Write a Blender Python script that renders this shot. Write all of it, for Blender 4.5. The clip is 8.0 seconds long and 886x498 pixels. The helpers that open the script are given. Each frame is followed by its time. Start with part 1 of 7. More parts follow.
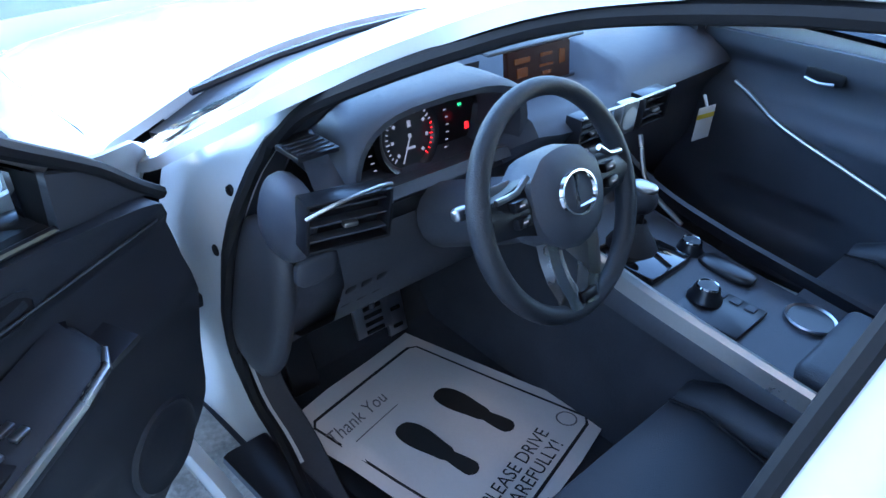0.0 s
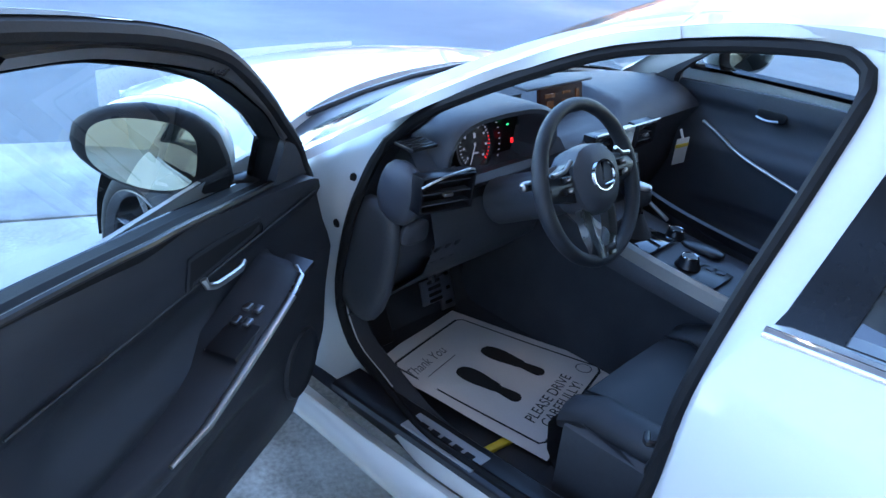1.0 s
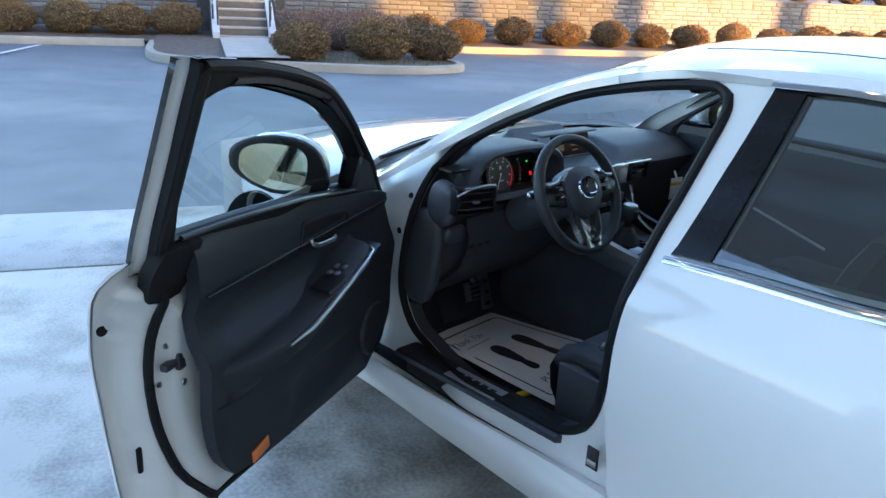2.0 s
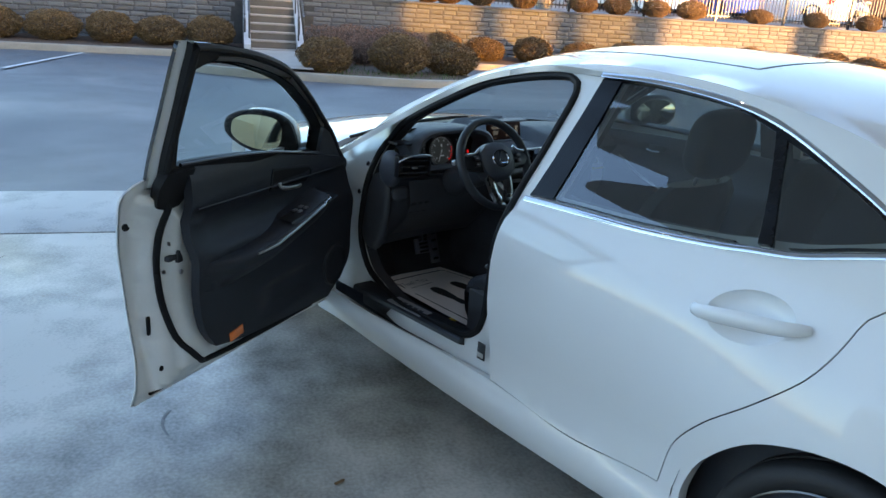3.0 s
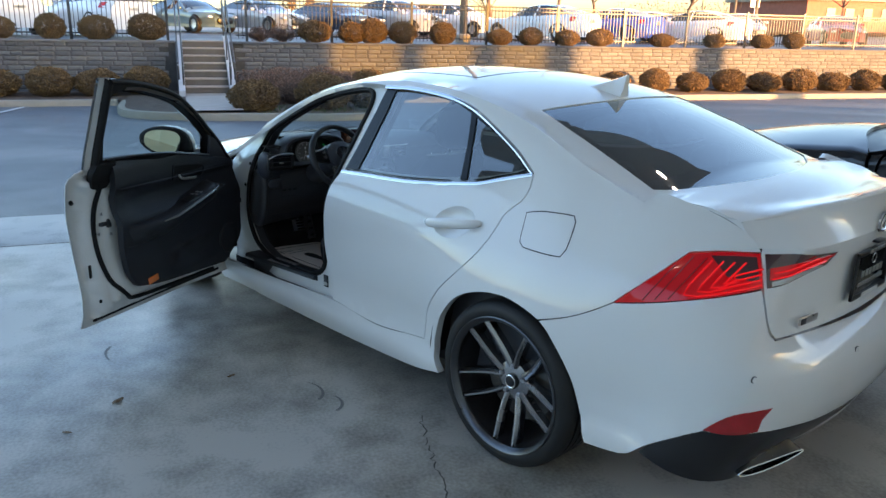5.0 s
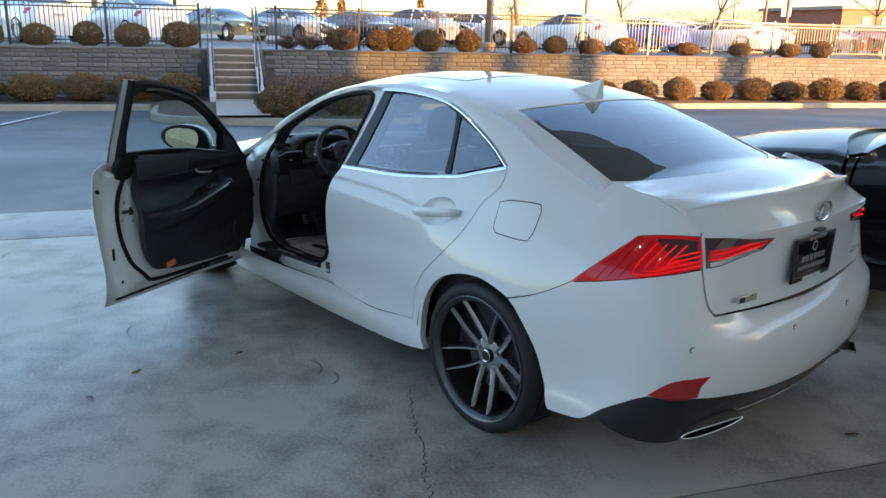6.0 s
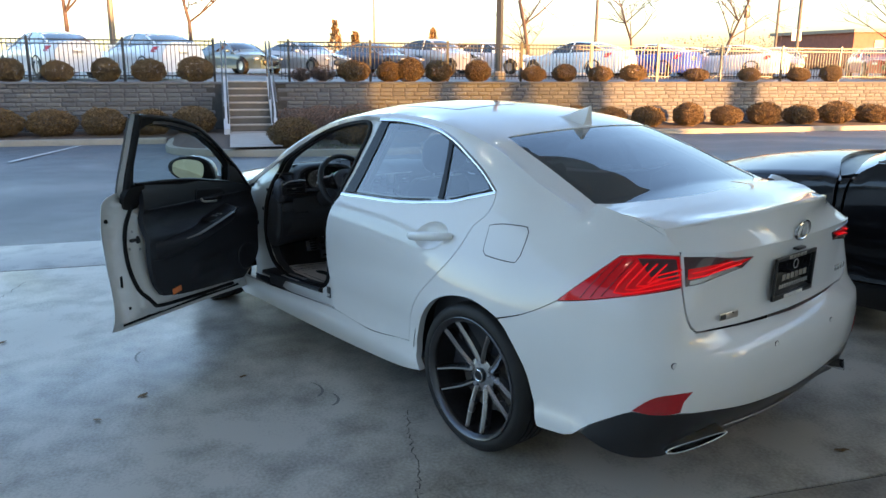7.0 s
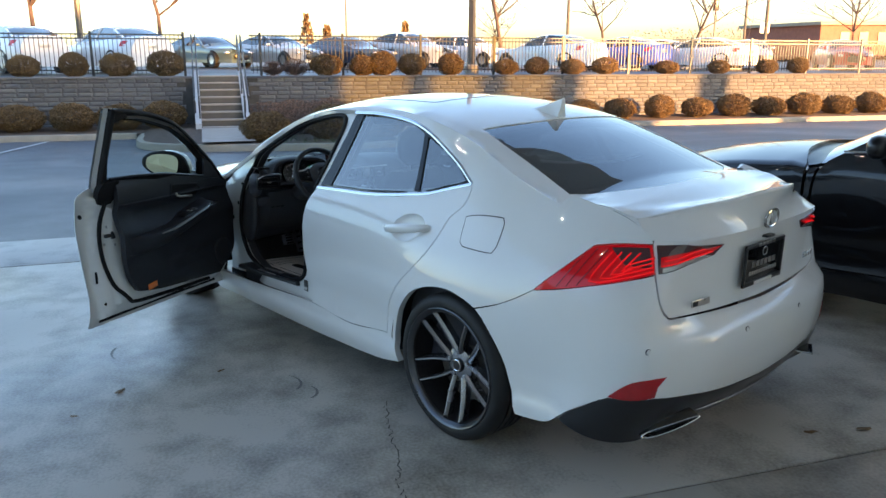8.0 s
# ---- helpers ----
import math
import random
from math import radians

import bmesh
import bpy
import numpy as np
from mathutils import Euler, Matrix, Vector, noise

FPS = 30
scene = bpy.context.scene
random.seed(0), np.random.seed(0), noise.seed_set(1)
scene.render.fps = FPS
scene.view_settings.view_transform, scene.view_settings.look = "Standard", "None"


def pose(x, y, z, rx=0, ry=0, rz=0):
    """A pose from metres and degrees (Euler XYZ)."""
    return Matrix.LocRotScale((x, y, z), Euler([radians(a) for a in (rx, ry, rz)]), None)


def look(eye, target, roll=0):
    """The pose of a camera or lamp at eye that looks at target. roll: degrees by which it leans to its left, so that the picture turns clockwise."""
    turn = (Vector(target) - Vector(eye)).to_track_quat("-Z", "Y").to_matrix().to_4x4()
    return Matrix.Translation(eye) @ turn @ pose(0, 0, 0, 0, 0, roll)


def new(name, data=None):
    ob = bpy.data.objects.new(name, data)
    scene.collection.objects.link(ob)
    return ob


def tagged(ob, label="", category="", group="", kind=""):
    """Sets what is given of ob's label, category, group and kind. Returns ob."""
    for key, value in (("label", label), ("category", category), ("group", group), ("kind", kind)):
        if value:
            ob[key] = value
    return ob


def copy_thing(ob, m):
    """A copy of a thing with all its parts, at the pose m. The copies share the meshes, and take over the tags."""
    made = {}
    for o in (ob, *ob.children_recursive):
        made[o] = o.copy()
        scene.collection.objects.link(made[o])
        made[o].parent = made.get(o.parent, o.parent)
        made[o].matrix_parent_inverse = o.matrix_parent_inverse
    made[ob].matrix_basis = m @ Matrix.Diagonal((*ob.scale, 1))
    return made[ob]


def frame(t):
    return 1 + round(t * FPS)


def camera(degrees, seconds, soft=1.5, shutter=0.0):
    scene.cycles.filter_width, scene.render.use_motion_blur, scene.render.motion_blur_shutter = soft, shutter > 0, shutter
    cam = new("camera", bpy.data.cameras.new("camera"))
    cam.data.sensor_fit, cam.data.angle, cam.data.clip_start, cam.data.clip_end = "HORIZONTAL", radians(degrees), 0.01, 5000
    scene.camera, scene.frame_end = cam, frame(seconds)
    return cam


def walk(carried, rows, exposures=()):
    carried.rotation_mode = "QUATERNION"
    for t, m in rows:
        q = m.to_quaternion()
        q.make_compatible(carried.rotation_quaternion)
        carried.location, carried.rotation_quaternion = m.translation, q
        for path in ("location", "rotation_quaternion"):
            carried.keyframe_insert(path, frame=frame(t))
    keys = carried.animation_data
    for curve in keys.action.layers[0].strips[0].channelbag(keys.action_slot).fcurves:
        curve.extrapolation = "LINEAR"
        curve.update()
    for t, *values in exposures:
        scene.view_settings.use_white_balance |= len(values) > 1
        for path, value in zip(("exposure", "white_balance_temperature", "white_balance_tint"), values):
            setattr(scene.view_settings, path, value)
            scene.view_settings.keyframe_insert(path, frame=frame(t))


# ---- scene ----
from mathutils import geometry

cam = camera(59.4, 8.0)
PATH = [
    (0, (1.078, 1.251, 1.435), (2.256, 0.028, 0.378), 4.2),
    (0.5, (0.998, 1.513, 1.439), (2.126, 0.228, 0.402), 3.9),
    (1, (0.844, 1.769, 1.49), (2.036, 0.436, 0.595), 5.5),
    (1.2, (0.737, 1.852, 1.49), (2.004, 0.545, 0.661), 5.6),
    (2.3, (0.047, 2.278, 1.542), (1.463, 1.038, 0.864), 2.3),
    (2.5, (-0.107, 2.329, 1.55), (1.303, 1.081, 0.874), 2.7),
    (3, (-0.49, 2.398, 1.544), (0.974, 1.199, 0.896), 3.6),
    (3.5, (-0.85, 2.55, 1.54), (0.603, 1.309, 0.951), 3.1),
    (4, (-1.194, 2.647, 1.574), (0.195, 1.33, 0.992), 2.2),
    (4.5, (-1.529, 2.703, 1.584), (-0.115, 1.408, 1.015), 1.4),
    (4.7, (-1.637, 2.739, 1.589), (-0.226, 1.436, 1.028), 0.8),
    (5.8, (-2.049, 2.877, 1.599), (-0.613, 1.596, 1.054), 0.5),
    (6, (-2.125, 2.866, 1.595), (-0.658, 1.618, 1.055), 0.8),
    (6.5, (-2.246, 2.859, 1.598), (-0.75, 1.635, 1.081), 0.7),
    (7, (-2.269, 2.86, 1.602), (-0.762, 1.632, 1.132), -0.2),
    (7.5, (-2.282, 2.878, 1.602), (-0.784, 1.635, 1.142), -0.4),
    (8, (-2.286, 2.887, 1.6), (-0.824, 1.612, 1.114), -0.4),
]
walk(cam, [(t, look(eye, target, roll)) for t, eye, target, roll in PATH],
     exposures=[(0, 4.55, 5500, 25), (1.0, 4.0, 5650, 25), (2.4, 3.1, 6650, 18), (4.0, 2.62, 6800, 17), (8, 2.55, 6800, 17)])

# ---- world, sun, exposure ----
SUN_EL, SUN_DIR = radians(8), Vector((-.987, -.153))
world = bpy.data.worlds.new("sky")
scene.world = world
world.use_nodes = True
wn, wl = world.node_tree.nodes, world.node_tree.links
sky = wn.new("ShaderNodeTexSky")
sky.sky_type, sky.sun_disc = "NISHITA", False
sky.sun_elevation, sky.sun_rotation = SUN_EL, math.atan2(SUN_DIR.x, SUN_DIR.y)
sky.air_density, sky.dust_density, sky.ozone_density = 1.0, 1.3, 2.2
wl.new(sky.outputs[0], wn["Background"].inputs["Color"])
wn["Background"].inputs["Strength"].default_value = .15
sun = new("sun", bpy.data.lights.new("sun", "SUN"))
sun.data.energy, sun.data.angle, sun.data.color = 5.0, radians(.6), (1, .52, .19)
sun.matrix_world = look((0, 0, 0), -Vector((SUN_DIR.x * math.cos(SUN_EL), SUN_DIR.y * math.cos(SUN_EL), math.sin(SUN_EL))))


# ---- building helpers ----
def part(name, bm, material, parent=None, label="", angle=40):
    """Links a bmesh, or a mesh, as one object under a thing or a part."""
    if isinstance(bm, bmesh.types.BMesh):
        me = bpy.data.meshes.new(name)
        bm.to_mesh(me)
        bm.free()
        if angle:
            me.shade_smooth()
            me.set_sharp_from_angle(angle=radians(angle))
    else:
        me = bm
    if not me.materials:
        me.materials.append(material)
    ob = new(name, me)
    if parent is not None:
        ob.parent = parent
    if label:
        ob["label"] = label
    return ob


def thing(name, label, category, group="", kind="", at=None):
    ob = new(name)
    ob.empty_display_size = .1
    if at is not None:
        ob.matrix_world = at
    return tagged(ob, label, category, group, kind)


def bm_of(verts, faces):
    bm = bmesh.new()
    vs = [bm.verts.new(v) for v in verts]
    for f in faces:
        bm.faces.new([vs[i] for i in f])
    return bm


def box(x0, x1, y0, y1, z0, z1, bevel=0.0, seg=2):
    bm = bmesh.new()
    bmesh.ops.create_cube(bm, size=1)
    for v in bm.verts:
        v.co = Vector(((x0 + x1) / 2 + v.co.x * (x1 - x0), (y0 + y1) / 2 + v.co.y * (y1 - y0), (z0 + z1) / 2 + v.co.z * (z1 - z0)))
    if bevel:
        bmesh.ops.bevel(bm, geom=bm.edges[:], offset=bevel, segments=seg, affect="EDGES", profile=.5)
    return bm


def turned(bm, m):
    bmesh.ops.transform(bm, matrix=m, verts=bm.verts[:])
    return bm


def joined(*bms):
    """One bmesh out of several."""
    out = bmesh.new()
    for bm in bms:
        me = bpy.data.meshes.new("join")
        bm.to_mesh(me)
        bm.free()
        out.from_mesh(me)
        bpy.data.meshes.remove(me)
    return out


def lathe(profile, n=32, axis="Y", closed=False):
    """Turns (radius, height) points round an axis."""
    verts, faces, k = [], [], len(profile)
    for i in range(n):
        a = 2 * math.pi * i / n
        for r, h in profile:
            c, s = r * math.cos(a), r * math.sin(a)
            verts.append({"Y": (c, h, s), "Z": (c, s, h), "X": (h, c, s)}[axis])
    for i in range(n):
        j = (i + 1) % n
        for p in range(k if closed else k - 1):
            q = (p + 1) % k
            faces.append((i * k + p, i * k + q, j * k + q, j * k + p))
    bm = bm_of(verts, faces)
    bmesh.ops.remove_doubles(bm, verts=bm.verts[:], dist=1e-5)
    bmesh.ops.recalc_face_normals(bm, faces=bm.faces[:])
    return bm


def tube(path, radius, n=8, closed=False, flat=1.0, up=(0, 0, 1)):
    """A round or flattened bar swept along points. radius may be a list."""
    path = [Vector(p) for p in path]
    m = len(path)
    verts, faces = [], []
    for i, p in enumerate(path):
        a = path[(i - 1) % m] if closed or i else p
        b = path[(i + 1) % m] if closed or i < m - 1 else p
        d = (b - a).normalized()
        side = d.cross(Vector(up))
        if side.length < 1e-3:
            side = d.cross(Vector((1, 0, 0)))
        side.normalize()
        top_ = side.cross(d)
        r = radius[i] if isinstance(radius, (list, tuple)) else radius
        for k in range(n):
            t = 2 * math.pi * k / n
            verts.append(p + side * (math.cos(t) * r) + top_ * (math.sin(t) * r * flat))
    for i in range(m if closed else m - 1):
        j = (i + 1) % m
        for k in range(n):
            q = (k + 1) % n
            faces.append((i * n + k, i * n + q, j * n + q, j * n + k))
    if not closed:
        faces += [tuple(range(n))[::-1], tuple((m - 1) * n + k for k in range(n))]
    bm = bm_of(verts, faces)
    bmesh.ops.recalc_face_normals(bm, faces=bm.faces[:])
    return bm


def loft(rows, closed=False, caps=False):
    """A skin through rows of points, all of one length."""
    verts, faces, k = [p for row in rows for p in row], [], len(rows[0])
    for i in range(len(rows) - 1):
        for p in range(k if closed else k - 1):
            q = (p + 1) % k
            faces.append((i * k + p, i * k + q, (i + 1) * k + q, (i + 1) * k + p))
    if caps:
        faces += [tuple(range(k))[::-1], tuple((len(rows) - 1) * k + p for p in range(k))]
    bm = bm_of(verts, faces)
    bmesh.ops.recalc_face_normals(bm, faces=bm.faces[:])
    return bm


def spline(pts, step=.03):
    """Points along a smooth open curve through pts, in the plane or in space."""
    p = [Vector(q) for q in pts]
    p = [2 * p[0] - p[1]] + p + [2 * p[-1] - p[-2]]
    out = []
    for i in range(1, len(p) - 2):
        a, b, c, d = p[i - 1:i + 3]
        n = max(1, round((c - b).length / step))
        for k in range(n):
            t = k / n
            out.append(.5 * (2 * b + (c - a) * t + (2 * a - 5 * b + 4 * c - d) * t * t + (3 * b - a - 3 * c + d) * t ** 3))
    return out + [p[-2]]


def ring(*curves, step=.03, smooth=True):
    """A closed outline from open curves laid end to end; the corners lie where curves meet."""
    out = []
    for c in curves:
        s = spline(c, step) if len(c) > 2 and smooth else spline([c[0], c[-1]], step) if len(c) == 2 else [Vector(q) for q in c]
        if out and (s[0] - out[-1]).length < 1e-4:
            s = s[1:]
        out += s
    if (out[0] - out[-1]).length < 1e-4:
        out.pop()
    return out


def inside(x, y, poly):
    hit, j = False, len(poly) - 1
    for i in range(len(poly)):
        a, b = poly[i], poly[j]
        if (a[1] > y) != (b[1] > y) and x < (b[0] - a[0]) * (y - a[1]) / (b[1] - a[1]) + a[0]:
            hit = not hit
        j = i
    return hit


def shrink(poly, d):
    """The outline moved inwards by d (outwards where d is negative)."""
    area = sum(poly[i - 1][0] * poly[i][1] - poly[i][0] * poly[i - 1][1] for i in range(len(poly)))
    out, n = [], len(poly)
    for i in range(n):
        t = (poly[(i + 1) % n] - poly[i - 1]).normalized()
        nrm = Vector((-t[1], t[0])) * (1 if area > 0 else -1)
        out.append(Vector(poly[i]) + nrm * d)
    return out


def panel(name, outline, fn, material, parent, thick=.012, step=.045, holes=(), out=None, label="", rim_all=True):
    """A sheet of the given thickness: the part of the surface fn(u, v) inside the outline. out(p): a vector that points off the outer side."""
    pts, edges, loops = [], [], [outline, *holes]
    spans = []
    for loop in loops:
        k = len(pts)
        pts += [Vector((q[0], q[1])) for q in loop]
        edges += [(k + i, k + (i + 1) % len(loop)) for i in range(len(loop))]
        spans.append((k, len(loop)))
    nb = len(pts)
    us, vs = [q[0] for q in outline], [q[1] for q in outline]
    cell = {}
    for q in pts:
        cell.setdefault((int(q[0] // step), int(q[1] // step)), []).append(q)
    for i in range(int((max(us) - min(us)) / step) + 1):
        for j in range(int((max(vs) - min(vs)) / step) + 1):
            u, v = min(us) + (i + .5) * step, min(vs) + (j + .5) * step
            ci, cj = int(u // step), int(v // step)
            near = [q for a in (-1, 0, 1) for b in (-1, 0, 1) for q in cell.get((ci + a, cj + b), ())]
            if any((q[0] - u) ** 2 + (q[1] - v) ** 2 < (.45 * step) ** 2 for q in near):
                continue
            if inside(u, v, outline) and not any(inside(u, v, h) for h in holes):
                pts.append(Vector((u, v)))
    co, _, faces, *_ = geometry.delaunay_2d_cdt(pts, edges, [], 0, 1e-6)
    tris = []
    for f in faces:
        cx, cy = sum(co[i][0] for i in f) / len(f), sum(co[i][1] for i in f) / len(f)
        if inside(cx, cy, outline) and not any(inside(cx, cy, h) for h in holes):
            tris.append(tuple(f))
    used = sorted({i for f in tris for i in f})
    slot = {i: k for k, i in enumerate(used)}
    verts, norms = [], []
    e = 1e-3
    for i in used:
        u, v = co[i]
        p = Vector(fn(u, v))
        n = (Vector(fn(u + e, v)) - Vector(fn(u - e, v))).cross(Vector(fn(u, v + e)) - Vector(fn(u, v - e))).normalized()
        ref = out(p) if out else Vector((0, p.y, 0))
        if n.dot(ref) < 0:
            n.negate()
        verts.append(p)
        norms.append(n)
    tris = [tuple(slot[i] for i in f) for f in tris]
    fixed = []
    for f in tris:
        a, b, c = (verts[i] for i in f[:3])
        fixed.append(f if (b - a).cross(c - a).dot(norms[f[0]]) > 0 else f[::-1])
    count = {}
    for f in fixed:
        for i in range(len(f)):
            count[(f[i], f[(i + 1) % len(f)])] = True
    border = [(a, b) for a, b in count if (b, a) not in count]
    if thick:
        m = {}
        for a, b in border:
            for k in (a, b):
                if k not in m:
                    m[k] = len(verts)
                    verts += [verts[k].copy(), verts[k] - norms[k] * thick]
                    norms += [None, None]
        for a, b in border:
            fixed.append((m[b], m[a], m[a] + 1, m[b] + 1))
            side = (verts[b] - verts[a]).cross(norms[a])
            for k in (m[a], m[a] + 1, m[b], m[b] + 1):
                norms[k] = side.copy() if norms[k] is None else norms[k] + side
    me = bpy.data.meshes.new(name)
    me.from_pydata(verts, [], fixed)
    me.shade_smooth()
    me.normals_split_custom_set_from_vertices([n.normalized() for n in norms])
    ob = part(name, me, material, parent, label)
    return ob


def text_bm(body, size, extrude=.0005):
    """Letters of the built-in font as a bmesh, in the xy plane, centred."""
    cu = bpy.data.curves.new("letters", "FONT")
    cu.body, cu.size, cu.extrude, cu.align_x, cu.align_y, cu.resolution_u = body, size, extrude, "CENTER", "CENTER", 3
    ob = bpy.data.objects.new("letters", cu)
    scene.collection.objects.link(ob)
    bpy.context.view_layer.update()
    me = ob.evaluated_get(bpy.context.evaluated_depsgraph_get()).to_mesh()
    bm = bmesh.new()
    bm.from_mesh(me)
    bpy.data.objects.remove(ob)
    return bm


# ---- materials ----
def material(name, color, rough=.5, metal=0.0, vary=.12, scale=6.0, fine=60.0, bump=.0, bump_scale=120.0, coat=0.0, spec=.5, rough_vary=.0, random_obj=0.0, island=0.0):
    """A surface with colour variation at two scales, fine relief and varied gloss."""
    mat = bpy.data.materials.new(name)
    mat.use_nodes = True
    n, l = mat.node_tree.nodes, mat.node_tree.links
    b = n["Principled BSDF"]
    b.inputs["Metallic"].default_value, b.inputs["Coat Weight"].default_value = metal, coat
    b.inputs["Coat Roughness"].default_value, b.inputs["Coat IOR"].default_value = .006, 1.6
    b.inputs["Specular IOR Level"].default_value = spec
    co = n.new("ShaderNodeTexCoord")
    big, small = n.new("ShaderNodeTexNoise"), n.new("ShaderNodeTexNoise")
    big.inputs["Scale"].default_value, small.inputs["Scale"].default_value = scale, fine
    big.inputs["Detail"].default_value, small.inputs["Detail"].default_value = 6, 4
    for t in (big, small):
        l.new(co.outputs["Object"], t.inputs["Vector"])
    mix = n.new("ShaderNodeMath")
    mix.operation = "MULTIPLY_ADD"
    l.new(big.outputs["Fac"], mix.inputs[0])
    mix.inputs[1].default_value = .65
    half = n.new("ShaderNodeMath")
    half.operation = "MULTIPLY"
    l.new(small.outputs["Fac"], half.inputs[0])
    half.inputs[1].default_value = .35
    l.new(half.outputs[0], mix.inputs[2])
    value = mix.outputs[0]
    if random_obj or island:
        info = n.new("ShaderNodeObjectInfo") if random_obj else n.new("ShaderNodeNewGeometry")
        add = n.new("ShaderNodeMath")
        add.operation = "MULTIPLY_ADD"
        l.new(info.outputs["Random" if random_obj else "Random Per Island"], add.inputs[0])
        add.inputs[1].default_value = random_obj or island
        off = n.new("ShaderNodeMath")
        off.operation = "SUBTRACT"
        l.new(value, off.inputs[0])
        off.inputs[1].default_value = (random_obj or island) / 2
        l.new(off.outputs[0], add.inputs[2])
        value = add.outputs[0]
    ramp = n.new("ShaderNodeValToRGB")
    c = Vector(color)
    ramp.color_ramp.elements[0].position, ramp.color_ramp.elements[1].position = .3, .7
    ramp.color_ramp.elements[0].color = (*[max(0, v * (1 - vary)) for v in c], 1)
    ramp.color_ramp.elements[1].color = (*[min(1, v * (1 + vary)) for v in c], 1)
    l.new(value, ramp.inputs[0])
    l.new(ramp.outputs[0], b.inputs["Base Color"])
    if rough_vary:
        rr = n.new("ShaderNodeMapRange")
        rr.inputs["To Min"].default_value, rr.inputs["To Max"].default_value = max(.02, rough - rough_vary), min(1, rough + rough_vary)
        rr.inputs["From Min"].default_value, rr.inputs["From Max"].default_value = .3, .7
        l.new(big.outputs["Fac"], rr.inputs["Value"])
        l.new(rr.outputs[0], b.inputs["Roughness"])
    else:
        b.inputs["Roughness"].default_value = rough
    if bump:
        t = n.new("ShaderNodeTexNoise")
        t.inputs["Scale"].default_value, t.inputs["Detail"].default_value = bump_scale, 5
        l.new(co.outputs["Object"], t.inputs["Vector"])
        bp = n.new("ShaderNodeBump")
        bp.inputs["Strength"].default_value, bp.inputs["Distance"].default_value = bump, .004
        l.new(t.outputs["Fac"], bp.inputs["Height"])
        l.new(bp.outputs[0], b.inputs["Normal"])
    return mat


def glass_material(name, tint, rough=.0, mirror=1.0):
    """Window glass: a clear or tinted pane that mirrors at grazing angles."""
    mat = bpy.data.materials.new(name)
    mat.use_nodes = True
    n, l = mat.node_tree.nodes, mat.node_tree.links
    n.remove(n["Principled BSDF"])
    clear, gloss, mix, fr = (n.new("ShaderNode" + k) for k in ("BsdfTransparent", "BsdfGlossy", "MixShader", "LayerWeight"))
    power, scaled = n.new("ShaderNodeMath"), n.new("ShaderNodeMath")
    power.operation, scaled.operation = "POWER", "MULTIPLY_ADD"
    power.inputs[1].default_value, scaled.inputs[1].default_value, scaled.inputs[2].default_value = 3.0, .90 * mirror, .13 * mirror
    clear.inputs["Color"].default_value = (*tint, 1)
    gloss.inputs["Roughness"].default_value = rough
    fr.inputs["Blend"].default_value = .5
    l.new(fr.outputs["Facing"], power.inputs[0])
    l.new(power.outputs[0], scaled.inputs[0])
    l.new(scaled.outputs[0], mix.inputs[0])
    l.new(clear.outputs[0], mix.inputs[1])
    l.new(gloss.outputs[0], mix.inputs[2])
    l.new(mix.outputs[0], n["Material Output"].inputs["Surface"])
    return mat


def glow_material(name, color, strength):
    mat = bpy.data.materials.new(name)
    mat.use_nodes = True
    b = mat.node_tree.nodes["Principled BSDF"]
    b.inputs["Base Color"].default_value = (*[.3 * c for c in color], 1)
    b.inputs["Roughness"].default_value = .2
    b.inputs["Emission Color"].default_value = (*color, 1)
    b.inputs["Emission Strength"].default_value = strength
    return mat


PAINT = material("pearl white paint", (.78, .79, .785), .50, vary=.015, scale=2, fine=400, coat=1.0, spec=.15)
PAINT.node_tree.nodes["Principled BSDF"].inputs["Coat IOR"].default_value = 1.55
JAMB = material("white paint of the jambs", (.74, .75, .74), .38, vary=.03, scale=5, fine=90, coat=.4, bump=.02, bump_scale=60)
BLACK = material("black moulded plastic", (.050, .053, .061), .48, vary=.2, fine=200, bump=.12, bump_scale=600)
SATIN = material("satin black trim", (.012, .012, .014), .3, vary=.15, fine=150, bump=.02)
GLOSS = material("gloss black trim", (.006, .006, .007), .06, vary=.2, coat=.6)
PILLAR = material("satin black pillar film", (.006, .006, .007), .22, vary=.2, spec=.22)
RUBBER = material("black rubber seal", (.010, .010, .011), .62, spec=.22, vary=.25, fine=120, bump=.08, bump_scale=300)
DASH = material("black dashboard skin", (.068, .073, .087), .46, vary=.15, fine=300, bump=.25, bump_scale=900, spec=.4)
LEATHER = material("black perforated leather", (.029, .031, .036), .46, vary=.2, fine=250, bump=.3, bump_scale=420)
CARPET = material("black carpet", (.050, .053, .061), .95, vary=.3, fine=400, bump=.5, bump_scale=800, spec=.1)
SILVER = material("satin silver trim", (.55, .53, .50), .32, metal=1, vary=.08, fine=200, rough_vary=.06)
CHROME = material("bright chrome", (.62, .62, .63), .07, metal=1, vary=.03)
STEEL = material("brushed steel", (.5, .5, .52), .3, metal=1, vary=.1, fine=300)
ALLOY = material("dark graphite alloy", (.36, .362, .375), .24, metal=1.0, vary=.12, scale=8, fine=120, coat=.3, rough_vary=.05)
BARREL = material("wheel barrel", (.055, .055, .06), .45, metal=.8, vary=.25, fine=60)
RIM_DARK = material("dark graphite rim", (.11, .112, .12), .32, metal=1.0, vary=.12, scale=8, fine=120, rough_vary=.05)
DOOR_TRIM = material("black door trim skin", (.024, .027, .034), .46, vary=.15, fine=300, bump=.25, bump_scale=900, spec=.3)
PLATE = material("brushed aluminium plate", (.55, .55, .56), .42, metal=.7, vary=.08, fine=300)
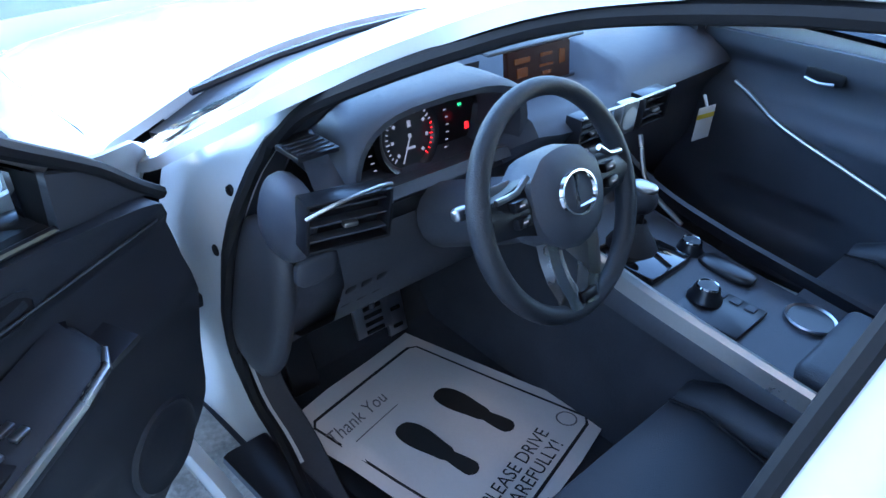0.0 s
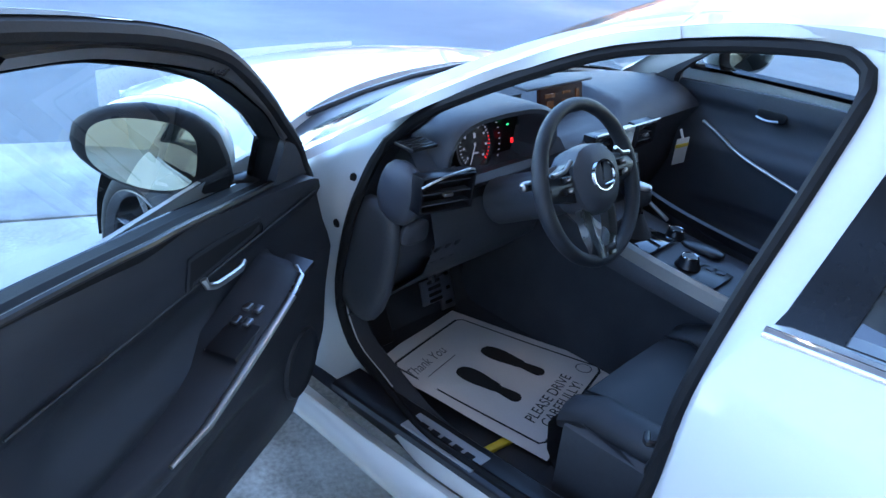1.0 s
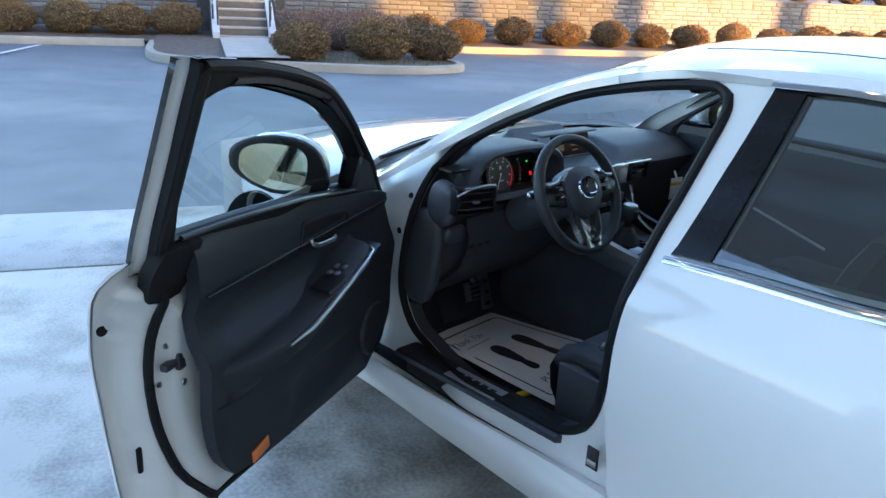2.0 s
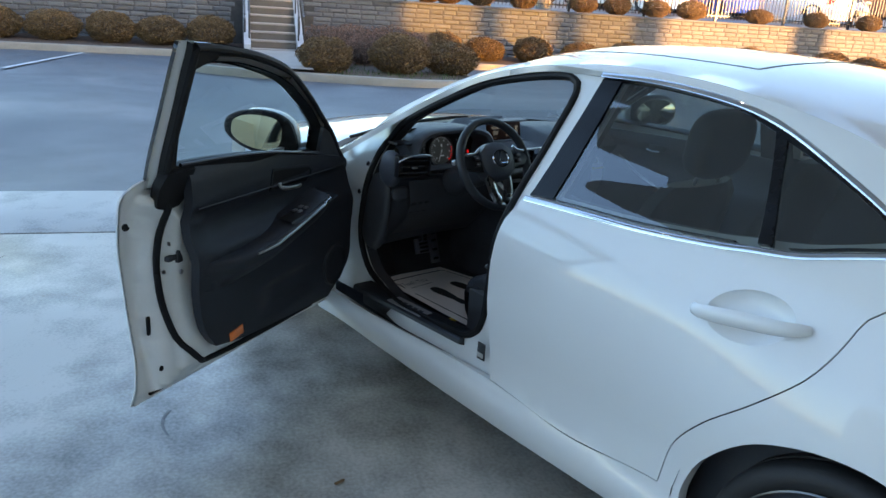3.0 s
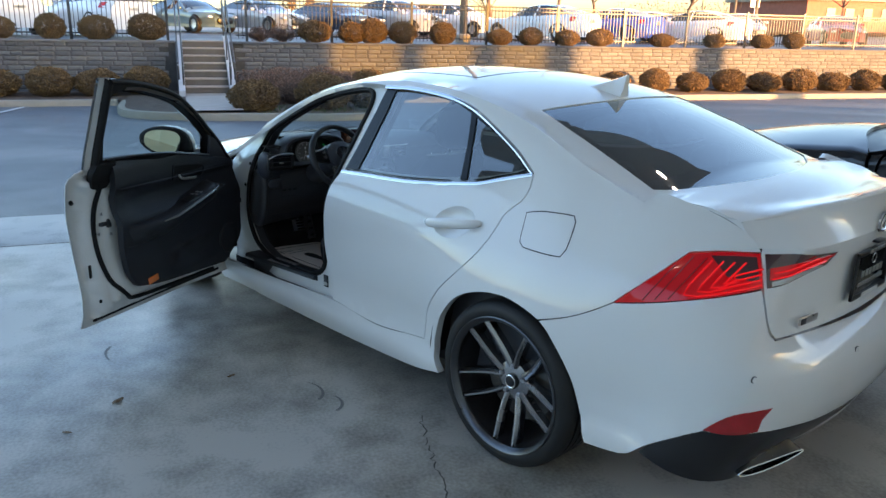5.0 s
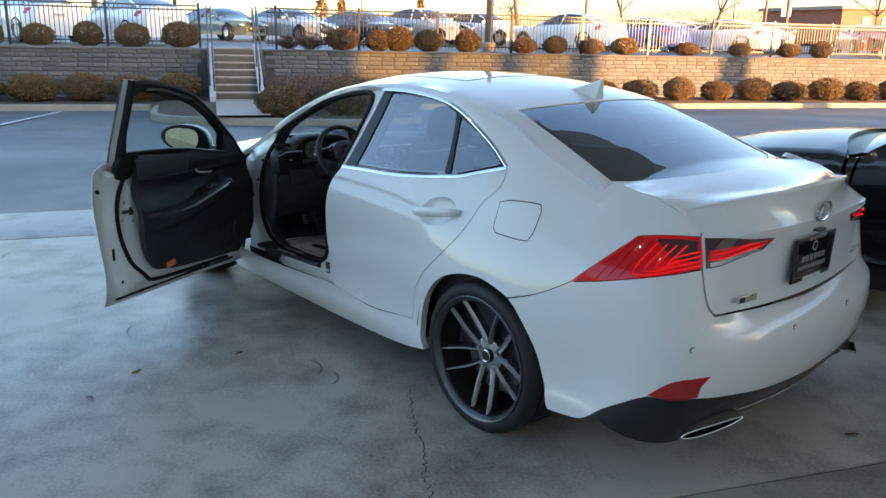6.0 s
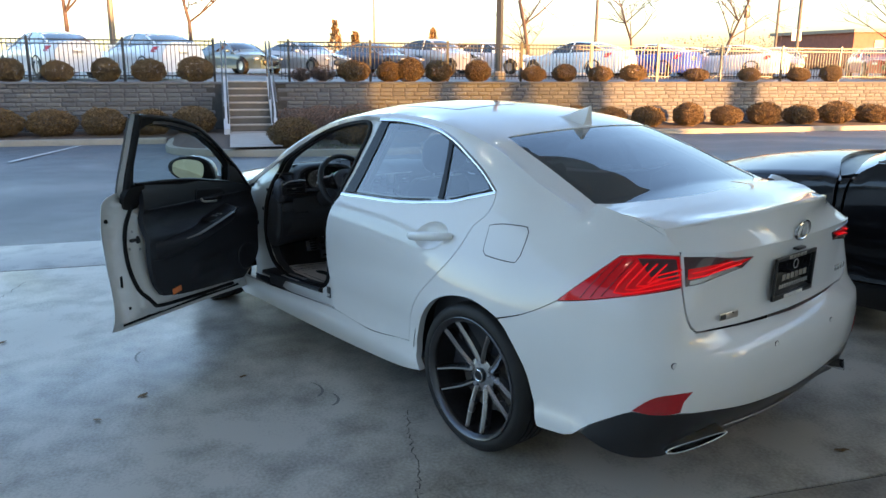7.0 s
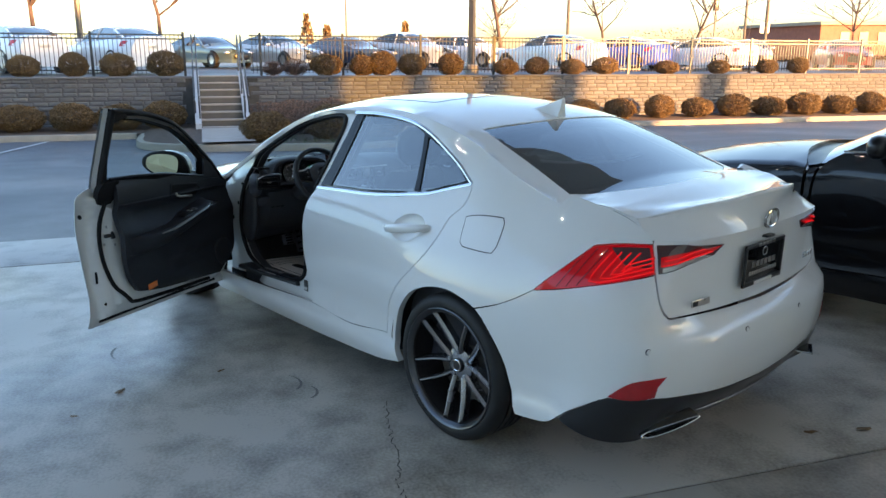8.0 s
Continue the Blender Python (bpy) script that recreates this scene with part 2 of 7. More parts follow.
TYRE = material("tyre rubber", (.009, .009, .010), .62, vary=.25, scale=9, fine=90, bump=.15, bump_scale=180)
BRAKE = material("cast iron brake", (.16, .15, .14), .4, metal=.9, vary=.2, fine=60)
PAPER = material("off-white paper", (.74, .68, .64), .85, vary=.05, scale=8, fine=150, bump=.15, bump_scale=25)
INK = material("black print", (.015, .014, .014), .8, vary=.1)
GREY_INK = material("grey print", (.17, .15, .15), .8, vary=.1)
RED = material("red lamp plastic", (.25, .001, .003), .10, vary=.1, coat=.5, spec=.2, bump=.02, bump_scale=60)
RED.node_tree.nodes["Principled BSDF"].inputs["Emission Color"].default_value = (1, .006, .012, 1)
RED.node_tree.nodes["Principled BSDF"].inputs["Emission Strength"].default_value = .030
RED_DARK = material("dark red lamp plastic", (.05, .004, .004), .10, vary=.1, coat=1.0)
CLEAR = material("clear lamp plastic", (.50, .48, .46), .12, vary=.1, coat=1.0, metal=.4)
REFLECT = material("red reflector", (.42, .004, .010), .18, vary=.2, scale=30, fine=300, coat=.5, bump=.1, bump_scale=400)
ORANGE = material("orange reflector", (.95, .24, .06), .25, vary=.08, coat=.6)
YELLOW = material("yellow plastic", (.75, .55, .03), .5, vary=.1)
WHITE_TAG = material("white card", (.75, .74, .70), .7, vary=.04)
LIGHT_RED = glow_material("lit red bar", (1, .010, .014), .11)
LIGHT_DIAL = glow_material("lit dial marks", (.75, .8, .9), .016)
LIGHT_WARN = glow_material("lit red mark", (1, .02, .02), .09)
LIGHT_GO = glow_material("lit green mark", (.05, .9, .25), .08)
LIGHT_AMBER = glow_material("lit amber mark", (.25, .09, .03), .008)
SCREEN = glow_material("lit display", (.05, .016, .012), .006)
SCREEN.node_tree.nodes["Principled BSDF"].inputs["Roughness"].default_value = .6
SCREEN.node_tree.nodes["Principled BSDF"].inputs["Specular IOR Level"].default_value = .1
DIAL = material("dial face", (.012, .012, .014), .3, vary=.2)
GLASS = glass_material("clear car glass", (.82, .90, .88), mirror=.5)
TINT = glass_material("tinted car glass", (.36, .42, .42), mirror=1.05)
TINT_BACK = glass_material("tinted rear glass", (.14, .17, .18), mirror=1.0)
# olive only to colour the sun patches thrown by an added, unseen screen
SUN_PATCH_GLASS = glass_material("olive glass that tints the sun patches", (.66, .62, .28), mirror=.3)
MIRROR = material("mirror glass", (.56, .57, .47), .02, metal=1, vary=.01)
MIRROR_BACK = material("mirror shell paint", (.78, .79, .785), .5, vary=.02, coat=1.0, spec=.15)


# ---- the white sedan: its skin as two smooth surfaces ----
def curve(*pts):
    """A smooth curve through (x, y) points that does not overshoot."""
    xs, ys = [p[0] for p in pts], [p[1] for p in pts]
    n = len(xs)
    d = [(ys[i + 1] - ys[i]) / (xs[i + 1] - xs[i]) for i in range(n - 1)]
    m = [d[0]] + [0 if d[i - 1] * d[i] <= 0 else 2 * d[i - 1] * d[i] / (d[i - 1] + d[i]) for i in range(1, n - 1)] + [d[-1]]

    def at(x):
        if x <= xs[0]:
            return ys[0] + m[0] * (x - xs[0])
        if x >= xs[-1]:
            return ys[-1] + m[-1] * (x - xs[-1])
        i = 0
        while x > xs[i + 1]:
            i += 1
        h = xs[i + 1] - xs[i]
        t = (x - xs[i]) / h
        return (ys[i] * (1 + 2 * t) * (1 - t) ** 2 + m[i] * h * t * (1 - t) ** 2
                + ys[i + 1] * t * t * (3 - 2 * t) - m[i + 1] * h * t * t * (1 - t))
    return at


PROFILE = curve((.10, .768), (.17, .806), (.22, .824), (.27, .828), (.32, .812), (.40, .812), (.50, .825), (.62, .838), (.72, .840),
                (.79, .832), (.85, .812), (.92, .775), (.97, .748), (1.05, .700), (1.12, .662), (1.2, .617), (1.32, .553), (1.37, .50))
FLARE = curve((.1, 1), (.5, 1), (.64, .85), (.76, .35), (.88, 0), (1.5, 0))
NOSE = curve((1.9, 0), (2.3, .015), (2.8, .05), (3.2, .12), (3.5, .26), (3.65, .45))
TAIL = curve((-.60, .06), (-.30, .02), (-.05, 0), (1, 0))
TAIL_UP = curve((.2, 0), (.45, .1), (.75, .6), (.95, 1), (1.1, 1.3))


def side_y(x, z):
    """Half the car's width at the station x and the height z."""
    y = PROFILE(z) + FLARE(z) * (.05 * math.exp(-abs(x / .44) ** 3) + .045 * math.exp(-abs((x - 2.8) / .45) ** 3))
    y -= NOSE(x) * (1 if x > 1.9 else 0)
    if x < -.05:
        y -= TAIL(x) * TAIL_UP(z) * 1.2
    return y


REAR_X = curve((.15, -.80), (.25, -.86), (.35, -.925), (.45, -.955), (.55, -.968), (.61, -.962), (.635, -.945), (.652, -.905), (.665, -.878), (.72, -.872),
               (.80, -.876), (.88, -.885), (.95, -.903), (1.0, -.915), (1.04, -.925), (1.1, -.935))
HIP = curve((.15, .80), (.30, .82), (.45, .80), (.60, .785), (.73, .745), (.85, .69), (.93, .645), (1.03, .565), (1.1, .51))
CORNER = curve((.15, .66), (.30, .70), (.45, .71), (.60, .69), (.73, .64), (.85, .575), (1.0, .49), (1.1, .46))


def settle(x):
    """The front half stands slightly farther back and higher than the plain stations."""
    t = max(0.0, min(1.0, (x - 1.0) / 1.1))
    return t * t * (3 - 2 * t)


def skin(u, z):
    """The outer skin: u is x along the side; past u = -0.3 it wraps round the tail, with the middle of the tail at u = -1.5."""
    if u >= -.3:
        return Vector((u - .026 * settle(u), side_y(u, z), z + .008 * settle(u)))
    if u < -1.5:
        p = skin(-3.0 - u, z)
        return Vector((p.x, -p.y, p.z))
    xr = REAR_X(z)
    pts = [(-.1, side_y(-.1, z)), (-.3, side_y(-.3, z)), (-.5, side_y(-.5, z)), (-.69, HIP(z)), (-.835 + .35 * (xr + .94), CORNER(z)),
           (xr + .035, .46), (xr + .008, .235), (xr, 0), (xr + .008, -.235)]
    k = (-.3 - u) / .2
    i = min(int(k), 5)
    t = k - i
    a, b, c, d = pts[i:i + 4]
    q = [.5 * (2 * b[j] + (c[j] - a[j]) * t + (2 * a[j] - 5 * b[j] + 4 * c[j] - d[j]) * t * t + (3 * b[j] - a[j] - 3 * c[j] + d[j]) * t ** 3) for j in (0, 1)]
    return Vector((q[0], q[1], z))


TOP_Z = curve((-.96, 1.085), (-.92, 1.078), (-.86, 1.062), (-.78, 1.060), (-.60, 1.078), (-.44, 1.098), (-.36, 1.125), (-.20, 1.185), (0, 1.258), (.2, 1.318),
              (.45, 1.362), (.75, 1.388), (1.0, 1.392), (1.3, 1.375), (1.55, 1.33), (1.8, 1.235), (2.05, 1.11), (2.3, .975), (2.42, .915),
              (2.5, .905), (2.8, .88), (3.1, .835), (3.4, .76), (3.55, .68), (3.65, .58))
CROWN = curve((-.9, .16), (-.45, .14), (.2, .16), (.9, .16), (1.5, .20), (2.2, .24), (2.5, .12), (3.2, .13), (3.6, .2))


edge_at = {}


def edge_z(x):
    """The height at which the side skin meets the top skin."""
    key = round(x, 5)
    if key in edge_at:
        return edge_at[key]
    lo, hi = .5, 1.45
    for _ in range(24):
        z = (lo + hi) / 2
        if TOP_Z(x) - CROWN(x) * side_y(x, z) ** 2 > z:
            lo = z
        else:
            hi = z
    edge_at[key] = lo
    return lo


def edge_y(x):
    return side_y(x, edge_z(x))


ROUND = curve((-.46, 0), (-.40, .03), (-.30, .10), (-.1, .13), (.15, .10), (.4, .05), (.9, .03), (1.5, .036), (2.3, .045), (3.0, .04), (3.6, .05))
corner_at = {}


def rounding(x, s):
    """The way a point that lies s from the meeting edge moves, so that side and top run into each other in a fillet."""
    r = max(0.0, ROUND(x))
    if s >= r or x < -.46:
        return Vector((0, 0, 0))
    key = round(x, 4)
    if key not in corner_at:
        z = edge_z(x)
        y = side_y(x, z)
        up = Vector((0, y - side_y(x, z - .01), .01)).normalized()
        inward = Vector((0, -1, 2 * CROWN(x) * y)).normalized()
        corner_at[key] = inward - up
    return corner_at[key] * r * ((1 - s / r) / 2) ** 2


def shell(u, z):
    """The outer skin with its upper edge rounded into the roof."""
    if u < -1.5:
        p = shell(-3.0 - u, z)
        return Vector((p.x, -p.y, p.z))
    p = skin(u, z)
    if u < -.46 or z < .7:
        return p
    x = p.x if u < -.3 else u
    e = edge_z(x)
    return p + rounding(x, 0 if z > e else math.hypot(p.y - side_y(x, e), z - e))


def top(x, y):
    """The skin seen from above: lid, rear glass, roof, windscreen and bonnet."""
    z = TOP_Z(x) - CROWN(x) * y * y
    p = Vector((x - .026 * settle(x), y, z + .008 * settle(x)))
    if x < -.46 or abs(y) < .3:
        return p
    e = edge_z(x)
    m = rounding(x, math.hypot(abs(y) - side_y(x, e), z - e))
    return p + Vector((0, math.copysign(1, y) * m.y, m.z))


def inset(d):
    return lambda u, z: shell(u, z) - Vector((0, d, 0))


def ease(a, b, x):
    t = max(0.0, min(1.0, (x - a) / (b - a)))
    return t * t * (3 - 2 * t)


def jamb(d):
    """The door jambs: shallow behind, and as deep as the door on the hinge pillar; d farther in."""
    return lambda u, z: shell(u, z) - Vector((0, .035 + .07 * ease(1.70, 2.05, u) * (1 - ease(.92, 1.08, z)) + d, 0))


def flip(fn):
    """The same surface on the other side of the car."""
    def mirrored(u, z):
        p = fn(u, z)
        return Vector((p.x, -p.y, p.z))
    return mirrored


def lift(fn, d):
    return lambda x, y: fn(x, y) + Vector((0, 0, d))


OUT_REAR = lambda p: Vector((-1, p.y * .6, 0))
OUT_WRAP = lambda p: Vector((-1 if p.x < -.75 else -.3, p.y, 0))
OUT_UP = lambda p: Vector((0, 0, 1))

car = thing("white_sedan", "pearl white sedan with its driver's door wide open on concrete", "car")

# outlines on the side skin, in metres behind or before the rear axle and above the ground
DOOR_CUT = [(.481, .336), (.452, .465), (.37, .58), (.255, .69), (.165, .785), (.125, .86), (.100, .935), (.052, .98), (.037, 1.03), (.05, 1.08)]
DLO_TOP = [(.05, 1.08), (.157, 1.142), (.30, 1.206), (.46, 1.27), (.62, 1.305), (.856, 1.322), (1.06, 1.318)]
BELT = [(1.13, .944), (.95, .953), (.71, .963), (.50, .983), (.40, .998), (.29, 1.014), (.19, 1.042), (.05, 1.08)]
A_LINE = [(1.06, 1.322), (1.3, 1.318), (1.5, 1.285), (1.72, 1.205), (1.95, 1.085), (2.2, .93)]
SILL = [(2.3, .27), (1.7, .295), (1.17, .316), (.8, .298), (.481, .336)]
HOLE = ring([*DLO_TOP[:-1], *A_LINE], [(2.2, .93), (2.3, .85), (2.33, .7), (2.33, .4), (2.3, .27)], SILL, DOOR_CUT)
ARCH = [(-.163, .628), (-.105, .65), (0, .668), (.13, .65), (.255, .59), (.365, .47), (.408, .36), (.40, .29), (.36, .235)]
LID = [(-.40, edge_z(-.40)), (-.43, 1.083), (-.547, 1.06), (-.66, 1.025), (-.757, .982), (-.80, .945)]
SEAM = [(-.424, .751), (-.363, .712), (-.278, .668), (-.163, .628)]
BODY = ring([(x / 50, edge_z(x / 50)) for x in range(118, -21, -6)] + [(-.40, edge_z(-.40))], LID, [(-.80, .945), (-.687, .944), (-.597, .931)],
            [(-.597, .931), (-.525, .852), (-.424, .751)], SEAM, ARCH, [(.36, .235), (.60, .180), (.95, .158), (1.43, .145), (1.83, .138), (2.36, .130)],
            [(2.36, .130), (2.36, edge_z(2.36))])
OPENING = ring([(2.052, .925), (1.975, .995), (1.876, 1.062), (1.717, 1.152), (1.569, 1.220), (1.379, 1.268), (1.235, 1.290), (1.18, 1.285), (1.15, 1.25), (1.16, 1.137), (1.185, .955), (1.20, .803),
                (1.212, .62), (1.24, .50), (1.30, .42), (1.42, .382), (1.86, .352), (1.98, .35), (2.07, .372), (2.118, .42), (2.135, .49), (2.128, .57), (2.108, .665), (2.088, .755), (2.074, .82), (2.066, .88), (2.052, .925)])
REAR_DLO = ring([(.99, 1.307), (.856, 1.310), (.63, 1.292), (.47, 1.257), (.31, 1.195), (.17, 1.13), (.10, 1.088)],
                [(.10, 1.088), (.20, 1.055), (.30, 1.028), (.41, 1.012), (.51, .997), (.72, .977), (.95, .967), (1.035, .963)], [(1.035, .963), (.99, 1.307)])
REAR_DOOR = ring(BELT, DOOR_CUT[::-1][:1] + DOOR_CUT[::-1][1:], [(.481, .336), (.8, .298), (1.165, .318)],
                 [(1.165, .318), (1.18, .45), (1.185, .6), (1.18, .76), (1.172, .87), (1.13, .944)])

for side in (1, -1):
    F = (lambda f: f) if side == 1 else flip
    panel("body_side", BODY, F(shell), PAINT, car, thick=.03, holes=[HOLE])
    panel("door_jamb", shrink(HOLE, -.01), F(jamb(0)), JAMB, car, thick=.02, holes=[OPENING, shrink(REAR_DLO, .0)])
    hc = Vector((.335, .862))
    dish = [Vector((hc.x + .105 * math.cos(a), hc.y + .012 * math.cos(a) * -1 + .058 * math.sin(a))) for a in [k * math.pi / 18 for k in range(36)]]
    rear_door = panel("rear_door", shrink(REAR_DOOR, .0035), F(shell), PAINT, car, thick=.03, holes=[dish])
    # a dark strip behind the door gap stands in for the shade there
    joint = spline(DOOR_CUT, .03) + spline([(.481, .336), (.8, .298), (1.165, .318)], .03)[1:]
    part("door_joint", loft([[F(shell)(q[0], q[1]) + Vector((0, -side * .009, 0)) + Vector((o, 0, o * .5)) for q in joint] for o in (-.007, .007)]), RUBBER, rear_door, "dark strip standing in for the shade in the rear door's gap")
    # chrome surround, black frame and the panes of the rear door
    frame_ring = ring([*DLO_TOP[:-1], (1.06, 1.322)], [(1.06, 1.322), (1.13, .944)], BELT)
    for run in (DLO_TOP, BELT):
        pts = spline(run, .03)
        part("window_surround", loft([[F(shell)(q[0], q[1] + o) + Vector((0, side * w, 0)) for q in pts] for o, w in ((-.011, -.002), (-.010, .004), (-.003, .006), (.002, .004), (.003, -.002))]), CHROME, rear_door, "chrome window surround")
    front_pane = ring([(.985, 1.303), (.856, 1.308), (.62, 1.290), (.475, 1.25)], [(.475, 1.25), (.43, 1.13), (.395, 1.006)], [(.395, 1.006), (.51, .994), (.72, .975), (.95, .965), (1.03, .961)], [(1.03, .961), (.985, 1.303)])
    rear_pane = ring([(.44, 1.236), (.30, 1.185), (.16, 1.122), (.10, 1.083)], [(.10, 1.083), (.13, 1.07), (.20, 1.052), (.29, 1.025), (.362, 1.012)], [(.362, 1.012), (.40, 1.12), (.44, 1.236)])
    panel("window_frame", shrink(frame_ring, .010), F(inset(.006)), PILLAR, rear_door, thick=.02, step=.03, holes=[front_pane, rear_pane], label="gloss black window frame")
    for o, nm in ((front_pane, "window_pane"), (rear_pane, "quarter_pane")):
        g = panel(nm, shrink(o, -.008), F(inset(.012)), TINT, rear_door, thick=.004, step=.025, label="dark tinted glass")
        g.visible_shadow = False
    # door pull with its dished recess
    rows = [[Vector(F(shell)(hc.x + (q - hc).x * s, hc.y + (q - hc).y * s)) - Vector((0, side * .024 * (1 - s ** 3), 0)) for q in dish] for s in (1.0, .97, .92, .8, .6, .4, .2, .05)]
    part("pull_recess", loft([r_ + [r_[0]] for r_ in rows]), PAINT, rear_door)
    bar = spline([Vector(F(shell)(.47, .842)) + Vector((0, side * .003, 0)), Vector(F(shell)(.44, .846)) + Vector((0, side * .028, 0)), Vector(F(shell)(.34, .862)) + Vector((0, side * .036, 0)),
                  Vector(F(shell)(.235, .876)) + Vector((0, side * .030, 0)), Vector(F(shell)(.195, .882)) + Vector((0, side * .004, 0))], .02)
    part("door_pull", tube(bar, [.010 + .010 * math.sin(math.pi * i / (len(bar) - 1)) ** .4 for i in range(len(bar))], 10, flat=.75, up=(0, 1, 0)), PAINT, rear_door)
    # roof pillar skin beside the rear glass
    gl = [(.2, .485), (.05, .515), (-.15, .54), (-.30, .56), (-.38, .572)]
    strip = ring([(x, edge_y(x) + .001) for x in (-.40, -.3, -.15, 0, .12, .21)], [(.21, edge_y(.21) + .001), (.2, .485)], gl, [(-.38, .572), (-.40, edge_y(-.40) + .001)])
    panel("pillar_skin", strip, F(top), PAINT, car, thick=.02, step=.03, out=OUT_UP)
    ws = [(1.46, edge_y(1.46) - .045), (1.7, edge_y(1.7) - .042), (1.95, edge_y(1.95) - .04), (2.2, edge_y(2.2) - .04), (2.34, edge_y(2.34) - .045)]
    strip = ring([(x, edge_y(x) + .001) for x in (2.36, 2.2, 1.95, 1.7, 1.46)], [(1.46, edge_y(1.46)), ws[0]], ws, [ws[-1], (2.36, edge_y(2.36))])
    panel("windscreen_pillar_skin", strip, F(top), PAINT, car, thick=.02, step=.03, out=OUT_UP)
    # front wing
    wing = ring([(x / 50, edge_z(x / 50)) for x in range(119, 181, 4)], [(3.6, edge_z(3.6)), (3.6, .2)], [(3.6, .2), (3.16, .2)],
                [(3.16, .2), (3.19, .36), (3.13, .52), (3.0, .63), (2.84, .668), (2.66, .64), (2.52, .55), (2.43, .42), (2.42, .2)], [(2.42, .2), (2.366, .16)], [(2.366, .16), (2.38, edge_z(2.38))])
    panel("front_wing", wing, F(shell), PAINT, car, thick=.02)
    # tail lamps, outer half on the wing and inner half on the lid
    lamp_q = ring([(-.428, .751), (-.525, .848), (-.597, .926)], [(-.597, .926), (-.687, .940), (-.80, .941)], [(-.80, .941), (-.862, .845)], [(-.862, .845), (-.75, .822), (-.643, .800), (-.54, .775), (-.428, .751)])
    lamp = panel("tail_lamp", lamp_q, F(shell), RED, car, thick=.04, step=.03, out=OUT_WRAP, label="red tail lamp with lit bars")
    dark = ring([(-.66, .928), (-.72, .932), (-.795, .932)], [(-.795, .932), (-.842, .862)], [(-.842, .862), (-.73, .874)], [(-.73, .874), (-.66, .928)])
    panel("lamp_cover", dark, F(inset(-.002)), RED_DARK, lamp, thick=.004, step=.03, out=OUT_WRAP, label="smoked red cover")
    for k in range(4):
        way = spline([(-.668 - .034 * k, .916), (-.628 - .034 * k, .840 + .006 * k), (-.622 - .034 * k, .812 + .014 * k), (-.66 - .034 * k, .812 + .016 * k), (-.75, .832 + .015 * k), (-.850 + .006 * k, .855 + .015 * k)], .03)
        part("light_bar", tube([Vector(F(shell)(u, z)) + Vector((-.002, .004 * side, 0)) for u, z in way], .0030, 6), LIGHT_RED, lamp, "lit red light bar")
    for k in range(3):
        u0, u1 = -.515 - .035 * k, -.575 - .038 * k
        z0, z1 = .751 + .225 * (-.428 - u0) + .006, min(.929, .751 + 1.035 * (-.428 - u1)) - .008
        part("lamp_rib", tube([Vector(F(shell)(u0 + (u1 - u0) * t, z0 + (z1 - z0) * t)) + Vector((-.001, .003 * side, 0)) for t in (0, .25, .5, .75, 1)], .0014, 6), RED_DARK, lamp, "dark red rib")
    # side lamp glow and reflector in the bumper
    refl = ring([(-.776, .420), (-.82, .455), (-.867, .480), (-.92, .488), (-.981, .490)], [(-.981, .490), (-.958, .455), (-.953, .414)], [(-.953, .414), (-.87, .413), (-.776, .420)])
    panel("bumper_reflector", refl, F(inset(-.003)), REFLECT, car, thick=.02, step=.03, out=OUT_WRAP, label="dark red corner reflector")

